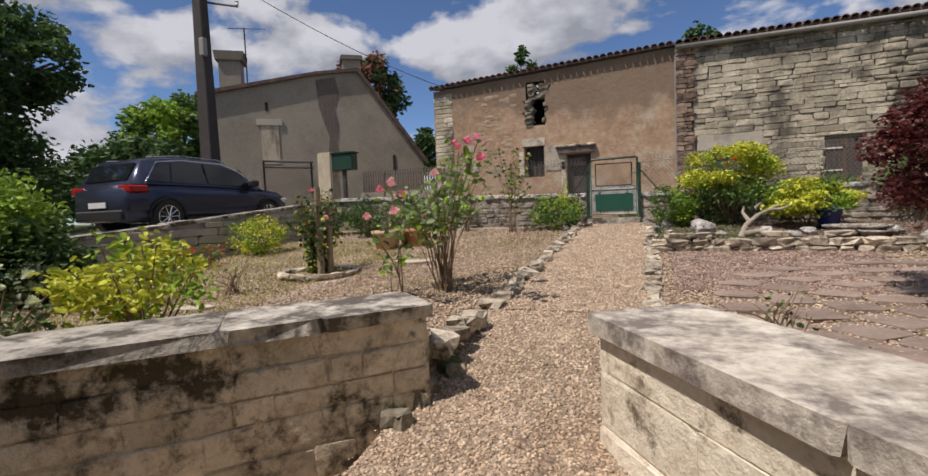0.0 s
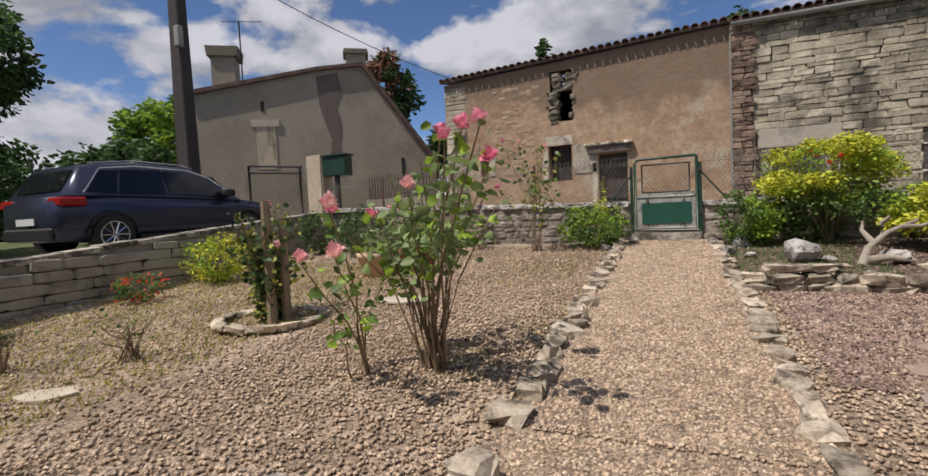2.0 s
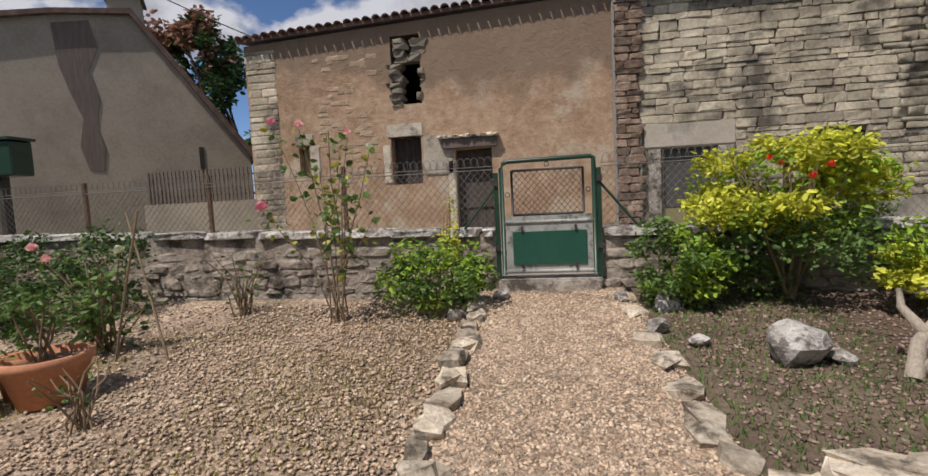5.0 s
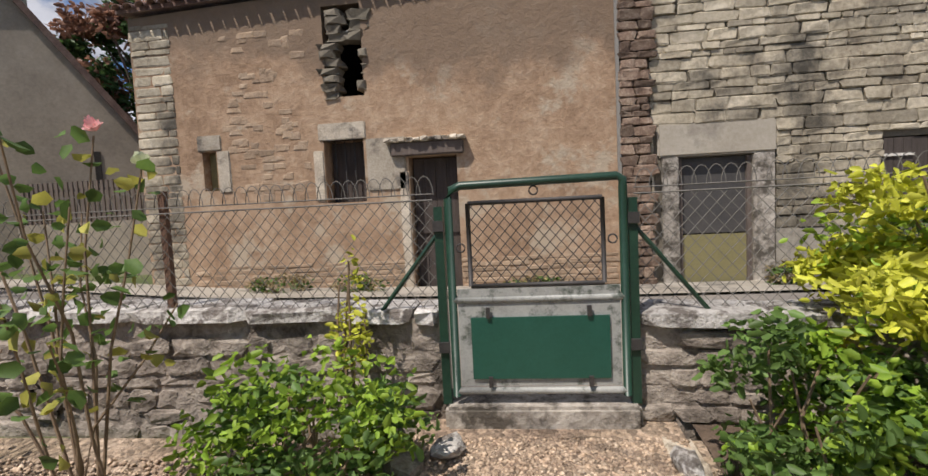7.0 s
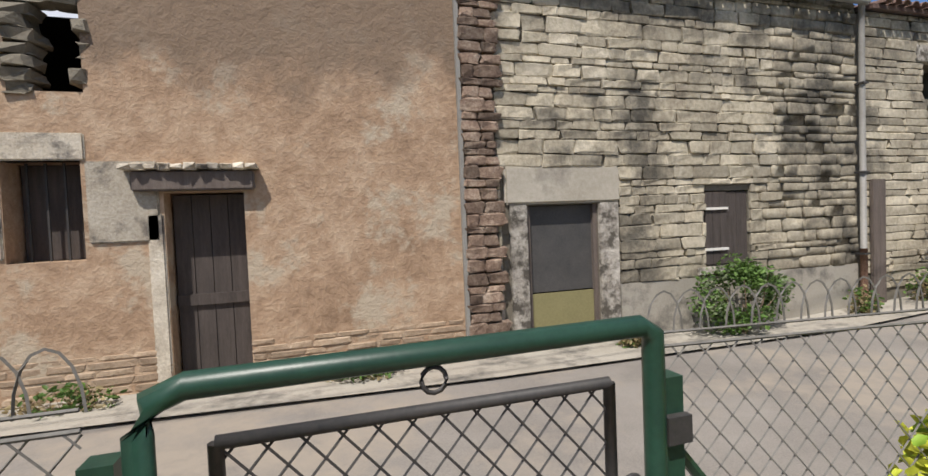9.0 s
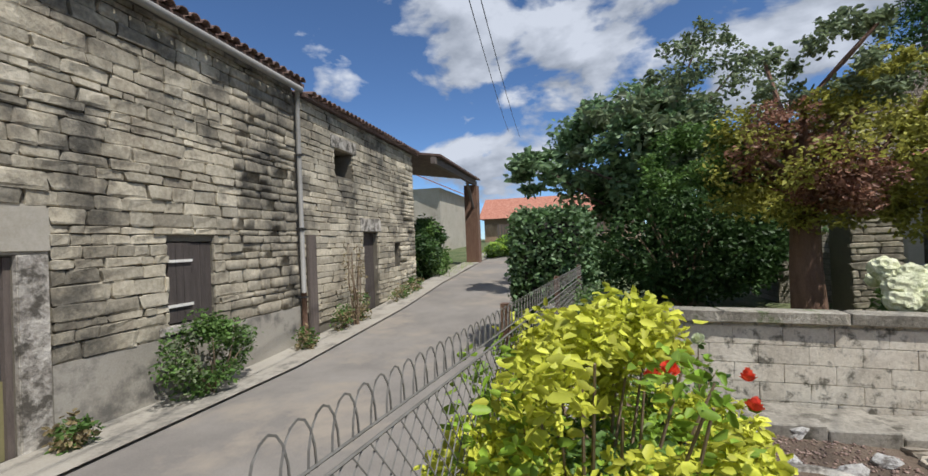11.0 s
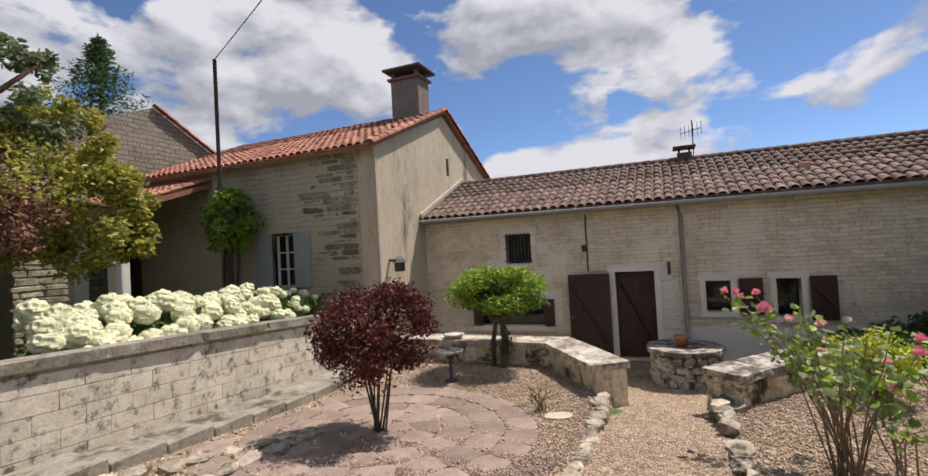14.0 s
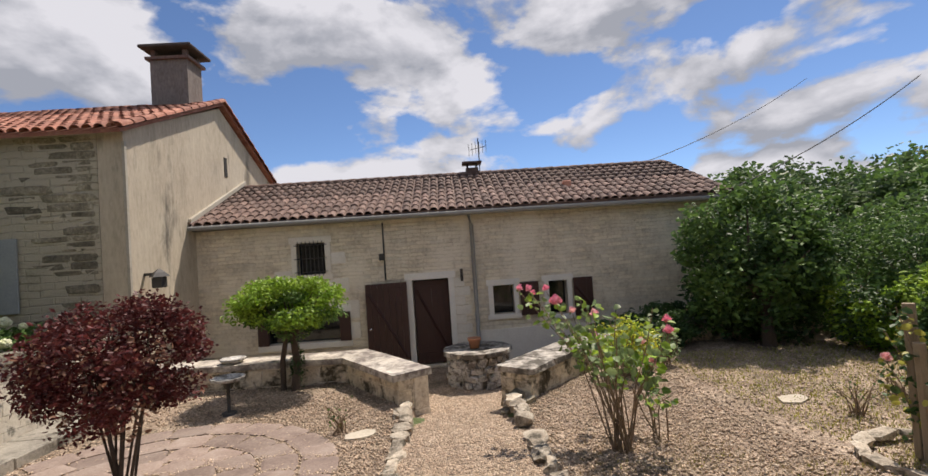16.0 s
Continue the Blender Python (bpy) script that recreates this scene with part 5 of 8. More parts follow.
for m in course_stones(rng, 6.14, 8.6, 1.1, 5.1, 0.165, [(7.95, 8.75, 1.9, 3.5)], 0.09, 0.18, 0.22, 0.6, 0.09):
    c = m.translation
    reach = 7.15 + 0.55 * math.sin(c.z * 1.7 + 0.6) + 0.3 * math.sin(c.z * 5.1)
    if c.x < reach + rng.uniform(-0.25, 0.25):
        rows.append(m)
pieces("stone", rows, stones(rng, M["lichen_stone"], 6, 0.14), tall)
porch = thing("porch", "tiled porch roof on white columns before the stone house", "porch")
gable_roof(porch, 10.6, 14.6, 3.9, 0.22, 2.6, 4.7, M["tile_red"], 0.12)
tiled_slope(porch, 10.6, 14.6, 2.6, 4.05, 0.3, 4.85, M["tile_red"], limit=200)
for x in (11.1, 12.6):
    c = part("column", worn_block(x - 0.16, x + 0.16, 2.15, 2.45, 0.9, 3.85), M["white_paint"], porch, "white square column")
part("beam", boxes((10.7, 14.5, 2.2, 2.4, 3.82, 3.98)), M["wood_old"], porch)
# the shade under the porch is put into this wall's colour
part("back_wall", boxes((13.5, 16.5, 0.0, 0.4, 0.6, 4.2)), M["painted_shade"], porch, "back wall with the porch shade painted near black")
h4 = thing("rear_house", "old stone house end with a red tile verge behind", "house")
bm = bmesh.new()
prof = [(-8.0, 0.5), (4.5, 0.5), (4.5, 5.4), (-0.6, 7.55), (-4.5, 5.4), (-8, 5.2)]
a = [bm.verts.new((13.9, v, z)) for v, z in prof]
b = [bm.verts.new((19.5, v, z)) for v, z in prof]
bm.faces.new(a)
bm.faces.new(b[::-1])
for k in range(6):
    bm.faces.new((a[k], b[k], b[(k + 1) % 6], a[(k + 1) % 6]))
bmesh.ops.recalc_face_normals(bm, faces=bm.faces[:])
part("wall", bm, M["rubble_grey"], h4, "grey rubble wall")
run = Vector((0, -3.9, -2.15))
for k in range(11):
    ob = new("verge_tile", tm)
    ob.parent = h4
    ob.matrix_basis = Matrix.Translation(Vector((13.85, -4.5, 5.45)) - run * (k / 11)) @ pose(0, 0, 0, math.degrees(math.atan2(2.15, 3.9)))
ss = thing("service_pole", "thin rusty steel mast carrying a cable by the house", "pole")
bars("mast", [((9.7, 0.75, 1.0), (9.7, 0.75, 7.7))], 0.045, M["wood_dark"], ss)
part("bracket", boxes((9.6, 9.8, 0.2, 0.8, 4.5, 4.56)), M["iron"], ss)


for ob in list(scene.objects):
    if ob.parent is None and ob.name.split(".")[0] in ("annex_house", "brown_door", "inner_door", "brown_shutter", "chimney_vent", "roof_hatch"):
        ob.matrix_basis = Matrix.Translation(ANNEX_SHIFT) @ ob.matrix_basis
    if ob.parent is None and ob.name.split(".")[0] in ("tall_house", "wall_lantern", "porch", "rear_house", "service_pole"):
        ob.matrix_basis = Matrix.Translation(TALL_SHIFT) @ ob.matrix_basis
ant.matrix_basis = Matrix.Translation(ANNEX_SHIFT)

sp_ = thing("stone_pillar", "short end of a rubble stone wall in the neighbour yard", "wall")
part("core", boxes((10.3, 11.1, 4.1, 5.0, 0.8, 3.5)), M["barn_mortar"], sp_)
pieces("stone", course_stones(rng, 4.1, 5.0, 0.9, 3.45, 10.32, [], 0.09, 0.18, 0.25, 0.6, 0.09, axis="y"), stones(rng, M["barn_stone"], 6), sp_)

# ---- garden walls in detail ----
def along(pts, f):
    """A place and heading at a share f of a line's length."""
    segs = [(Vector(a), Vector(b)) for a, b in zip(pts, pts[1:])]
    total = sum((b - a).length for a, b in segs)
    d = f * total
    for a, b in segs:
        if d <= (b - a).length or b == segs[-1][1]:
            p = a + (b - a).normalized() * d
            return p, (b - a).normalized()
        d -= (b - a).length


def face_stones(rng, pts, z0, z1, out, hmin, hmax, lmin, lmax, depth=0.1):
    """Stones on both faces and the first end of a wall line; out: +1 if the body lies to the left of the line."""
    rows = []
    for off, sgn in ((0.0, -1), (0.5, 1)):
        for a, b in zip(pts, pts[1:]):
            a, b = Vector(a), Vector(b)
            dv = (b - a).normalized()
            nv = Vector((-dv.y, dv.x)) * out
            z = z0
            while z < z1 - 0.03:
                h = min(rng.uniform(hmin, hmax), z1 - z)
                d = 0.0
                while d < (b - a).length:
                    ln = min(rng.uniform(lmin, lmax), (b - a).length - d + 0.05)
                    p = a + dv * (d + ln / 2) + nv * (off - sgn * (0.038 + rng.uniform(-0.008, 0.008)))
                    rows.append(trs(p.x, p.y, z + h / 2, ln - 0.012, depth, h - 0.01, math.atan2(dv.y, dv.x) + rng.uniform(-0.02, 0.02)))
                    d += ln
                z += h
    a, b = Vector(pts[0]), Vector(pts[1])
    dv = (b - a).normalized()
    nv = Vector((-dv.y, dv.x)) * out
    z = z0
    while z < z1 - 0.03:
        h = min(rng.uniform(hmin, hmax), z1 - z)
        for k in range(2):
            p = a + nv * (0.13 + 0.25 * k) + dv * rng.uniform(0.03, 0.042)
            rows.append(trs(p.x, p.y, z + h / 2, depth, 0.24, h - 0.01, math.atan2(dv.y, dv.x)))
        z += h
    return rows


def cap_stones(rng, pts, z, out, lmin, lmax, wide, thick, over=0.05):
    rows = []
    for a, b in zip(pts, pts[1:]):
        a, b = Vector(a), Vector(b)
        dv = (b - a).normalized()
        nv = Vector((-dv.y, dv.x)) * out
        d = -over
        while d < (b - a).length + over:
            ln = min(rng.uniform(lmin, lmax), (b - a).length + 2 * over - d)
            if ln < 0.08:
                break
            p = a + dv * (d + ln / 2) + nv * (0.25 + rng.uniform(-0.015, 0.015))
            rows.append(trs(p.x, p.y, z + rng.uniform(-0.008, 0.008), ln - 0.006, wide, thick, math.atan2(dv.y, dv.x) + rng.uniform(-0.012, 0.012)))
            d += ln
    return rows


wl = stones(rng, M["wall_lime"], 8, 0.10, 0.07)
cp = stones(rng, M["capstone"], 6, 0.07, 0.05)
M["coping_old"] = material("coping_old", [(0.30, 0.255, 0.20), (0.56, 0.51, 0.43), (0.78, 0.73, 0.63)], 3.0, 14, 0.92, 0.8, 0.015, vary=0.08, stain=(0.19, 0.16, 0.14), stain_scale=2.6, stain_at=(0.44, 0.57))
wp = stones(rng, M["wall_plaster"], 6, 0.07, 0.05)
pieces("stone", face_stones(rng, W_WALL, 0.0, 0.86, -1, 0.13, 0.24, 0.2, 0.55), wl, west_wall, 300, key=lambda m: -m.translation.y)
east_rows = face_stones(rng, E_WALL, 0.0, 0.86, 1, 0.2, 0.4, 0.5, 1.0)
garden_side = lambda m: (m.translation.x + 0.24) * 0.82 + (m.translation.y - 2.45) * 0.57 > 0.3 and m.translation.y > 0.9
pieces("stone", [m for m in east_rows if not garden_side(m)], wp, east_wall)
pieces("stone", [m for m in east_rows if garden_side(m)], wl, east_wall)
pieces("capstone", cap_stones(rng, W_WALL, 0.885, -1, 0.5, 1.2, 0.60, 0.09), cp, west_wall)
pieces("capstone", cap_stones(rng, E_WALL, 0.885, 1, 1.0, 1.7, 0.64, 0.10), stones(rng, M["coping_old"], 5, 0.02, 0.015), east_wall)

# block wall
M["block_cap"] = material("block_cap", [(0.12, 0.11, 0.085), (0.27, 0.245, 0.195), (0.46, 0.43, 0.36)], 4, 25, 0.95, 0.9, 0.02, vary=0.15, stain=(0.10, 0.13, 0.05), stain_scale=2.5, stain_at=(0.56, 0.66))


def block_top(v):
    return 1.95 - 0.028 * (10.8 - v) - 0.0018 * (10.8 - v) ** 2


bk = stones(rng, M["block"], 5, 0.015, 0.035)
rows = []
for j in range(6):
    v = 10.7 - (0.25 if j % 2 else 0)
    while v > 1.4:
        top = block_top(v - 0.25)
        z = top - 0.22 - j * 0.205
        if z > garden_z(v) - 0.15:
            rows.append(trs(5.134, v - 0.25, z, 0.036, 0.494, 0.199, rng.uniform(-0.004, 0.004), math.atan2(block_top(v) - block_top(v - 0.5), 0.5)))
        v -= 0.5
pieces("block", rows, bk, block_wall)
rows = []
v = 10.75
while v > 1.3:
    ln = rng.uniform(0.8, 1.3)
    top = block_top(v - ln / 2)
    rows.append(trs(5.2, v - ln / 2, top - 0.01, 0.30, ln - 0.004, 0.13, 0, math.atan2(block_top(v) - block_top(v - ln), ln)))
    v -= ln
pieces("coping", rows, stones(rng, M["block_cap"], 5, 0.07, 0.06), block_wall)

rough_cap = stones(rng, M["rock"], 7, 0.12, 0.12)
rows = []
for a0, a1, w in ((-8.1, -1.3, front_wall), (-0.16, 5.1, front_wall2)):
    u, rows = a0, []
    while u < a1 - 0.1:
        ln = min(rng.uniform(0.4, 0.9), a1 - u)
        zt = lerp_table(u, [-8.1, -5, -1.28], [1.86, 1.78, 1.68]) if a0 < -1 else 1.65
        rows.append(trs(u + ln / 2, 10.93, zt + 0.01, ln - 0.01, 0.36, 0.09))
        u += ln
    pieces("coping", rows, rough_cap, w)
    rows = course_stones(rng, a0, a1 - 0.02, 0.8, 1.6, 10.815, [], 0.07, 0.14, 0.08, 0.24, 0.05, proud=0.03)
    pieces("stone", rows, stones(rng, M["rough_wall"], 8, 0.3, 0.2), w, 280)
v, rows = 0.6, []
while v < 10.6:
    ln = rng.uniform(0.4, 1.0)
    zt = lerp_table(v, [0.5, 4.4, 10.8], [0.95, 1.27, 1.84])
    ux = lerp_table(v, [0.5, 4.4, 10.8], [-8.9, -8.2, -8.1]) - 0.14
    rows.append(trs(ux, v + ln / 2, zt + 0.02, 0.36, ln - 0.01, 0.08, 0, 0.09))
    v += ln
pieces("coping", rows, cp, left_wall)
rows = course_stones(rng, 4.4, 10.8, 0.6, 1.72, -8.09, [], 0.12, 0.2, 0.25, 0.5, 0.05, top=lambda v: lerp_table(v, [4.4, 10.8], [1.24, 1.8]), axis="y")
pieces("stone", rows, stones(rng, M["concrete"], 6, 0.12), left_wall, 200)

# well
well = thing("well", "round rubble stone well with flat stone rim", "well")
WX, WY = -1.12, 0.05
bm = bmesh.new()
lathe(bm, [(0.52, 0.0), (0.52, 0.6)], 24, (WX, WY, 0))
part("core", bm, M["barn_mortar"], well)
rows = []
for j in range(4):
    n = 17
    for k in range(n):
        a = 2 * math.pi * (k + 0.5 * (j % 2)) / n
        a += rng.uniform(-0.06, 0.06)
        rows.append(trs(WX + 0.55 * math.cos(a), WY + 0.55 * math.sin(a), 0.08 + j * 0.14 + rng.uniform(-0.02, 0.02), 0.13, rng.uniform(0.15, 0.25), rng.uniform(0.11, 0.18), a, rng.uniform(-0.15, 0.15)))
pieces("stone", rows, stones(rng, M["rock"], 6, 0.3, 0.2), well)
rows = [trs(WX + 0.5 * math.cos(a), WY + 0.5 * math.sin(a), 0.65, 0.32, 0.42, 0.09, a) for a in [2 * math.pi * k / 9 for k in range(9)]]
pieces("rim_stone", rows, cp, well)
bm = bmesh.new()
lathe(bm, [(0.5, 0.60), (0.5, 0.67)], 24, (WX, WY, 0))
part("lid", bm, M["capstone"], well)


def flowerpot(name, label, at, r, h, mat, sides=22):
    p = thing(name, label, "pot", at=at)
    bm = bmesh.new()
    lathe(bm, [(r * 0.68, 0), (r * 0.93, h * 0.78), (r, h * 0.80), (r * 1.03, h), (r * 0.9, h), (r * 0.86, h * 0.82)], sides)
    part("body", bm, mat, p, smooth=True)
    bm = bmesh.new()
    lathe(bm, [(r * 0.86, h * 0.80), (r * 0.84, h * 0.84)], sides)
    part("soil", bm, M["earth"], p)
    return p


flowerpot("clay_pot", "small red clay pot on the rim of the well", (WX + 0.05, WY, 0.69), 0.13, 0.2, M["terracotta"])
flowerpot("clay_pot", "large pale terracotta pot on the gravel", (-4.72, 7.95, garden_z(7.9)), 0.27, 0.36, M["terracotta_pale"])
flowerpot("clay_pot", "red terracotta pot on the gravel", (-4.22, 8.35, garden_z(8.4)), 0.27, 0.33, M["terracotta"])
flowerpot("clay_pot", "small dark terracotta pot between two larger ones", (-4.5, 8.4, garden_z(8.4)), 0.16, 0.3, M["terracotta"])
flowerpot("glazed_pot", "round blue glazed pot in the flower bed", (2.78, 9.6, garden_z(9.6)), 0.19, 0.38, M["blue_glaze"])
flowerpot("stone_bowl", "wide shallow grey stone bowl in the bed", (2.9, 8.8, garden_z(8.8)), 0.42, 0.17, M["capstone"])
flowerpot("stone_bowl", "small round stone bowl on the earth", (3.0, 8.3, garden_z(8.3)), 0.24, 0.16, M["capstone"])

# ---- stones of the garden ----
edge = stones(rng, M["edge_stone"], 10, 0.34, 0.2)


def loose_stone(k, at, size, turn, label="rough limestone edging stone along the gravel path", group="path edging stones", meshes=edge, name="edging_stone"):
    ob = tagged(new(name, meshes[k % len(meshes)]), label, "stone", group)
    ob.matrix_basis = trs(*at, *size, turn, rng.uniform(-0.08, 0.08), rng.uniform(-0.08, 0.08))
    return ob


k = 0
v = 2.9
while v < 10.6:
    ln = rng.uniform(0.13, 0.34)
    u = lerp_table(v, [2.9, 4, 4.6, 7, 8.6, 10.3], [-1.42, -1.46, -1.44, -1.44, -1.45, -1.45]) + rng.uniform(-0.04, 0.04)
    if rng.uniform() > 0.08:
        loose_stone(k, (u, v + ln / 2, land(-1.6, max(v, 4.3)) + 0.02), (rng.uniform(0.12, 0.24), ln * 0.95, rng.uniform(0.12, 0.19)), rng.uniform(-0.25, 0.25))
    v += ln + rng.uniform(0.0, 0.05)
    k += 1
v = 2.9
while v < 10.4:
    ln = rng.uniform(0.16, 0.42)
    u = lerp_table(v, [2.9, 4.5, 7, 8.8, 10.3], [0.04, 0.04, 0.02, 0.02, -0.06]) + rng.uniform(-0.03, 0.03)
    if rng.uniform() > 0.06:
        loose_stone(k, (u, v + ln / 2, land(0.2, max(v, 4.3)) + 0.0), (rng.uniform(0.14, 0.22), ln * 0.96, rng.uniform(0.11, 0.15)), rng.uniform(-0.15, 0.15))
    v += ln + rng.uniform(0.0, 0.04)
    k += 1
bed = thing("bed_edging_wall", "low dry stone edging round the flower bed", "wall")
rows = []
for j in range(2):
    u = 0.02
    while u < 4.0:
        ln = rng.uniform(0.18, 0.36)
        rows.append(trs(u + ln / 2, 7.48 + rng.uniform(-0.02, 0.03), garden_z(7.5) + 0.02 + j * 0.11, ln - 0.01, rng.uniform(0.16, 0.22), 0.11, rng.uniform(-0.06, 0.06)))
        u += ln
for u in (0.35, 0.6, 0.72, 1.6, 2.3):
    rows.append(trs(u, 7.5, garden_z(7.5) + 0.235, 0.3, 0.18, 0.07, rng.uniform(-0.3, 0.3)))
pieces("stone", rows, edge, bed)
def rock_mesh():
    """A unit boulder with facets and hollows."""
    bm = bmesh.new()
    bmesh.ops.create_icosphere(bm, subdivisions=2, radius=0.55)
    dirs = [Vector(rng.normal(size=3)).normalized() for _ in range(7)]
    for v in bm.verts:
        v.co *= 1 + rng.uniform(-0.24, 0.24)
        for d in dirs:
            cut = v.co.dot(d) - 0.27
            if cut > 0:
                v.co -= d * cut * 0.85
    me = bpy.data.meshes.new("rock")
    bm.to_mesh(me)
    bm.free()
    me.materials.append(M["rock"])
    return me


rock_m = [rock_mesh() for _ in range(7)]
dark_rock = stones(rng, M["lichen_stone"], 5, 0.34, 0.2)
RK = [(0.82, 9.05, 0.42, 0.35, 0.42), (1.12, 9.0, 0.3, 0.16, 0.12), (1.75, 8.9, 0.45, 0.25, 0.2), (2.1, 8.7, 0.3, 0.2, 0.14), (2.35, 9.0, 0.34, 0.24, 0.18), (0.3, 10.1, 0.3, 0.25, 0.22),
      (0.12, 9.6, 0.24, 0.2, 0.14), (0.35, 9.3, 0.2, 0.16, 0.12), (3.4, 8.9, 0.4, 0.22, 0.18), (3.6, 8.3, 0.3, 0.22, 0.13), (3.9, 7.95, 0.26, 0.2, 0.12), (3.3, 7.8, 0.2, 0.2, 0.1),
      (4.1, 8.9, 0.4, 0.24, 0.16), (4.45, 8.4, 0.36, 0.26, 0.13), (4.3, 9.5, 0.4, 0.26, 0.16), (4.6, 7.9, 0.3, 0.2, 0.12), (1.3, 8.2, 0.16, 0.12, 0.08), (2.0, 8.1, 0.14, 0.12, 0.08), (2.6, 8.0, 0.18, 0.14, 0.09), (3.7, 8.7, 0.22, 0.16, 0.1), (-1.6, 9.9, 0.24, 0.16, 0.12), (-1.2, 10.45, 0.22, 0.2, 0.14), (-0.05, 10.35, 0.2, 0.18, 0.13)]
for k, (u, v, a, b, c) in enumerate(RK):
    loose_stone(k, (u, v, land(u, v) + c * 0.35), (a, b, c), rng.uniform(0, 3), "pale rough rock lying in the earth bed", "rocks of the bed", rock_m, "rock")
for (u0, v0, u1, v1, n) in ((4.25, 7.6, 3.2, 5.2, 9), (3.2, 5.2, 3.2, 7.3, 7)):
    for i in range(n):
        f = (i + 0.5) / n
        loose_stone(i, (u0 + (u1 - u0) * f + rng.uniform(-0.05, 0.05), v0 + (v1 - v0) * f, garden_z(v0 + (v1 - v0) * f) + 0.03), (0.2, 0.24, 0.08), rng.uniform(-0.5, 0.5), "pale stone edging the earth bed", "bed edging stones", edge, "edging_stone")
for u, v, a, b in ((-3.44, 6.74, 0.42, 0.26), (0.54, 3.78, 0.2, 0.14), (-4.75, 3.8, 0.21, 0.14)):
    bm = bmesh.new()
    ringv = [bm.verts.new((a * math.cos(t) * rng.uniform(0.8, 1.1), b * math.sin(t) * rng.uniform(0.8, 1.1), 0)) for t in [2 * math.pi * i / 11 for i in range(11)]]
    f = bm.faces.new(ringv)
    r = bmesh.ops.extrude_face_region(bm, geom=[f])
    bmesh.ops.translate(bm, vec=(0, 0, 0.02), verts=[q for q in r["geom"] if isinstance(q, bmesh.types.BMVert)])
    bmesh.ops.recalc_face_normals(bm, faces=bm.faces[:])
    ob = part("flat_stone", bm, M["terrace_pale"])
    tagged(ob, "flat pale stone slab lying on the gravel", "stone")
    ob.matrix_basis = pose(u, v, land(u, v) + 0.005, 0, 0, 25)
for i in range(13):
    a = 2 * math.pi * i / 13
    loose_stone(i, (-4.58 + 0.55 * math.cos(a), 5.75 + 0.5 * math.sin(a), garden_z(5.8) + 0.03), (0.26, 0.12, 0.07), a + 1.5, "flat stone in the ring round a rose", "rose ring stones", edge, "edging_stone")

for k, (u, v, a, b, c) in enumerate(((-1.42, 2.58, 0.22, 0.17, 0.18), (-1.5, 2.85, 0.2, 0.15, 0.15), (-1.40, 2.35, 0.17, 0.14, 0.12), (-1.62, 3.1, 0.16, 0.13, 0.11), (-1.3, 3.0, 0.14, 0.11, 0.09), (-1.36, 2.75, 0.13, 0.1, 0.1))):
    loose_stone(k, (u, v, land(u, v) + c * 0.3), (a, b, c), rng.uniform(0, 3), "dark rough rock at the foot of the retaining wall", "rocks by the path", dark_rock, "rock")

# paved ring of flagstones
pav = thing("flagstone_circle", "round terrace of worn reddish flagstones flush with the gravel", "paving")
pm = stones(rng, M["paving"], 6, 0.05)
rows = []
PC = (2.55, 4.95)
for rr, n in ((0.25, 5), (0.62, 9), (1.0, 14), (1.4, 19), (1.8, 24)):
    for i in range(n):
        a = 2 * math.pi * (i + 0.3 * rr) / n
        u, v = PC[0] + rr * math.cos(a), PC[1] + rr * math.sin(a)
        if u > 4.1:
            continue
        rows.append(trs(u, v, garden_z(v) - 0.003, 0.37, 2 * math.pi * rr / n - 0.005, 0.05, a))
pieces("flagstone", rows, pm, pav)

# birdbath
bb = thing("bird_bath", "shallow stone bird bath on a thin iron stem", "bird bath", at=(2.62, 2.5, 0.5))
bm = bmesh.new()
tube(bm, [(0, 0, 0), (0, 0, 0.46)], 0.025, sides=8)
part("stem", bm, M["iron"], bb, smooth=True)
bm = bmesh.new()
lathe(bm, [(0.06, 0.45), (0.22, 0.49), (0.24, 0.53), (0.21, 0.53), (0.14, 0.50)], 16)
part("basin", bm, M["rock"], bb, smooth=True)
bm = bmesh.new()
lathe(bm, [(0.12, 0), (0.1, 0.03)], 12)
part("foot", bm, M["iron"], bb)
dish = thing("stone_dish", "shallow stone dish on the low wall", "bowl", at=(3.2, 1.0, 0.93))
bm = bmesh.new()
lathe(bm, [(0.1, 0), (0.2, 0.05), (0.22, 0.09), (0.19, 0.09), (0.1, 0.04)], 14)
part("basin", bm, M["rock"], dish, smooth=True)

dw = thing("driftwood", "forked piece of bleached driftwood in the flower bed", "driftwood")
bm = bmesh.new()
z0 = land(1.4, 8.8)
tube(bm, [(1.36, 8.75, z0), (1.45, 8.85, z0 + 0.2), (1.65, 8.95, z0 + 0.36), (1.95, 9.0, z0 + 0.5)], 0.05, 0.02, 7)
tube(bm, [(1.6, 8.93, z0 + 0.32), (1.62, 9.0, z0 + 0.48), (1.7, 9.0, z0 + 0.55)], 0.04, 0.02, 6)
tube(bm, [(1.4, 8.8, z0 + 0.05), (1.6, 8.75, z0 + 0.1), (1.85, 8.8, z0 + 0.06)], 0.06, 0.03, 6)
tube(bm, [(1.5, 8.88, z0 + 0.26), (1.42, 8.96, z0 + 0.4), (1.45, 9.02, z0 + 0.5)], 0.035, 0.015, 6)
tube(bm, [(1.8, 8.97, z0 + 0.43), (1.95, 8.9, z0 + 0.44), (2.1, 8.92, z0 + 0.5)], 0.03, 0.012, 6)
part("limb", bm, M["driftwood"], dw, smooth=True)


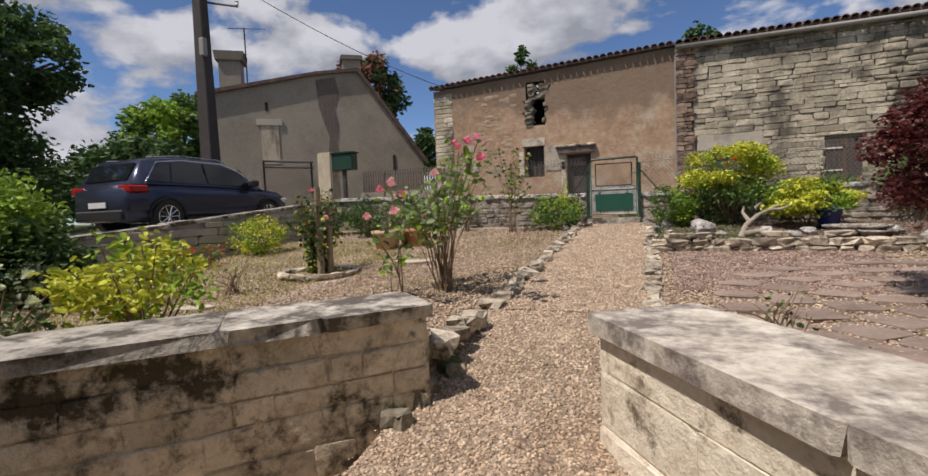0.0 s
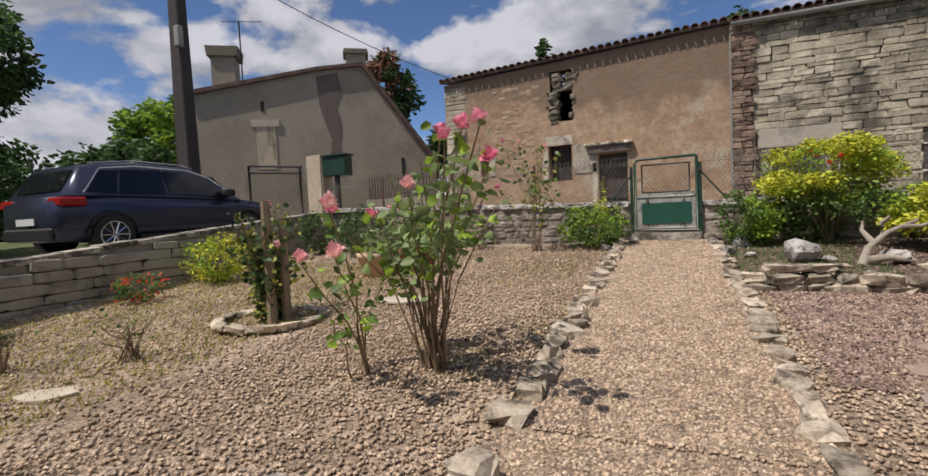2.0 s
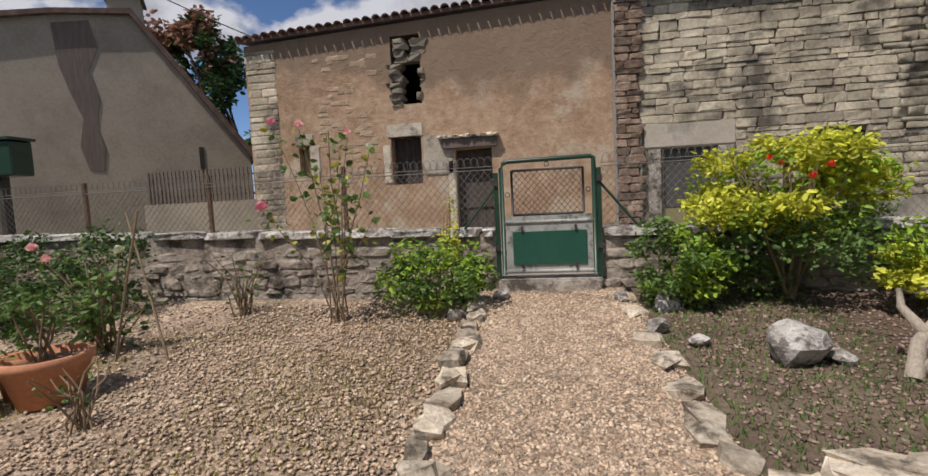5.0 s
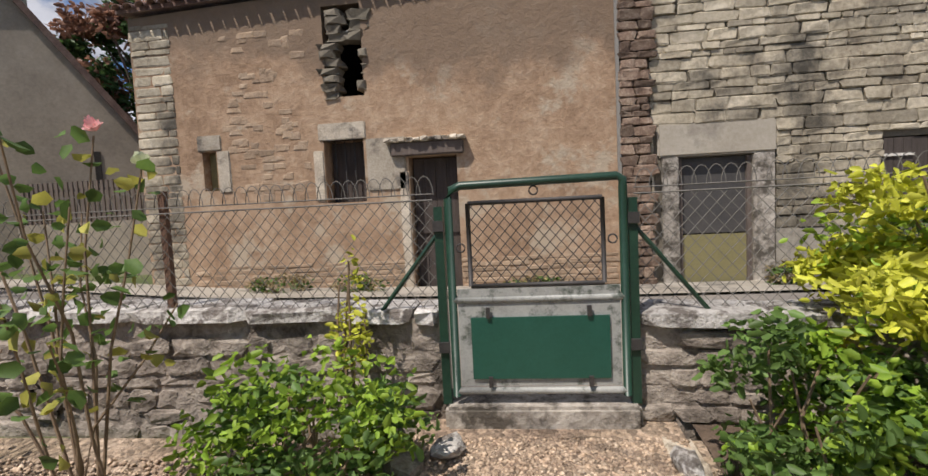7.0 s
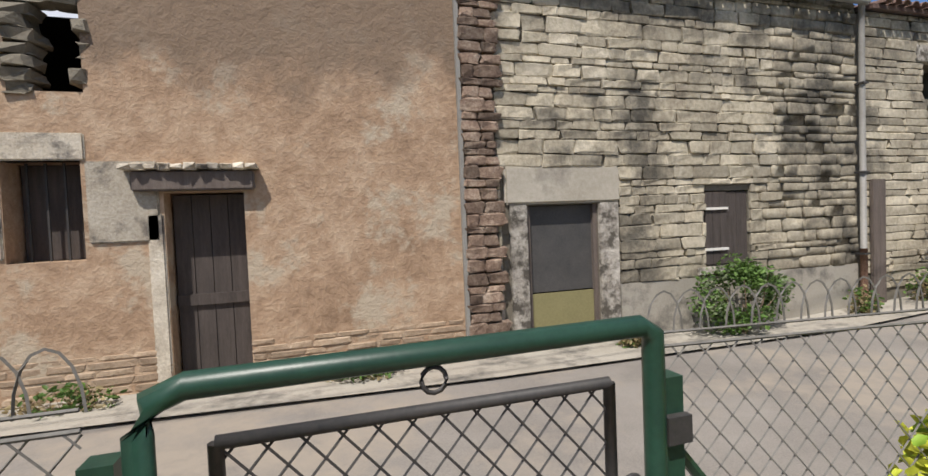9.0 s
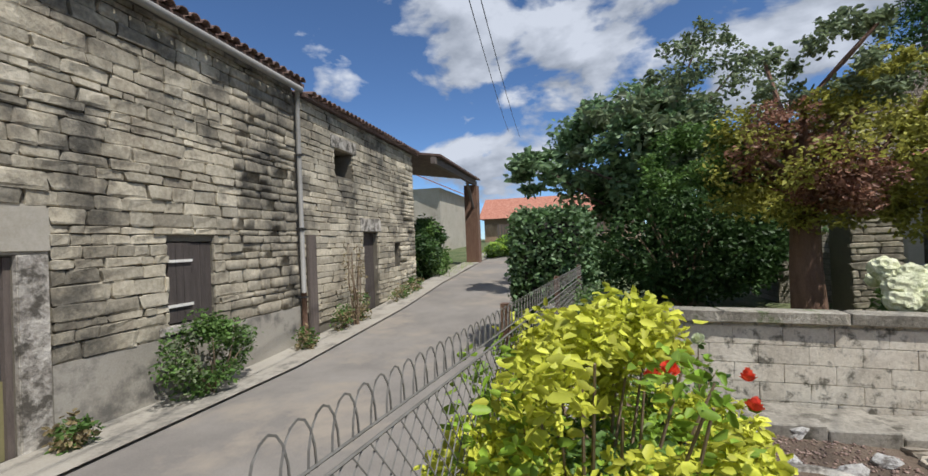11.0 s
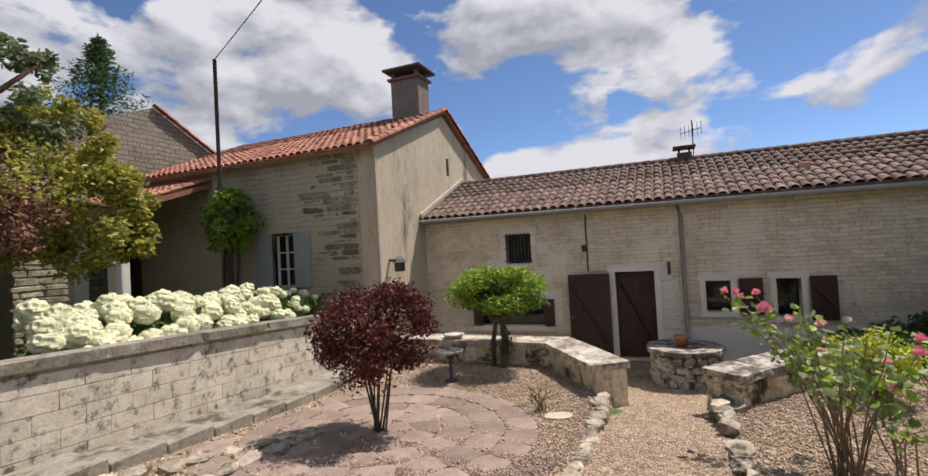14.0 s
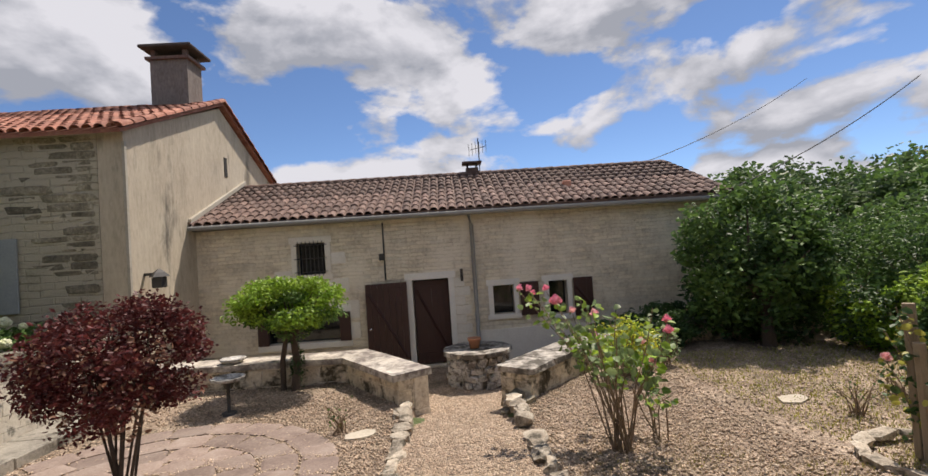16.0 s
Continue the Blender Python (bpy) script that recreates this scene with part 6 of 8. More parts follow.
def stake(at, h, r, lean=(0, 0), label="weathered wooden stake in the garden"):
    s = thing("wooden_stake", label, "stake", at=at)
    bm = bmesh.new()
    tube(bm, [(0, 0, -0.05), (lean[0] * 0.5, lean[1] * 0.5, h * 0.5), (lean[0], lean[1], h)], r, r * 0.85, 7)
    part("shaft", bm, M["wood_post"], s)
    return s


stake((-4.48, 5.66, 0.6), 1.3, 0.055)
stake((-4.42, 5.80, 0.6), 1.0, 0.05, (0.02, 0.0))

for at_, lean_ in (((-4.35, 9.0, 0.9), (0.45, -0.1)), ((-3.85, 9.0, 0.9), (-0.35, 0.1))):
    c_ = thing("garden_cane", "thin pale bamboo cane leaning in the rose bush", "cane", at=at_)
    bm = bmesh.new()
    tube(bm, [(0, 0, -0.05), (lean_[0] * 0.5, lean_[1] * 0.5, 0.62), (lean_[0], lean_[1], 1.22)], 0.011, 0.008, 6)
    part("shaft", bm, M["wood_post"], c_)

# ---- car ----


def build_car():
    car = thing("parked_car", "dark grey estate car parked on the lane beyond the low wall", "car", at=(-10.15, 8.38, 1.25), turn=90)
    xs = [-2.2, -2.12, -1.6, -0.9, 0.0, 0.8, 1.15, 1.8, 2.12, 2.22]
    low = [0.35, 0.28, 0.24, 0.22, 0.22, 0.22, 0.22, 0.25, 0.3, 0.42]
    belt = [0.85, 0.98, 1.02, 1.02, 1.0, 0.98, 0.97, 0.90, 0.78, 0.6]
    half = [0.72, 0.84, 0.90, 0.91, 0.91, 0.91, 0.90, 0.87, 0.8, 0.62]
    bm = bmesh.new()
    rings = []
    for x, lo, be, w in zip(xs, low, belt, half):
        sec = [(-w * 0.93, lo), (-w, lo + (be - lo) * 0.35), (-w * 0.99, lo + (be - lo) * 0.7), (-w * 0.93, be), (0, be + 0.035), (w * 0.93, be), (w * 0.99, lo + (be - lo) * 0.7), (w, lo + (be - lo) * 0.35), (w * 0.93, lo)]
        rings.append([bm.verts.new((x, y, z)) for y, z in sec])
    for q, w in zip(rings, rings[1:]):
        for k in range(9):
            bm.faces.new((q[k], q[(k + 1) % 9], w[(k + 1) % 9], w[k]))
    bm.faces.new(rings[0])
    bm.faces.new(rings[-1][::-1])
    bmesh.ops.recalc_face_normals(bm, faces=bm.faces[:])
    part("body", bm, M["car_paint"], car, smooth=True)
    bm = bmesh.new()
    cab = [(-2.05, 1.0, 1.02, 0.80), (-1.75, 1.0, 1.52, 0.70), (-0.9, 1.0, 1.62, 0.69), (0.1, 0.99, 1.60, 0.69), (0.55, 0.97, 1.48, 0.70), (1.25, 0.95, 0.97, 0.80)]
    rings = []
    for x, z0, z1, w in cab:
        rings.append([bm.verts.new(p) for p in ((x, -0.86, z0), (x, -w, z1 - 0.05), (x, -w + 0.1, z1), (x, w - 0.1, z1), (x, w, z1 - 0.05), (x, 0.86, z0))])
    for q, w in zip(rings, rings[1:]):
        for k in range(5):
            bm.faces.new((q[k], q[k + 1], w[k + 1], w[k]))
    bm.faces.new(rings[0])
    bmesh.ops.recalc_face_normals(bm, faces=bm.faces[:])
    part("cabin", bm, M["car_paint"], car, smooth=True)

    def side_glass(name, pts, s):
        bm = bmesh.new()
        vs = []
        for x, z in pts:
            y = 0.862 - (z - 1.0) / 0.55 * 0.165
            vs.append(bm.verts.new((x, s * (y + 0.012), z)))
        bm.faces.new(vs)
        r = bmesh.ops.extrude_face_region(bm, geom=bm.faces[:])
        bmesh.ops.translate(bm, vec=(0, -s * 0.03, 0), verts=[v for v in r["geom"] if isinstance(v, bmesh.types.BMVert)])
        bmesh.ops.recalc_face_normals(bm, faces=bm.faces[:])
        part(name, bm, M["car_glass"], car, "tinted side window")

    for s in (-1, 1):
        side_glass("quarter_window", [(-1.75, 1.08), (-1.3, 1.05), (-1.2, 1.44), (-1.5, 1.44)], s)
        side_glass("rear_window", [(-1.25, 1.05), (-0.42, 1.04), (-0.42, 1.50), (-1.15, 1.47)], s)
        side_glass("front_window", [(-0.36, 1.04), (0.95, 1.02), (0.42, 1.42), (-0.36, 1.50)], s)
        bm = bmesh.new()
        tube(bm, [(-1.82, s * 0.87, 1.05), (-1.5, s * 0.76, 1.47), (-0.9, s * 0.735, 1.545), (0.1, s * 0.735, 1.53), (0.55, s * 0.76, 1.40), (1.08, s * 0.875, 1.03)], 0.014, sides=5)
        part("window_trim", bm, M["chrome"], car, "bright window trim")
        bm = bmesh.new()
        tube(bm, [(-1.6, s * 0.62, 1.56), (-0.9, s * 0.64, 1.645), (0.1, s * 0.64, 1.63), (0.3, s * 0.64, 1.57)], 0.013, sides=5)
        part("roof_rail", bm, M["chrome"], car, "bright roof rail")
        part("mirror", boxes((0.72, 0.95, s * 0.88 if s > 0 else -1.08, 1.08 if s > 0 else -0.88, 1.02, 1.17), bevel=0.03), M["car_black"], car)
        part("tail_lamp", boxes((-2.16, -1.78, min(s * 0.5, s * 0.9), max(s * 0.5, s * 0.9), 0.83, 0.98), bevel=0.03), M["lamp_red"], car, "red tail lamp")
        part("headlamp", boxes((1.85, 2.16, min(s * 0.5, s * 0.82), max(s * 0.5, s * 0.82), 0.62, 0.76), bevel=0.03), M["plate"], car)
        part("sill_trim", boxes((-1.0, 1.05, min(s * 0.86, s * 0.925), max(s * 0.86, s * 0.925), 0.2, 0.33)), M["car_black"], car)
        for x in (-1.42, 1.36):
            w = part("wheel", worn_block(x - 0.05, x + 0.05, s * 0.80 - 0.05, s * 0.80 + 0.05, 0.28, 0.38, 0.01), M["car_black"], car)
            bm = bmesh.new()
            lathe(bm, [(0.2, -0.11), (0.33, -0.11), (0.345, -0.07), (0.345, 0.07), (0.33, 0.11), (0.2, 0.11)], 24)
            bmesh.ops.transform(bm, matrix=Matrix.Translation((x, s * 0.82, 0.345)) @ pose(0, 0, 0, 90), verts=bm.verts[:])
            part("tyre", bm, M["car_black"], w, smooth=False)
            bm = bmesh.new()
            for k in range(10):
                a = 2 * math.pi * k / 10
                tube(bm, [(x, s * 0.935, 0.345), (x + 0.22 * math.cos(a), s * 0.935, 0.345 + 0.22 * math.sin(a))], 0.014, sides=4)
            pts = [(x + 0.225 * math.cos(a), s * 0.932, 0.345 + 0.225 * math.sin(a)) for a in [2 * math.pi * k / 20 for k in range(21)]]
            tube(bm, pts, 0.014, sides=5)
            part("rim", bm, M["chrome"], w, "spoked bright rim")
            bm = bmesh.new()
            pts = [(x + 0.39 * math.cos(a), s * 0.905, 0.345 + 0.39 * math.sin(a)) for a in [math.pi * k / 12 for k in range(13)]]
            tube(bm, pts, 0.03, sides=5)
            part("arch", bm, M["car_black"], car)
    part("rear_glass", boxes((-2.06, -2.02, -0.62, 0.62, 0, 0.40)), M["car_glass"], car).matrix_basis = Matrix.Translation((0.02, 0, 1.08)) @ Matrix.Translation((-2.04, 0, 0)) @ pose(0, 0, 0, 0, 30) @ Matrix.Translation((2.04, 0, 0))
    part("windscreen", boxes((0, 0.03, -0.68, 0.68, 0, 0.72)), M["car_glass"], car).matrix_basis = Matrix.Translation((1.24, 0, 1.0)) @ pose(0, 0, 0, 0, -54)
    part("number_plate", boxes((-2.235, -2.215, -0.26, 0.26, 0.55, 0.66)), M["plate"], car, "pale number plate")
    part("bumper", boxes((-2.24, -2.0, -0.7, 0.7, 0.3, 0.5), bevel=0.03), M["car_black"], car)


build_car()

# ---- the house past the lane, pole, letter box ----
fh = thing("far_house", "grey rendered gable end house with two chimneys", "house")
FO, FD = Vector((-12.15, 16.3, 0)), Vector((0.81, 0.586, 0))
FN = Vector((-0.586, 0.81, 0))


def fpt(s, d, z):
    p = FO + FD * s + FN * d
    return (p.x, p.y, z)


def prism(pts, d0, d1):
    """A slab with the outline pts (s, z) in the plane of the gable."""
    bm = bmesh.new()
    a = [bm.verts.new(fpt(s, d0, z)) for s, z in pts]
    b = [bm.verts.new(fpt(s, d1, z)) for s, z in pts]
    bm.faces.new(a)
    bm.faces.new(b[::-1])
    for k in range(len(pts)):
        bm.faces.new((a[k], b[k], b[(k + 1) % len(pts)], a[(k + 1) % len(pts)]))
    bmesh.ops.recalc_face_normals(bm, faces=bm.faces[:])
    return bm


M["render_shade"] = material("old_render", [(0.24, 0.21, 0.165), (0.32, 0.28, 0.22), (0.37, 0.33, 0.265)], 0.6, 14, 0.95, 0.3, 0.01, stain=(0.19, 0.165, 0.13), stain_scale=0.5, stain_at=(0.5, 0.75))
G = FAR_GABLE = [(-4.5, 0.8), (-4.5, 6.25), (-0.3, 7.12), (1.3, 7.3), (3.9, 3.7), (3.9, 0.8)]
part("wall", prism(G, 0.0, 10.0), M["render_shade"], fh)
part("roof_edge", prism([(-4.75, 6.16), (-4.7, 6.32), (-0.3, 7.22), (1.35, 7.42), (4.1, 3.62), (3.95, 3.58), (1.3, 7.28), (-0.3, 7.1)], -0.15, 10.2), M["tile_brown"], fh, "thin dark tile verge")
part("chimney", prism([(-4.0, 6.2), (-4.0, 7.75), (-3.2, 7.75), (-3.2, 6.4)], 0.6, 1.4), M["render_shade"], fh)
part("chimney_crown", prism([(-4.1, 7.75), (-4.15, 8.1), (-3.05, 8.1), (-3.1, 7.75)], 0.5, 1.5), M["barn_mortar"], fh, "dark chimney crown")
part("chimney", prism([(0.75, 7.0), (0.75, 7.95), (1.5, 7.95), (1.5, 7.0)], 0.6, 1.3), M["render_shade"], fh)
part("chimney_crown", prism([(0.65, 7.95), (0.7, 8.12), (1.55, 8.12), (1.6, 7.95)], 0.5, 1.4), M["barn_mortar"], fh, "dark chimney crown")
part("bricked_window", prism([(-2.5, 3.6), (-2.5, 5.1), (-1.85, 5.1), (-1.85, 3.6)], -0.03, 0.02), M["render_grey"], fh, "blocked pale window opening")
part("window_lintel", prism([(-2.65, 5.1), (-2.65, 5.35), (-1.7, 5.35), (-1.7, 5.1)], -0.06, 0.02), M["render_white"], fh)
# slots as flat patches, their inner shade painted near black
part("vent_slot", prism([(-2.3, 5.65), (-2.3, 6.0), (-2.18, 6.0), (-2.18, 5.65)], -0.02, 0.02), M["painted_shade"], fh)
part("old_corner", prism([(0.12, 3.3), (-0.02, 3.9), (0.1, 4.6), (-0.1, 5.2), (-0.28, 5.9), (-0.35, 6.9), (0.42, 7.05), (0.55, 6.4), (0.32, 5.8), (0.48, 5.1), (0.36, 4.4), (0.5, 3.8), (0.42, 3.3)], -0.02, 0.02), M["wood_old"], fh, "strip of bare brown stone")
part("vent_slot", prism([(2.6, 3.2), (2.6, 3.9), (2.72, 3.9), (2.72, 3.2)], -0.02, 0.02), M["painted_shade"], fh)
rail = thing("paling_fence", "pale vertical paling fence on a low wall by the grey house", "fence")
part("base_wall", worn_block(-12.0, -7.3, 17.0, 17.2, 1.0, 2.35, 0.02), M["render_shade"], rail, "low rendered base wall")
for k in range(40):
    part("paling", boxes((-11.9 + k * 0.115, -11.84 + k * 0.115, 17.06, 17.09, 2.36, 3.2)), M["wood_old"], rail)
part("rail", boxes((-11.95, -7.3, 17.09, 17.12, 2.5, 2.55), (-11.95, -7.3, 17.09, 17.12, 3.0, 3.05)), M["wood_old"], rail)
fa = thing("television_aerial", "thin rusty television aerial beside the chimney", "aerial")
bars("mast", [(fpt(-3.0, 0.8, 6.3), fpt(-3.0, 0.8, 9.1))], 0.025, M["iron"], fa)
bars("boom", [(fpt(-3.6, 0.8, 9.05), fpt(-2.2, 0.8, 9.1))], 0.015, M["iron"], fa)

pole = thing("power_pole", "tapered grey concrete power pole with insulator arms", "pole")
bm = bmesh.new()
PX, PY = -11.86, 10.38
a = [bm.verts.new((PX + sx * 0.25, PY + sy * 0.19, 1.0)) for sx, sy in ((-1, -1), (1, -1), (1, 1), (-1, 1))]
b = [bm.verts.new((PX + sx * 0.12, PY + sy * 0.10, 12.0)) for sx, sy in ((-1, -1), (1, -1), (1, 1), (-1, 1))]
bm.faces.new(a[::-1])
bm.faces.new(b)
for k in range(4):
    bm.faces.new((a[k], a[(k + 1) % 4], b[(k + 1) % 4], b[k]))
bmesh.ops.bevel(bm, geom=[e for e in bm.edges if abs(e.verts[0].co.z - e.verts[1].co.z) > 5], offset=0.03, segments=1, affect="EDGES")
part("shaft", bm, M["pole_concrete"], pole)
for z in (7.7, 8.3, 9.0):
    bars("arm", [((PX, PY, z), (PX + 0.9, PY + 0.5, z - 0.12))], 0.03, M["iron"], pole)
    bm = bmesh.new()
    lathe(bm, [(0.03, 0), (0.06, 0.04), (0.03, 0.09), (0.06, 0.12), (0.03, 0.16)], 8, (PX + 0.88, PY + 0.49, z - 0.1))
    part("insulator", bm, M["plate"], pole)
part("cable_box", boxes((PX + 0.12, PX + 0.3, PY - 0.25, PY - 0.1, 6.1, 6.6), bevel=0.02), M["zinc"], pole)


def wire(a, b, sag, r=0.012):
    w = thing("overhead_wire", "thin black overhead wire across the sky", "cable")
    a, b = Vector(a), Vector(b)
    bm = bmesh.new()
    tube(bm, [a.lerp(b, t / 14) - Vector((0, 0, sag * 4 * (t / 14) * (1 - t / 14))) for t in range(15)], r, sides=4)
    part("strand", bm, M["iron"], w)


TOP = (PX + 0.88, PY + 0.49, 8.2)
wire(TOP, (-6.9, 15.8, 5.9), 0.2)
wire((PX + 0.88, PY + 0.49, 8.9), (30, 13.5, 9.5), 0.9)
wire((PX + 0.88, PY + 0.49, 9.3), (30, 14.2, 9.9), 0.9)
wire((8.97, 1.51, 7.7), (PX + 0.88, PY + 0.49, 9.6), 0.35, 0.012)
wire((-6.0, -4.6, 4.7), (-16, -9.5, 8.8), 0.3)
wire((-6.6, -2.2, 3.3), (-14, -3.0, 6.6), 0.3, 0.014)
lb_ = thing("letter_box", "green metal letter box on a white stone pillar", "letter box")
part("pillar", worn_block(-8.38, -7.93, 10.7, 11.1, 0.9, 3.17, 0.03), M["render_grey"], lb_, "pale stone gate pillar")
part("box", boxes((-7.92, -7.28, 10.72, 11.0, 2.66, 3.10), bevel=0.02), M["gate_green"], lb_)
part("lid", boxes((-7.94, -7.25, 10.68, 11.02, 3.105, 3.14)), M["gate_green"], lb_)
part("support", boxes((-7.65, -7.57, 10.8, 10.9, 1.8, 2.66)), M["iron"], lb_)
g2 = thing("lane_gate", "tubular iron gate beside the letter box pillar", "gate")
bars("frame_bar", [((-10.6, 11.1, 3.15), (-8.6, 10.8, 2.95)), ((-10.6, 11.1, 1.5), (-10.6, 11.1, 3.15)), ((-10.6, 11.1, 2.98), (-8.6, 10.8, 2.80)), ((-8.65, 10.8, 1.5), (-8.65, 10.8, 2.95))], 0.03, M["iron"], g2)
mesh_wires("wire_mesh", -10.6, -8.65, 1.6, 2.9, 10.95, 0.1, 0.003, M["iron"], g2)

# ---- plants ----
g = np.random.default_rng(11)


def tree(name, label, base, h, r, limbs, crowns, cat="tree", bark="bark", lean=(0, 0)):
    """A tapered trunk, limbs to the crown, and clumps of leaves: crowns are (centre, radii, count, size, material, clumps, tight)."""
    t = thing(name, label, cat)
    top = (base[0] + lean[0], base[1] + lean[1], base[2] + h)
    if r:
        bm = bmesh.new()
        mid = Vector(base).lerp(Vector(top), 0.5) + Vector((g.uniform(-0.06, 0.06), g.uniform(-0.06, 0.06), 0))
        tube(bm, [(base[0], base[1], base[2] - 0.1), (base[0], base[1], base[2] + 0.05), mid, top], r * 1.2, r * 0.75, 9)
        part("trunk", bm, M[bark], t, smooth=True)
        bm = bmesh.new()
        tips = []
        for k in range(limbs):
            c, rad = crowns[k % len(crowns)][:2]
            d = g.normal(size=3)
            d /= np.linalg.norm(d)
            d[2] = abs(d[2]) * 0.8
            tips.append(Vector(c) + Vector(d * np.asarray(rad) * 0.75))
        branching(bm, g, top, tips, r * 0.34)
        part("branchwork", bm, M[bark], t, kind="stuff")
    for k, (c, rad, n, size, mat, clumps, tight) in enumerate(crowns):
        part("crown", leaves("crown", cloud(g, n, c, rad, clumps, tight), size, M[mat], g), M[mat], t, kind="stuff")
    return t


def shrub(name, label, base, radii, zc, n, size, mats, stems=9, r=0.012, clumps=16, tight=0.34, cat="shrub", bark="twig", spread=0.7):
    """Stems from the ground and leaf clumps over them."""
    t = thing(name, label, cat)
    bm = bmesh.new()
    c = Vector((base[0], base[1], base[2] + zc))
    tips = []
    for k in range(stems):
        a = 2 * math.pi * k / stems + g.uniform(-0.3, 0.3)
        q = g.uniform(0.3, 1) * spread
        tips.append(c + Vector((math.cos(a) * radii[0] * q, math.sin(a) * radii[1] * q, g.uniform(-0.1, 0.7) * radii[2])))
    for tip in tips:
        s = Vector(base) + Vector((g.uniform(-0.06, 0.06), g.uniform(-0.06, 0.06), -0.02))
        mid = s.lerp(tip, 0.5) + Vector((0, 0, 0.08 * radii[2])) + Vector(g.normal(size=3) * 0.04)
        tube(bm, [s, mid, tip], r, r * 0.4, 5)
    part("stem", bm, M[bark], t, kind="stuff")
    for mat, share in mats:
        part("foliage", leaves("foliage", cloud(g, int(n * share), c, radii, clumps, tight), size, M[mat], g), M[mat], t, kind="stuff")
    return t


def blossom(parent, at, size, mat, name="blossom"):
    """A rose head: rings of cupped petals."""
    size *= 1.3
    bm = bmesh.new()
    for ring_, (m, rr, up) in enumerate(((3, 0.12, 0.75), (5, 0.26, 0.55), (6, 0.42, 0.3), (7, 0.55, 0.05))):
        for k in range(m):
            a = 2 * math.pi * (k + 0.5 * ring_) / m + g.uniform(-0.15, 0.15)
            c, s = math.cos(a), math.sin(a)
            w = 0.30 + 0.10 * ring_
            t = g.uniform(-0.06, 0.06)
            p0 = (c * rr * 0.3, s * rr * 0.3, -0.35)
            p1 = (c * rr - s * w * 0.6, s * rr + c * w * 0.6, up * 0.5)
            p2 = (c * rr * 1.25 - s * w * 0.35, s * rr * 1.25 + c * w * 0.35, up + t)
            p3 = (c * rr * 1.25 + s * w * 0.35, s * rr * 1.25 - c * w * 0.35, up - t)
            p4 = (c * rr + s * w * 0.6, s * rr - c * w * 0.6, up * 0.5)
            pc = (c * rr * 1.15, s * rr * 1.15, up * 0.55 - 0.05)
            vs = [bm.verts.new(Vector(p) * size) for p in (p0, p1, p2, p3, p4, pc)]
            for f in ((0, 1, 5), (1, 2, 5), (2, 3, 5), (3, 4, 5), (4, 0, 5)):
                bm.faces.new([vs[i] for i in f])
    bmesh.ops.transform(bm, matrix=pose(*at, g.uniform(-35, 35), g.uniform(-35, 35), g.uniform(0, 360)), verts=bm.verts[:])
    return part(name, bm, mat, parent)


def rose(label, base, h, spread, canes, leafn, heads, lsize=0.055, low=0.45, band=(0.45, 1.0), mats=("leaf_green", "leaf_dark"), bare="twig", hsize=0.05, name="rose_bush"):
    """Thin canes, leaves in their upper part, blossoms at given places."""
    t = thing(name, label, "rose bush")
    bm = bmesh.new()
    pts = []
    ends = [Vector(q[0]) - Vector((0, 0, 0.04)) for q in heads]
    for k in range(canes):
        a = g.uniform(0, 2 * math.pi)
        q = spread * math.sqrt(g.uniform(0.05, 1))
        ends.append(Vector(base) + Vector((math.cos(a) * q, math.sin(a) * q, h * g.uniform(low, 0.97))))
    for e in ends:
        s = Vector(base) + Vector((g.uniform(-0.09, 0.09), g.uniform(-0.09, 0.09), -0.02))
        m = s.lerp(e, 0.5) + Vector((-(e.x - s.x) * 0.15, -(e.y - s.y) * 0.15, 0.03)) + Vector(g.normal(size=3) * 0.025)
        path = [s, s.lerp(m, 0.5) + Vector(g.normal(size=3) * 0.012), m, m.lerp(e, 0.5) + Vector(g.normal(size=3) * 0.015), e]
        tube(bm, path, 0.009, 0.004, 5)
        for j in range(max(1, leafn // len(ends))):
            f = g.uniform(*band)
            p = s.lerp(m, f * 2) if f < 0.5 else m.lerp(e, f * 2 - 1)
            pts.append(np.array(p) + g.normal(size=3) * 0.05)
    part("cane", bm, M[bare], t, kind="stuff")
    pts = np.array(pts)
    cut = int(len(pts) * 0.7)
    g.shuffle(pts)
    for mat, p in ((mats[0], pts[:cut]), (mats[1], pts[cut:])):
        if len(p):
            part("foliage", leaves("foliage", p, lsize, M[mat], g, wide=0.75), M[mat], t, kind="stuff")
    for q in heads:
        at, mat = q[0], q[1]
        blossom(t, at, q[2] if len(q) > 2 else hsize, M[mat])
    return t


PK, PP, PR = "petal_pink", "petal_pale", "petal_red"
# tall rose beside the path
rose("tall rose bush with pink blossoms and bare brown canes", (-2.2, 4.95, 0.56), 1.5, 0.62, 20, 440,
     [((-1.72, 4.22, 2.12), PK, 0.05), ((-1.55, 4.11, 2.12), PK, 0.055), ((-1.44, 4.08, 2.13), PK, 0.052), ((-1.60, 4.02, 2.06), PK, 0.045), ((-1.98, 4.3, 1.86), PP, 0.055),
      ((-2.85, 4.7, 1.75), PK, 0.06), ((-1.68, 4.84, 2.04), PK, 0.075), ((-2.72, 5.0, 1.7), PK, 0.06), ((-2.5, 5.1, 1.42), PP, 0.06)], lsize=0.09, low=0.62, band=(0.66, 1.0), hsize=0.06, mats=("leaf_rose", "leaf_lime"))
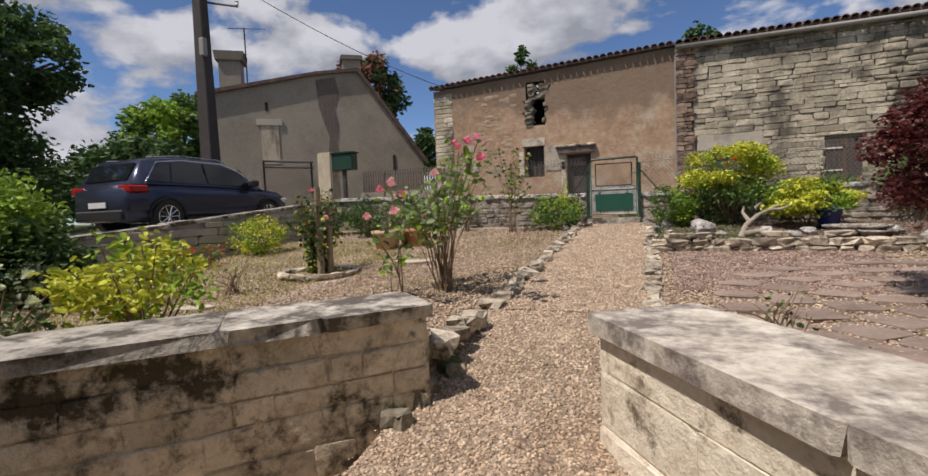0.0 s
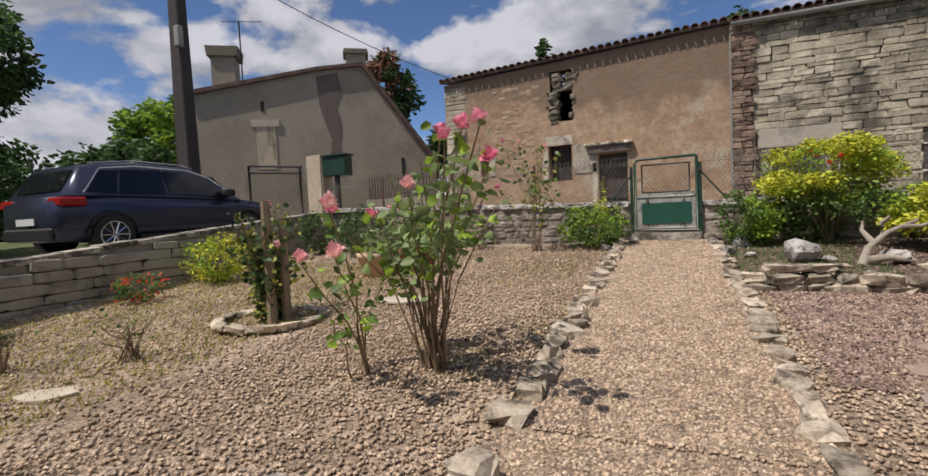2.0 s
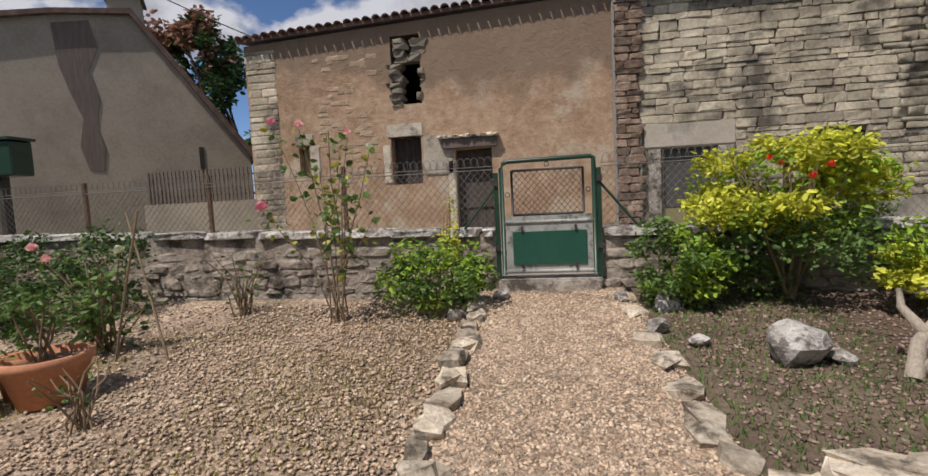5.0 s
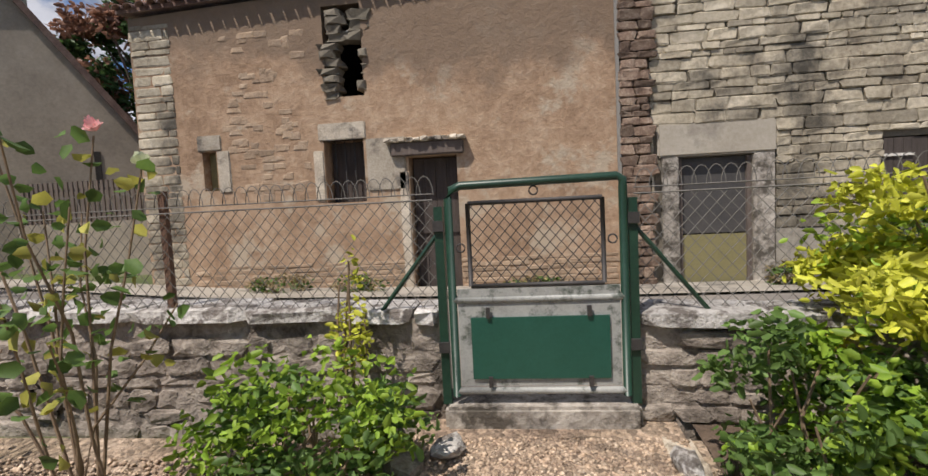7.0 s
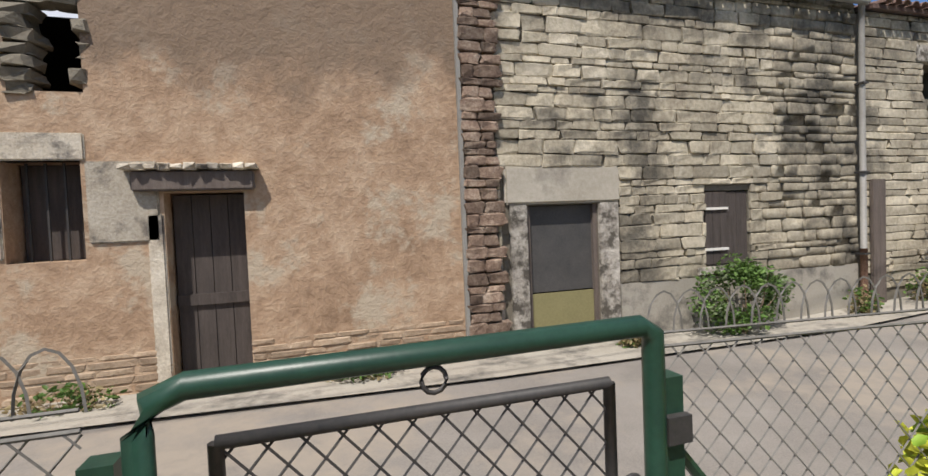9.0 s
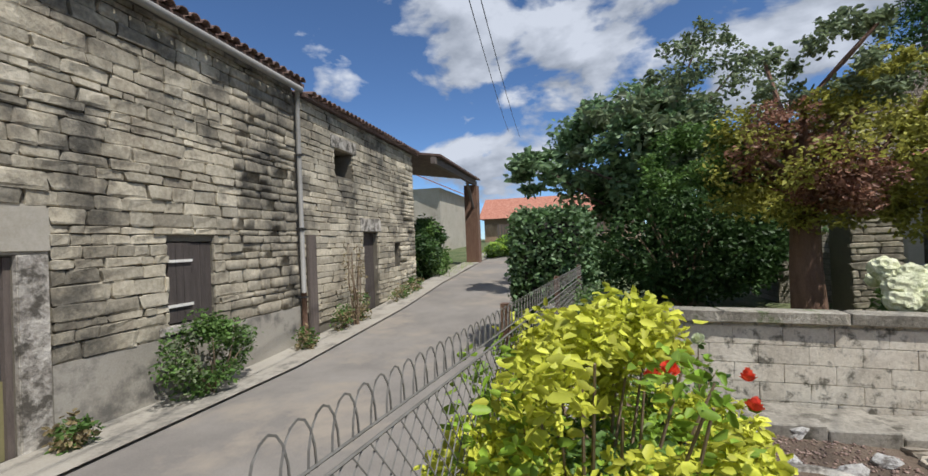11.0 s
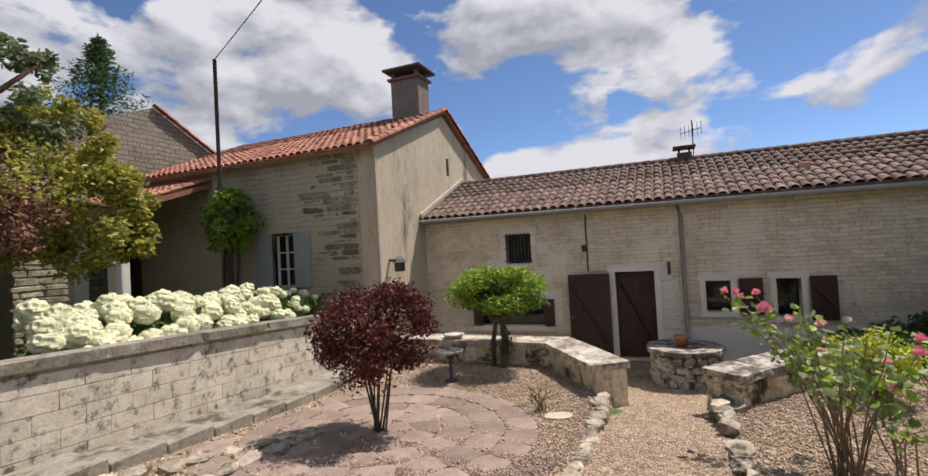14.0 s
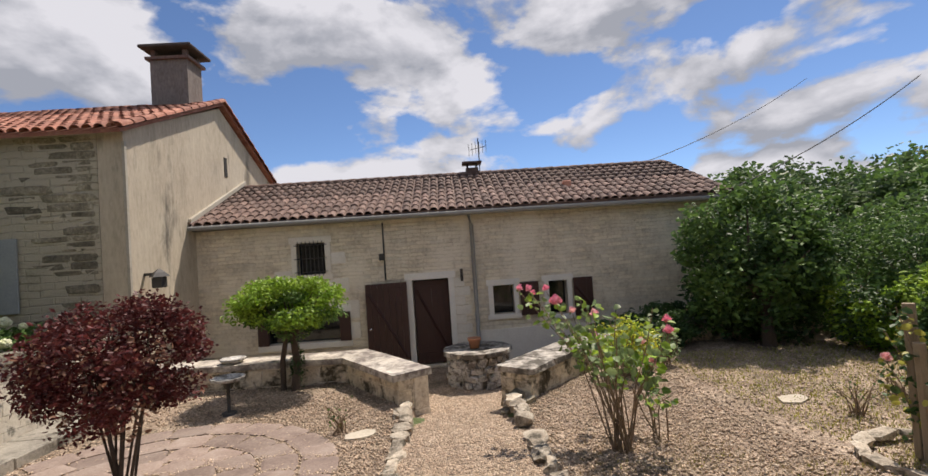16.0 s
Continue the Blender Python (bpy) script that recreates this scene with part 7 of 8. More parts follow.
rose("spreading side canes of a rose bush with pale pink blossoms", (-2.65, 4.7, 0.56), 0.7, 0.25, 3, 70,
     [((-2.29, 4.02, 1.50), PP, 0.065), ((-2.31, 4.01, 1.77), PP, 0.065), ((-2.75, 4.25, 1.45), PP, 0.06)], lsize=0.085, low=0.5, band=(0.5, 1.0), mats=("leaf_green", "leaf_lime"))
# dense rose round a stake
rose("leafy dark green rose bush tied to a wooden stake", (-4.6, 5.78, 0.6), 1.35, 0.45, 26, 1300, [((-4.3, 5.6, 1.45), PP), ((-5.1, 6.3, 1.9), PK)], lsize=0.07, band=(0.1, 1.0), mats=("leaf_dark", "leaf_olive"))
# small cut-back roses
for b in ((-4.95, 4.5), (-5.9, 4.0), (-3.6, 8.0), (0.8, 3.62)):
    rose("small pruned rose with bare canes on the gravel", (*b, land(*b)), 0.42, 0.26, 13, 26, [], lsize=0.04)
# white roses at the far left
rose("rose bush with small white blossoms on the gravel", (-4.1, 1.75, 0.5), 0.6, 0.4, 14, 260, [((-4.3 + 0.13 * k, 1.7 + 0.12 * (k % 3), 1.0 + 0.08 * (k % 4)), "petal_white", 0.05) for k in range(6)], mats=("leaf_grey", "leaf_green"))
# climbing rose by the fence
rose("tall thin climbing rose with pale pink blossoms at the wire fence", (-2.75, 9.9, 0.93), 1.9, 0.42, 7, 260,
     [((-3.0, 9.85, 2.85), PP), ((-2.55, 9.9, 2.75), PP, 0.045), ((-3.35, 9.7, 2.1), PK, 0.065), ((-3.3, 9.9, 2.9), PK), ((-2.35, 9.9, 2.6), "petal_white", 0.04)], lsize=0.075, band=(0.55, 1.0), mats=("leaf_green", "leaf_olive"))
rose("small pruned rose with bare canes by the low wall", (-3.9, 10.1, 0.98), 0.8, 0.35, 16, 50, [], lsize=0.05)
# pot plants and flower line
rose("pink rose bush behind the terracotta pots", (-4.6, 9.2, 0.9), 0.95, 0.5, 18, 420, [((-4.9, 9.0, 1.75), PP), ((-5.15, 9.1, 1.85), PP), ((-4.3, 9.1, 1.8), "petal_white")], lsize=0.06, band=(0.2, 1.0))
shrub("pot_plant", "small green plant in a terracotta pot", (-4.25, 8.35, 1.1), (0.28, 0.28, 0.3), 0.3, 260, 0.06, (("leaf_green", 1.0),), 7, cat="plant")
shrub("pot_plant", "small green plant in a terracotta pot", (-4.7, 7.95, 1.1), (0.26, 0.26, 0.28), 0.25, 200, 0.06, (("leaf_grey", 1.0),), 7, cat="plant")
bm_label = "dark green leafy bush along the low wall"
for u, v, r_, h_ in ((-5.6, 10.2, 0.6, 0.55), (-6.7, 10.2, 0.6, 0.5), (-7.4, 9.9, 0.5, 0.5), (-6.2, 9.6, 0.5, 0.4)):
    shrub("wall_bush", bm_label, (u, v, land(u, v)), (r_, 0.45, h_), h_, 1300, 0.06, (("leaf_dark", 0.7), ("leaf_green", 0.3)), 8)
shrub("green_bush", "low bright green leafy bush at the wall by the gate", (-1.85, 10.15, 0.98), (0.62, 0.42, 0.42), 0.35, 2100, 0.06, (("leaf_green", 0.5), ("leaf_lime", 0.5)), 9)
shrub("wall_weed", "thin upright yellowish weed by the wall", (-1.75, 10.6, 1.0), (0.12, 0.1, 0.5), 0.75, 180, 0.05, (("leaf_yellow", 1.0),), 4)
# yellow shrubs
shrub("yellow_shrub", "open yellow-green shrub with bare stems beside the low wall", (-3.3, 2.2, 0.5), (0.6, 0.52, 0.36), 0.62, 1500, 0.065, (("leaf_yellow", 0.75), ("leaf_lime", 0.25)), 22, 0.011, 18, 0.3)
shrub("yellow_shrub", "low rounded yellow-green shrub by the lane wall", (-7.35, 7.4, 0.73), (0.65, 0.6, 0.42), 0.4, 1900, 0.06, (("leaf_yellow", 0.6), ("leaf_lime", 0.4)), 9)
fl = shrub("flower_clump", "low clump with red flowers by the lane wall", (-7.4, 6.2, 0.65), (0.5, 0.4, 0.22), 0.22, 700, 0.05, (("leaf_green", 0.8), ("petal_red", 0.2)), 6, cat="plant")
ys = shrub("yellow_shrub", "large yellow-green leafed shrub at the wire fence", (1.4, 10.3, 1.05), (1.05, 0.7, 0.52), 0.98, 6800, 0.066, (("leaf_yellow", 0.85), ("leaf_lime", 0.15)), 20, 0.014, 22, 0.3)
part("foliage", leaves("foliage", cloud(g, 2300, (1.4, 10.2, 1.5), (1.0, 0.5, 0.45), 16, 0.36), 0.06, M["leaf_green"], g), M["leaf_green"], ys, kind="stuff")
part("foliage", leaves("foliage", cloud(g, 1000, (1.05, 10.72, 1.78), (0.58, 0.32, 0.42), 20, 0.26), 0.066, M["leaf_yellow"], g), M["leaf_yellow"], ys, kind="stuff")
for q in ((1.3, 9.72, 2.12), (1.42, 9.7, 2.2), (1.15, 10.05, 2.3), (1.25, 10.1, 2.25)):
    blossom(ys, q, 0.04, M[PR])
shrub("green_bush", "dense green leafy bush beside the garden gate", (0.4, 10.2, 1.0), (0.5, 0.45, 0.42), 0.42, 2600, 0.06, (("leaf_green", 0.5), ("leaf_lime", 0.5)), 9)
shrub("green_bush", "tall green bush by the block wall at the fence", (4.3, 10.1, 1.0), (0.75, 0.6, 0.65), 0.8, 2600, 0.06, (("leaf_green", 0.6), ("leaf_grey", 0.4)), 10)
shrub("yellow_shrub", "yellow-green shrub low in the bed at the fence", (2.5, 9.75, 1.0), (0.8, 0.6, 0.35), 0.45, 4200, 0.07, (("leaf_yellow", 0.75), ("leaf_lime", 0.25)), 10)
rose("climbing rose over the blue pot", (2.75, 9.75, 1.05), 1.15, 0.3, 9, 260, [((2.7, 9.6, 2.1), "petal_white", 0.05)], lsize=0.05)
# maroon bush and clipped tree
mb = shrub("maroon_bush", "round dark maroon smoke bush with several thin stems", (2.45, 5.0, 0.58), (0.86, 0.86, 0.72), 1.2, 10000, 0.055, (("leaf_maroon", 0.93), ("leaf_rust", 0.07)), 12, 0.014, 44, 0.27, bark="bark", spread=0.6)
part("foliage", leaves("foliage", cloud(g, 3000, (2.45, 5.0, 1.62), (0.66, 0.66, 0.5), 14, 0.4), 0.05, M["leaf_maroon"], g), M["leaf_maroon"], mb, kind="stuff")
tt = tree("clipped_tree", "small clipped tree with flat topped bright green crown", (2.0, 1.45, 0.5), 0.85, 0.07, 12, [((2.05, 1.45, 1.93), (1.06, 0.95, 0.52), 12500, 0.068, "leaf_lime", 60, 0.3), ((2.05, 1.45, 1.78), (0.9, 0.8, 0.42), 3500, 0.06, "leaf_green", 20, 0.28)], bark="bark")
bm = bmesh.new()
tube(bm, [(2.22, 1.4, 0.45), (2.2, 1.42, 1.0), (2.1, 1.42, 1.5)], 0.05, 0.04, 7)
part("trunk", bm, M["bark"], tt, smooth=True)
part("ivy", leaves("ivy", cloud(g, 500, (1.95, 1.4, 0.85), (0.14, 0.14, 0.4), 8, 0.5), 0.045, M["leaf_dark"], g), M["leaf_dark"], tt, kind="stuff")
# hydrangeas
hy = thing("hydrangea_hedge", "mass of white hydrangea heads above the block wall", "hydrangea")
pts = np.concatenate([cloud(g, 1500, (6.2, v, 1.72), (0.62, 0.5, 0.42), 10, 0.4) for v in (2.0, 2.8, 3.6, 4.5, 5.4, 6.3)])
part("foliage", leaves("foliage", pts, 0.09, M["leaf_green"], g), M["leaf_green"], hy, kind="stuff")
bmh = bmesh.new()
bmesh.ops.create_icosphere(bmh, subdivisions=3, radius=1.0)
for v in bmh.verts:
    v.co *= 1 + g.uniform(-0.13, 0.13)
hme = bpy.data.meshes.new("flower_head")
bmh.to_mesh(hme)
bmh.free()
M["hydrangea"] = material("hydrangea", [(0.56, 0.61, 0.30), (0.84, 0.85, 0.56), (0.93, 0.92, 0.72)], 14, 45, 0.9, 1.0, 0.03, vary=0.1)
hme.materials.append(M["hydrangea"])
for k in range(120):
    v = 1.9 + (6.9 - 1.9) * g.uniform() ** 0.75
    a = g.uniform(0.05, 2.2)
    small = v < 3.0
    s = g.uniform(0.06, 0.10) if small else g.uniform(0.11, 0.165)
    u = 6.2 - 0.72 * math.cos(a) + g.uniform(-0.06, 0.06)
    z = lerp_table(v, [1.9, 3.2, 6.9], [1.52, 1.68, 1.74]) + 0.52 * math.sin(a) * g.uniform(0.8, 1.1)
    ob = new("flower_head", hme)
    ob.parent = hy
    ob.matrix_basis = trs(u, v, z, s, s, s * 0.85, g.uniform(0, 3))
# the neighbours' trees
leaf("leaf_fig", (0.13, 0.22, 0.10), (0.28, 0.40, 0.20))
# the leaf_dark crowns put the tree's inner shade into leaf colour
tree("fig_tree", "broad fig tree with big dull green leaves, inner shade in darker leaves", (13.5, 8.2, 1.1), 2.6, 0.2, 16,
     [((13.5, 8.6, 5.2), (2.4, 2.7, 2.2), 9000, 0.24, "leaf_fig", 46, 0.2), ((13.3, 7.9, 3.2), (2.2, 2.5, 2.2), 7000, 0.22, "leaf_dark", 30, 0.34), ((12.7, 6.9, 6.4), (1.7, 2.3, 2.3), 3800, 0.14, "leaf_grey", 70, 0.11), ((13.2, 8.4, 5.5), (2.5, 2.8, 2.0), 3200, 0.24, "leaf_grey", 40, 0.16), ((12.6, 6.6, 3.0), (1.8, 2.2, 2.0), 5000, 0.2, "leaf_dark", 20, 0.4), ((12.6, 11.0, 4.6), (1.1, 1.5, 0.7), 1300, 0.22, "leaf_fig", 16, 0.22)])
tree("old_tree", "old tree with thick reddish trunk and olive and rusty foliage", (8.3, 6.6, 1.0), 2.4, 0.27, 18,
     [((8.2, 6.3, 4.0), (1.35, 2.45, 1.4), 9500, 0.10, "leaf_olive", 46, 0.2), ((8.0, 6.9, 4.1), (0.8, 0.9, 0.9), 2200, 0.09, "leaf_rust", 16, 0.3), ((8.2, 4.7, 3.6), (1.0, 1.25, 1.2), 5600, 0.10, "leaf_olive", 24, 0.22), ((7.7, 6.4, 3.6), (0.8, 1.0, 0.8), 2200, 0.09, "leaf_rust", 14, 0.28), ((8.5, 6.0, 5.5), (1.2, 1.5, 1.2), 2600, 0.12, "leaf_grey", 60, 0.11), ((8.4, 5.2, 5.0), (0.9, 1.1, 1.0), 2400, 0.10, "leaf_olive", 30, 0.17), ((9.0, 8.0, 4.2), (1.0, 1.3, 0.9), 3000, 0.11, "leaf_green", 18, 0.25)], bark="bark_red")
# added dark foliage that stands for the deep shade under the trees
shrub("dark_leaf_mass", "dark leaves filling in the deep shade behind the block wall", (11.2, 7.9, 1.0), (1.2, 2.5, 1.5), 1.6, 9500, 0.14, (("leaf_dark", 1.0),), 14, 0.04, 40, 0.34)
cube = thing("clipped_hedge", "block of clipped laurel hedge at the lane", "hedge")
p = g.uniform(-1, 1, size=(9000, 3))
k_ = np.argmax(np.abs(p), axis=1)
p[np.arange(len(p)), k_] = np.sign(p[np.arange(len(p)), k_]) * g.uniform(0.82, 1.03, len(p))
q_ = np.linalg.norm(p, axis=1)
p *= np.minimum(1, 1.42 / q_)[:, None]
p = p * np.array([0.78, 0.66, 1.15]) + np.array([7.6, 10.75, 2.15])
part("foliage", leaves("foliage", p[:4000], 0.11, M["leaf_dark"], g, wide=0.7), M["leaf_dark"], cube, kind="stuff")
# paler leaves mixed in, so the highlights on the hedge are leaf colour
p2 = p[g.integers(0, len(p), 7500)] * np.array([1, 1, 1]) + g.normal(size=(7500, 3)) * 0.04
part("new_leaves", leaves("new_leaves", p2, 0.09, M["leaf_fig"], g, wide=0.7), M["leaf_fig"], cube, "lighter green leaves carrying the hedge's sheen", "stuff")
# solid filler block; shade between the leaves is painted as its colour
part("core", boxes((7.05, 8.15, 10.3, 11.2, 0.8, 3.1), bevel=0.1), M["painted_shade"], cube, "near-black filler for the shade inside the hedge")
sp = thing("spruce", "tall dark blue-green spruce beyond the roofs", "spruce")
bm = bmesh.new()
tube(bm, [(23.1, -4.3, 2), (23.1, -4.3, 13.6)], 0.25, 0.04, 7)
part("trunk", bm, M["bark"], sp)
pts = []
for k in range(26):
    z = 5.5 + k * 0.32
    rr = 0.68 * (13.9 - z) * (1.12 if k % 3 == 0 else 0.8)
    for a in np.linspace(0, 2 * math.pi, 13) + g.uniform(0, 1):
        for f in np.linspace(0.1, 1, 24):
            L_ = rr * g.uniform(0.85, 1.1) if f == 0.1 else rr
            pts.append((23.1 + math.cos(a) * L_ * f, -4.3 + math.sin(a) * L_ * f, z - 0.35 * f * rr * 0.5 + g.uniform(-0.1, 0.1)))
part("crown", leaves("crown", pts, 0.25, M["leaf_dark"], g, wide=0.3), M["leaf_dark"], sp, kind="stuff")
shrub("wall_vine", "bright green vine on a thin trunk against the stone house", (8.75, 1.45, 1.0), (0.95, 0.42, 0.85), 2.7, 3200, 0.11, (("leaf_lime", 0.75), ("leaf_green", 0.25)), 9, 0.03, 18, 0.3, bark="bark", spread=0.5)
shrub("street_bush", "green weedy bush with white flowers at the barn foot", (4.6, 15.1, 0.98), (0.85, 0.35, 0.55), 0.5, 2600, 0.07, (("leaf_green", 0.75), ("leaf_grey", 0.25)), 10)
for u, h_, s_ in ((8.5, 0.35, 0.5), (9.4, 0.5, 0.4), (12.0, 0.3, 0.8), (13.2, 0.3, 0.7), (2.9, 0.2, 0.25), (-4.6, 0.18, 0.6), (-3.3, 0.15, 0.5), (-0.6, 0.14, 0.5), (7.0, 0.25, 0.3)):
    shrub("verge_weeds", "tuft of dry grass and weeds at the wall foot", (u, 15.2, land(u, 15.2) + 0.04), (s_, 0.22, h_), h_ * 0.6, 420, 0.07, (("leaf_green", 0.5), ("leaf_dry", 0.5)), 6, 0.005, cat="weeds")
shrub("bare_shrub", "dry bare twiggy shrub against the low barn", (8.9, 15.1, 1.1), (0.4, 0.25, 0.9), 1.2, 150, 0.06, (("leaf_dry", 1.0),), 16, 0.012)
shrub("ivy_mass", "dark ivy mass under the open shed", (16.5, 15.8, 1.5), (2.0, 0.9, 1.2), 1.2, 5200, 0.16, (("leaf_dark", 0.7), ("leaf_green", 0.3)), 8, 0.03)
for u, v, s_ in ((24, 14.2, 1.4), (29, 12.4, 2.0), (34, 14.9, 1.6), (22, 11.0, 1.2)):
    shrub("verge_bush", "rough green grass and brush on the verge", (u, v, land(u, v)), (s_, 0.9, 0.5), 0.4, 2000, 0.16, (("leaf_green", 0.6), ("leaf_lime", 0.4)), 6, 0.01)
# west side
tree("laurel_tree", "large rounded dark green laurel at the house corner", (-6.4, 1.0, 0.5), 0.7, 0.12, 14,
     [((-6.5, 0.5, 1.95), (1.6, 1.3, 1.75), 9000, 0.12, "leaf_dark", 60, 0.24), ((-6.4, 0.7, 2.1), (1.62, 1.36, 1.7), 6500, 0.12, "leaf_green", 60, 0.2)])
for u, v, r_, h_, m1 in ((-9.0, 1.6, 1.2, 0.95, "leaf_green"), (-8.3, 2.9, 0.6, 0.6, "leaf_green"), (-10.5, 0.5, 1.8, 1.3, "leaf_green"), (-7.2, 3.6, 0.6, 0.5, "leaf_grey"), (-5.0, -0.3, 1.0, 0.4, "leaf_dark"), (-3.9, 0.2, 0.7, 0.28, "leaf_dark")):
    shrub("hedge_bush", "loose leafy hedge bush at the garden's edge", (u, v, land(u, v)), (r_, r_, h_), h_, 3400, 0.09, ((m1, 0.7), ("leaf_dark", 0.3)), 8)
shrub("garden_hedge", "big rounded bright green bush in the garden corner", (-7.9, 3.4, 0.5), (1.05, 0.95, 0.85), 0.95, 7000, 0.09, (("leaf_green", 0.6), ("leaf_lime", 0.4)), 10, 0.03, 40, 0.28)
for u, v, r_, h_, m1 in ((-8.1, 0.7, 1.15, 1.1, "leaf_green"), (-7.7, 1.7, 0.7, 0.7, "leaf_lime"), (-4.6, 0.35, 0.7, 0.3, "leaf_dark"), (-3.3, 0.5, 0.6, 0.25, "leaf_dark"), (-7.6, -0.6, 1.3, 1.3, "leaf_dark"), (-9.6, -1.5, 1.6, 1.5, "leaf_green")):
    shrub("hedge_bush", "loose leafy hedge bush at the garden's edge", (u, v, 0.45), (r_, r_, h_), h_, 3400, 0.09, ((m1, 0.7), ("leaf_dark", 0.3)), 8)
for u, v, s_ in ((-13, -9, 3.0), (-16.5, -7, 2.8), (-20, -9.5, 3.4), (-12, -14, 3.6), (-17, -15, 4.2), (-24, -14, 4.5), (-15, -4, 2.2)):
    tree("far_tree", "green tree in the belt behind the low house", (u, v, 0.3), 1.6, 0.25, 5, [((u, v, s_ * 0.7 + 0.3), (s_, s_, s_ * 0.8), 3400, 0.3, "leaf_far", 30, 0.26), ((u + 0.4, v + 0.5, s_ * 0.75 + 0.4), (s_, s_, s_ * 0.8), 1500, 0.3, "leaf_green", 26, 0.24)])
shrub("lane_hedge", "dense bright green hedge on the lane", (-12.2, 4.6, 1.0), (1.3, 1.6, 0.95), 1.0, 7500, 0.1, (("leaf_green", 0.6), ("leaf_lime", 0.4)), 10, 0.03, 40, 0.28)
shrub("lane_hedge", "dense bright green hedge on the lane", (-11.3, 2.2, 1.0), (1.3, 1.5, 0.9), 0.9, 6500, 0.1, (("leaf_green", 0.6), ("leaf_lime", 0.4)), 10, 0.03, 40, 0.28)
tree("dark_tree", "large dark leafy tree beyond the lane", (-16.5, 7.0, 1.0), 3.2, 0.35, 14,
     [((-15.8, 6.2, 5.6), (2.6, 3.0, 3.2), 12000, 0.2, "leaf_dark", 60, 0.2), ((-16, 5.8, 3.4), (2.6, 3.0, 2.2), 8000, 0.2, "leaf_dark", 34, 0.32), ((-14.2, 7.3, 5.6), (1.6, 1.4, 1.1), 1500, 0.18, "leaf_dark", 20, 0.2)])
tree("far_tree", "light green rounded tree behind the parked car", (-22, 17, 1.0), 2.5, 0.25, 8, [((-22, 17, 5.2), (2.6, 2.6, 2.8), 6500, 0.28, "leaf_green", 36, 0.26), ((-21.8, 16.6, 5.4), (2.5, 2.4, 2.6), 2500, 0.26, "leaf_lime", 26, 0.24)])
tree("far_tree", "dark tree behind the grey gable house", (-15.0, 27.5, 1.0), 4, 0.3, 8, [((-16.5, 26.6, 8.9), (2.7, 2.6, 2.8), 4200, 0.3, "leaf_dark", 34, 0.22), ((-16.4, 26.2, 9.0), (2.6, 2.5, 2.7), 2200, 0.3, "leaf_rust", 30, 0.2), ((-12.4, 26, 5.0), (1.4, 1.4, 1.6), 1800, 0.3, "leaf_dark", 14, 0.3)])
for u, v, z, s_ in ((-7.6, 31, 10.4, 1.0), (2.5, 29, 9.2, 1.3), (-5, 40, 7, 3)):
    tree("far_tree", "treetop rising behind the barn roof", (u, v, 1.0), z - 3, 0.15, 6, [((u, v, z), (s_, s_, 1.5 * s_), 1200, 0.3, "leaf_dark", 12, 0.3)])
for k in range(22):
    a = radians(150 + k * 8.5)
    R_ = g.uniform(26, 46)
    u, v = R_ * math.sin(a) * 1.1 - 4, R_ * math.cos(a)
    if u > 12 and v > -12:
        continue
    s_ = g.uniform(2.4, 4.2)
    tree("far_tree", "hazy green tree in the belt behind the house", (u, v, 0.4), 1.6, 0.25, 5, [((u, v, s_ * 0.9), (s_ * 1.1, s_ * 1.1, s_ * 0.95), 2600, 0.42, "leaf_far" if k % 3 else "leaf_green", 26, 0.28)])
for u, v, s_ in ((-17, 12, 2.4), (-19, 8, 2.6), (-25, 12, 3), (-30, 20, 4), (-28, 6, 4)):
    tree("far_tree", "green tree in the row beyond the lane", (u, v, 0.9), 1.6, 0.25, 5, [((u, v, s_ * 0.8 + 0.9), (s_, s_, s_ * 0.8), 3000, 0.3, "leaf_dark", 26, 0.28)])


def grass(n, box_, size, mat, name, label, ok=None):
    """Thin blades over a stretch of ground."""
    u = g.uniform(box_[0], box_[1], n)
    v = g.uniform(box_[2], box_[3], n)
    keep = [i for i in range(n) if not ok or ok(u[i], v[i])]
    pts = np.array([(u[i], v[i], land(u[i], v[i])) for i in keep])
    m = len(pts)
    d = g.normal(size=(m, 3)) * 0.45
    d[:, 2] = 1
    h = size * g.uniform(0.5, 1.3, m)[:, None]
    s = g.normal(size=(m, 3))
    s[:, 2] = 0
    s /= np.linalg.norm(s, axis=1)[:, None]
    w = 0.006
    verts = np.stack([pts - s * w, pts + s * w, pts + d * h], 1).reshape(-1, 3)
    me = raw_mesh(name, verts, np.arange(3 * m), np.full(m, 3), M[mat])
    ob = new(name, me)
    return tagged(ob, label, "grass", kind="stuff")


grass(16000, (-8, -4.2, 1, 9), 0.045, "leaf_olive", "grass", "short grass growing through the gravel")
grass(12000, (-5.4, -1.5, 4.6, 9.8), 0.034, "leaf_dry", "grass", "sparse dry grass among the gravel", lambda u, v: math.sin(u * 2.3 + 1) * math.sin(v * 1.7) > -0.1)
grass(5000, (-4.6, -1.5, 5.2, 9.6), 0.03, "leaf_olive", "grass", "sparse moss and grass among the gravel", lambda u, v: math.sin(u * 2.3 + 1) * math.sin(v * 1.7) > 0.1)
grass(1500, (-2.6, -1.5, 8, 10.6), 0.05, "leaf_dry", "grass", "short grass along the path edge")
grass(4000, (0.1, 1.6, 7.6, 10.4), 0.05, "leaf_green", "grass", "short grass in the flower bed")
grass(9000, (16, 40, 11.0, 15.4), 0.18, "leaf_lime", "grass", "rough grass on the lane verge", lambda u, v: v > 14.8 or v < 11.2)

# ---- loose gravel ----


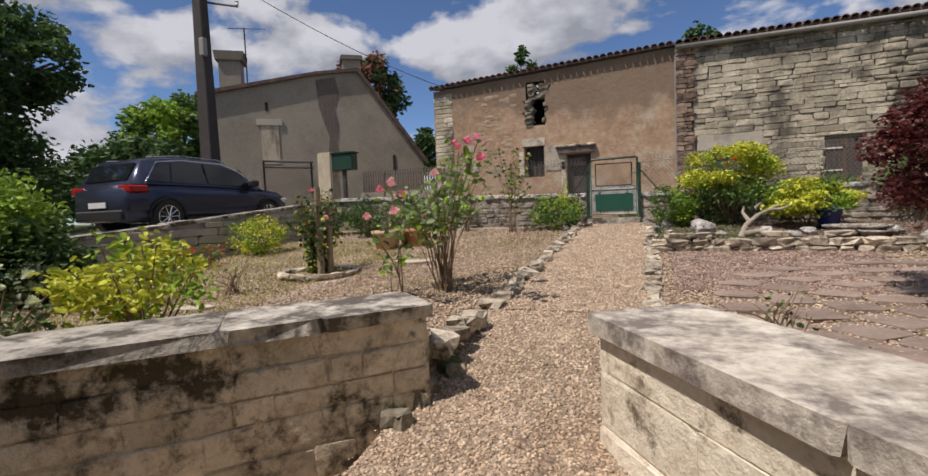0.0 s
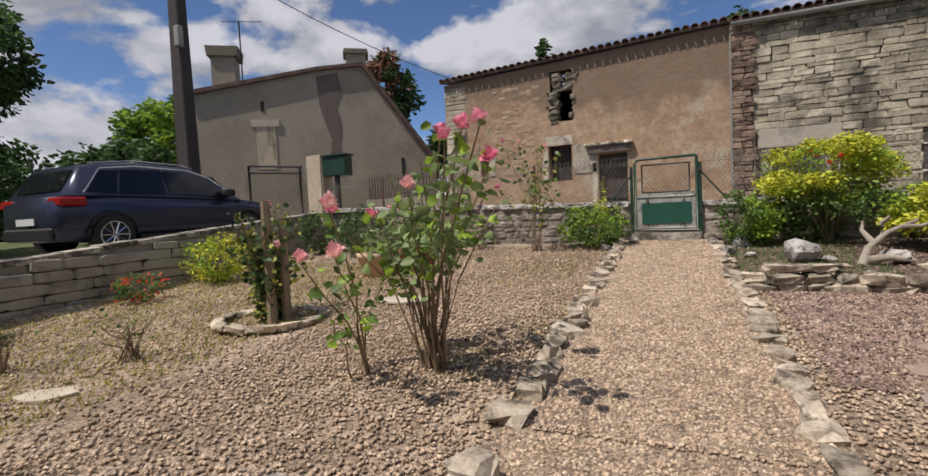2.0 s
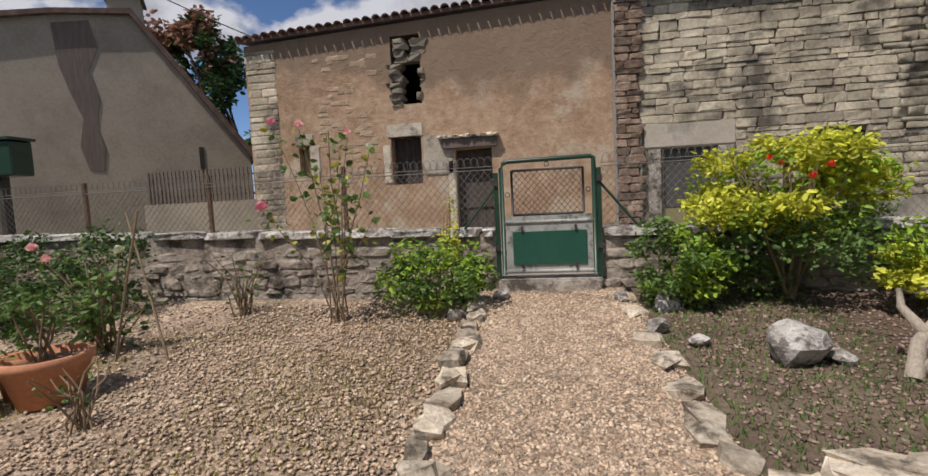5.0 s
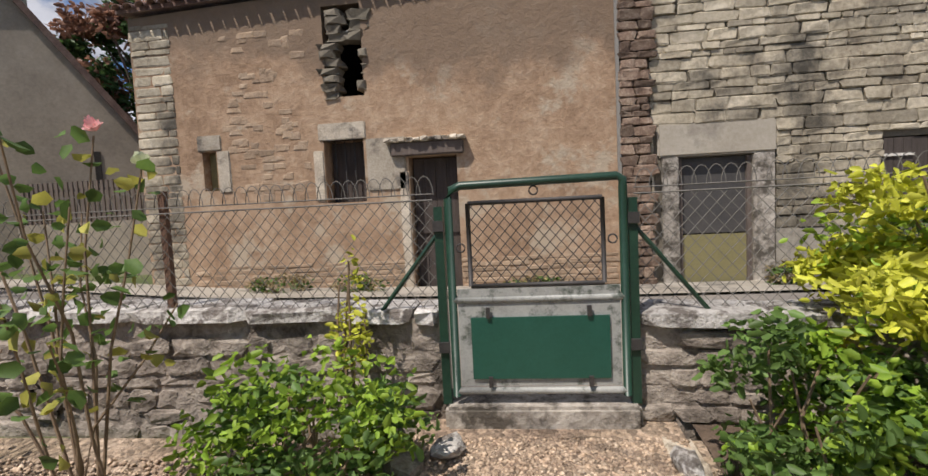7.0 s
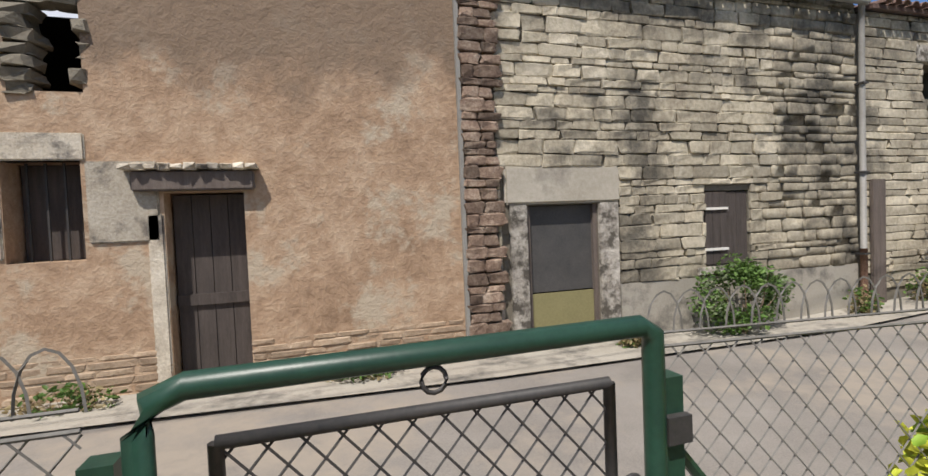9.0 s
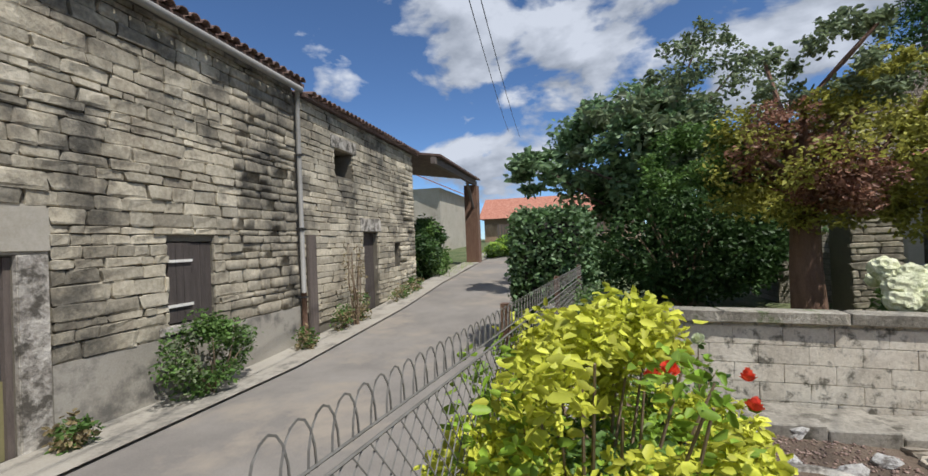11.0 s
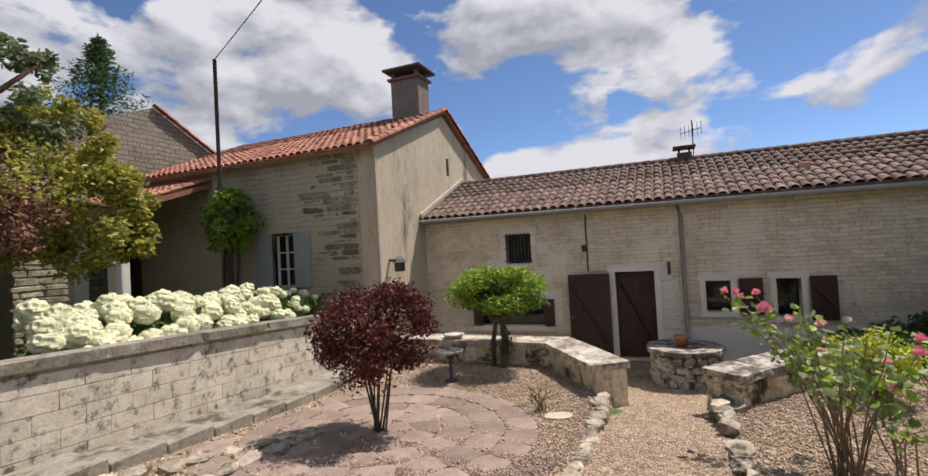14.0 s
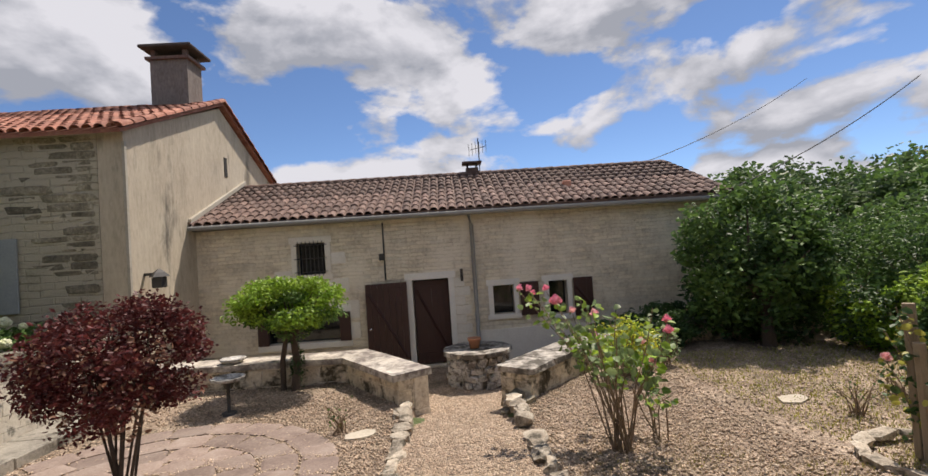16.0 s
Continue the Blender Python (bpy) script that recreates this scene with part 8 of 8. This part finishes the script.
def gravel(n, box_, size, name, label, ok, mat="pebble"):
    u = g.uniform(box_[0], box_[1], n)
    v = g.uniform(box_[2], box_[3], n)
    keep = [i for i in range(n) if ok(u[i], v[i])]
    c = np.array([(u[i], v[i], land(u[i], v[i]) + 0.012) for i in keep])
    m = len(c)
    s = size * g.uniform(0.6, 1.4, (m, 1)) * g.uniform(0.55, 1.2, (m, 3))
    s[:, 2] *= 0.6
    base = np.array([(1, 0, 0), (0, 1, 0), (-1, 0, 0), (0, -1, 0), (0, 0, 1), (0, 0, -1)], float)
    a = g.uniform(0, 6.28, m)
    b = g.uniform(-0.5, 0.5, m)
    ca, sa, cb, sb_ = np.cos(a), np.sin(a), np.cos(b), np.sin(b)
    R = np.zeros((m, 3, 3))
    R[:, 0, 0], R[:, 0, 1], R[:, 1, 0], R[:, 1, 1] = ca, -sa, sa, ca
    R[:, 2, 2] = 1
    T = np.zeros((m, 3, 3))
    T[:, 0, 0] = 1
    T[:, 1, 1], T[:, 1, 2], T[:, 2, 1], T[:, 2, 2] = cb, -sb_, sb_, cb
    RT = R @ T
    v6 = base[None] * s[:, None, :] + g.normal(size=(m, 6, 3)) * size * 0.12
    verts = (np.einsum("mij,mkj->mki", RT, v6) + c[:, None, :]).reshape(-1, 3)
    f = np.array([(0, 1, 4), (1, 2, 4), (2, 3, 4), (3, 0, 4), (1, 0, 5), (2, 1, 5), (3, 2, 5), (0, 3, 5)])
    fl = (np.arange(m)[:, None, None] * 6 + f[None]).ravel()
    me = raw_mesh(name, verts, fl, np.full(m * 8, 3), M[mat])
    return tagged(new(name, me), label, "gravel", kind="stuff")


on_path = lambda u, v: EDGE_L < u < EDGE_R
gravel(40000, (EDGE_L, EDGE_R, 0.3, 10.6), 0.015, "gravel_stones", "pale angular gravel on the path", on_path)
gravel(76000, (-5.5, 3.9, 2.0, 10.4), 0.0145, "gravel_stones", "pale angular gravel over the garden", lambda u, v: in_garden(u, v) and abs(u + 0.7) < 3.2)
gravel(26000, (-7.8, 4.9, 0.9, 10.4), 0.018, "gravel_stones", "pale angular gravel over the garden", in_garden)
gravel(14000, (0.25, 2.6, 5.2, 7.4), 0.02, "gravel_stones", "darker reddish gravel of the bed", lambda u, v: True, "pebble_dark")
gravel(5000, (-3, 1.5, -1.5, 2.6), 0.015, "gravel_stones", "pale gravel in the courtyard", lambda u, v: v < court_edge(u))
gravel(6000, (0.2, 4.9, 7.7, 10.4), 0.018, "bed_stones", "small stones on the dark earth", lambda u, v: True, "pebble_dark")
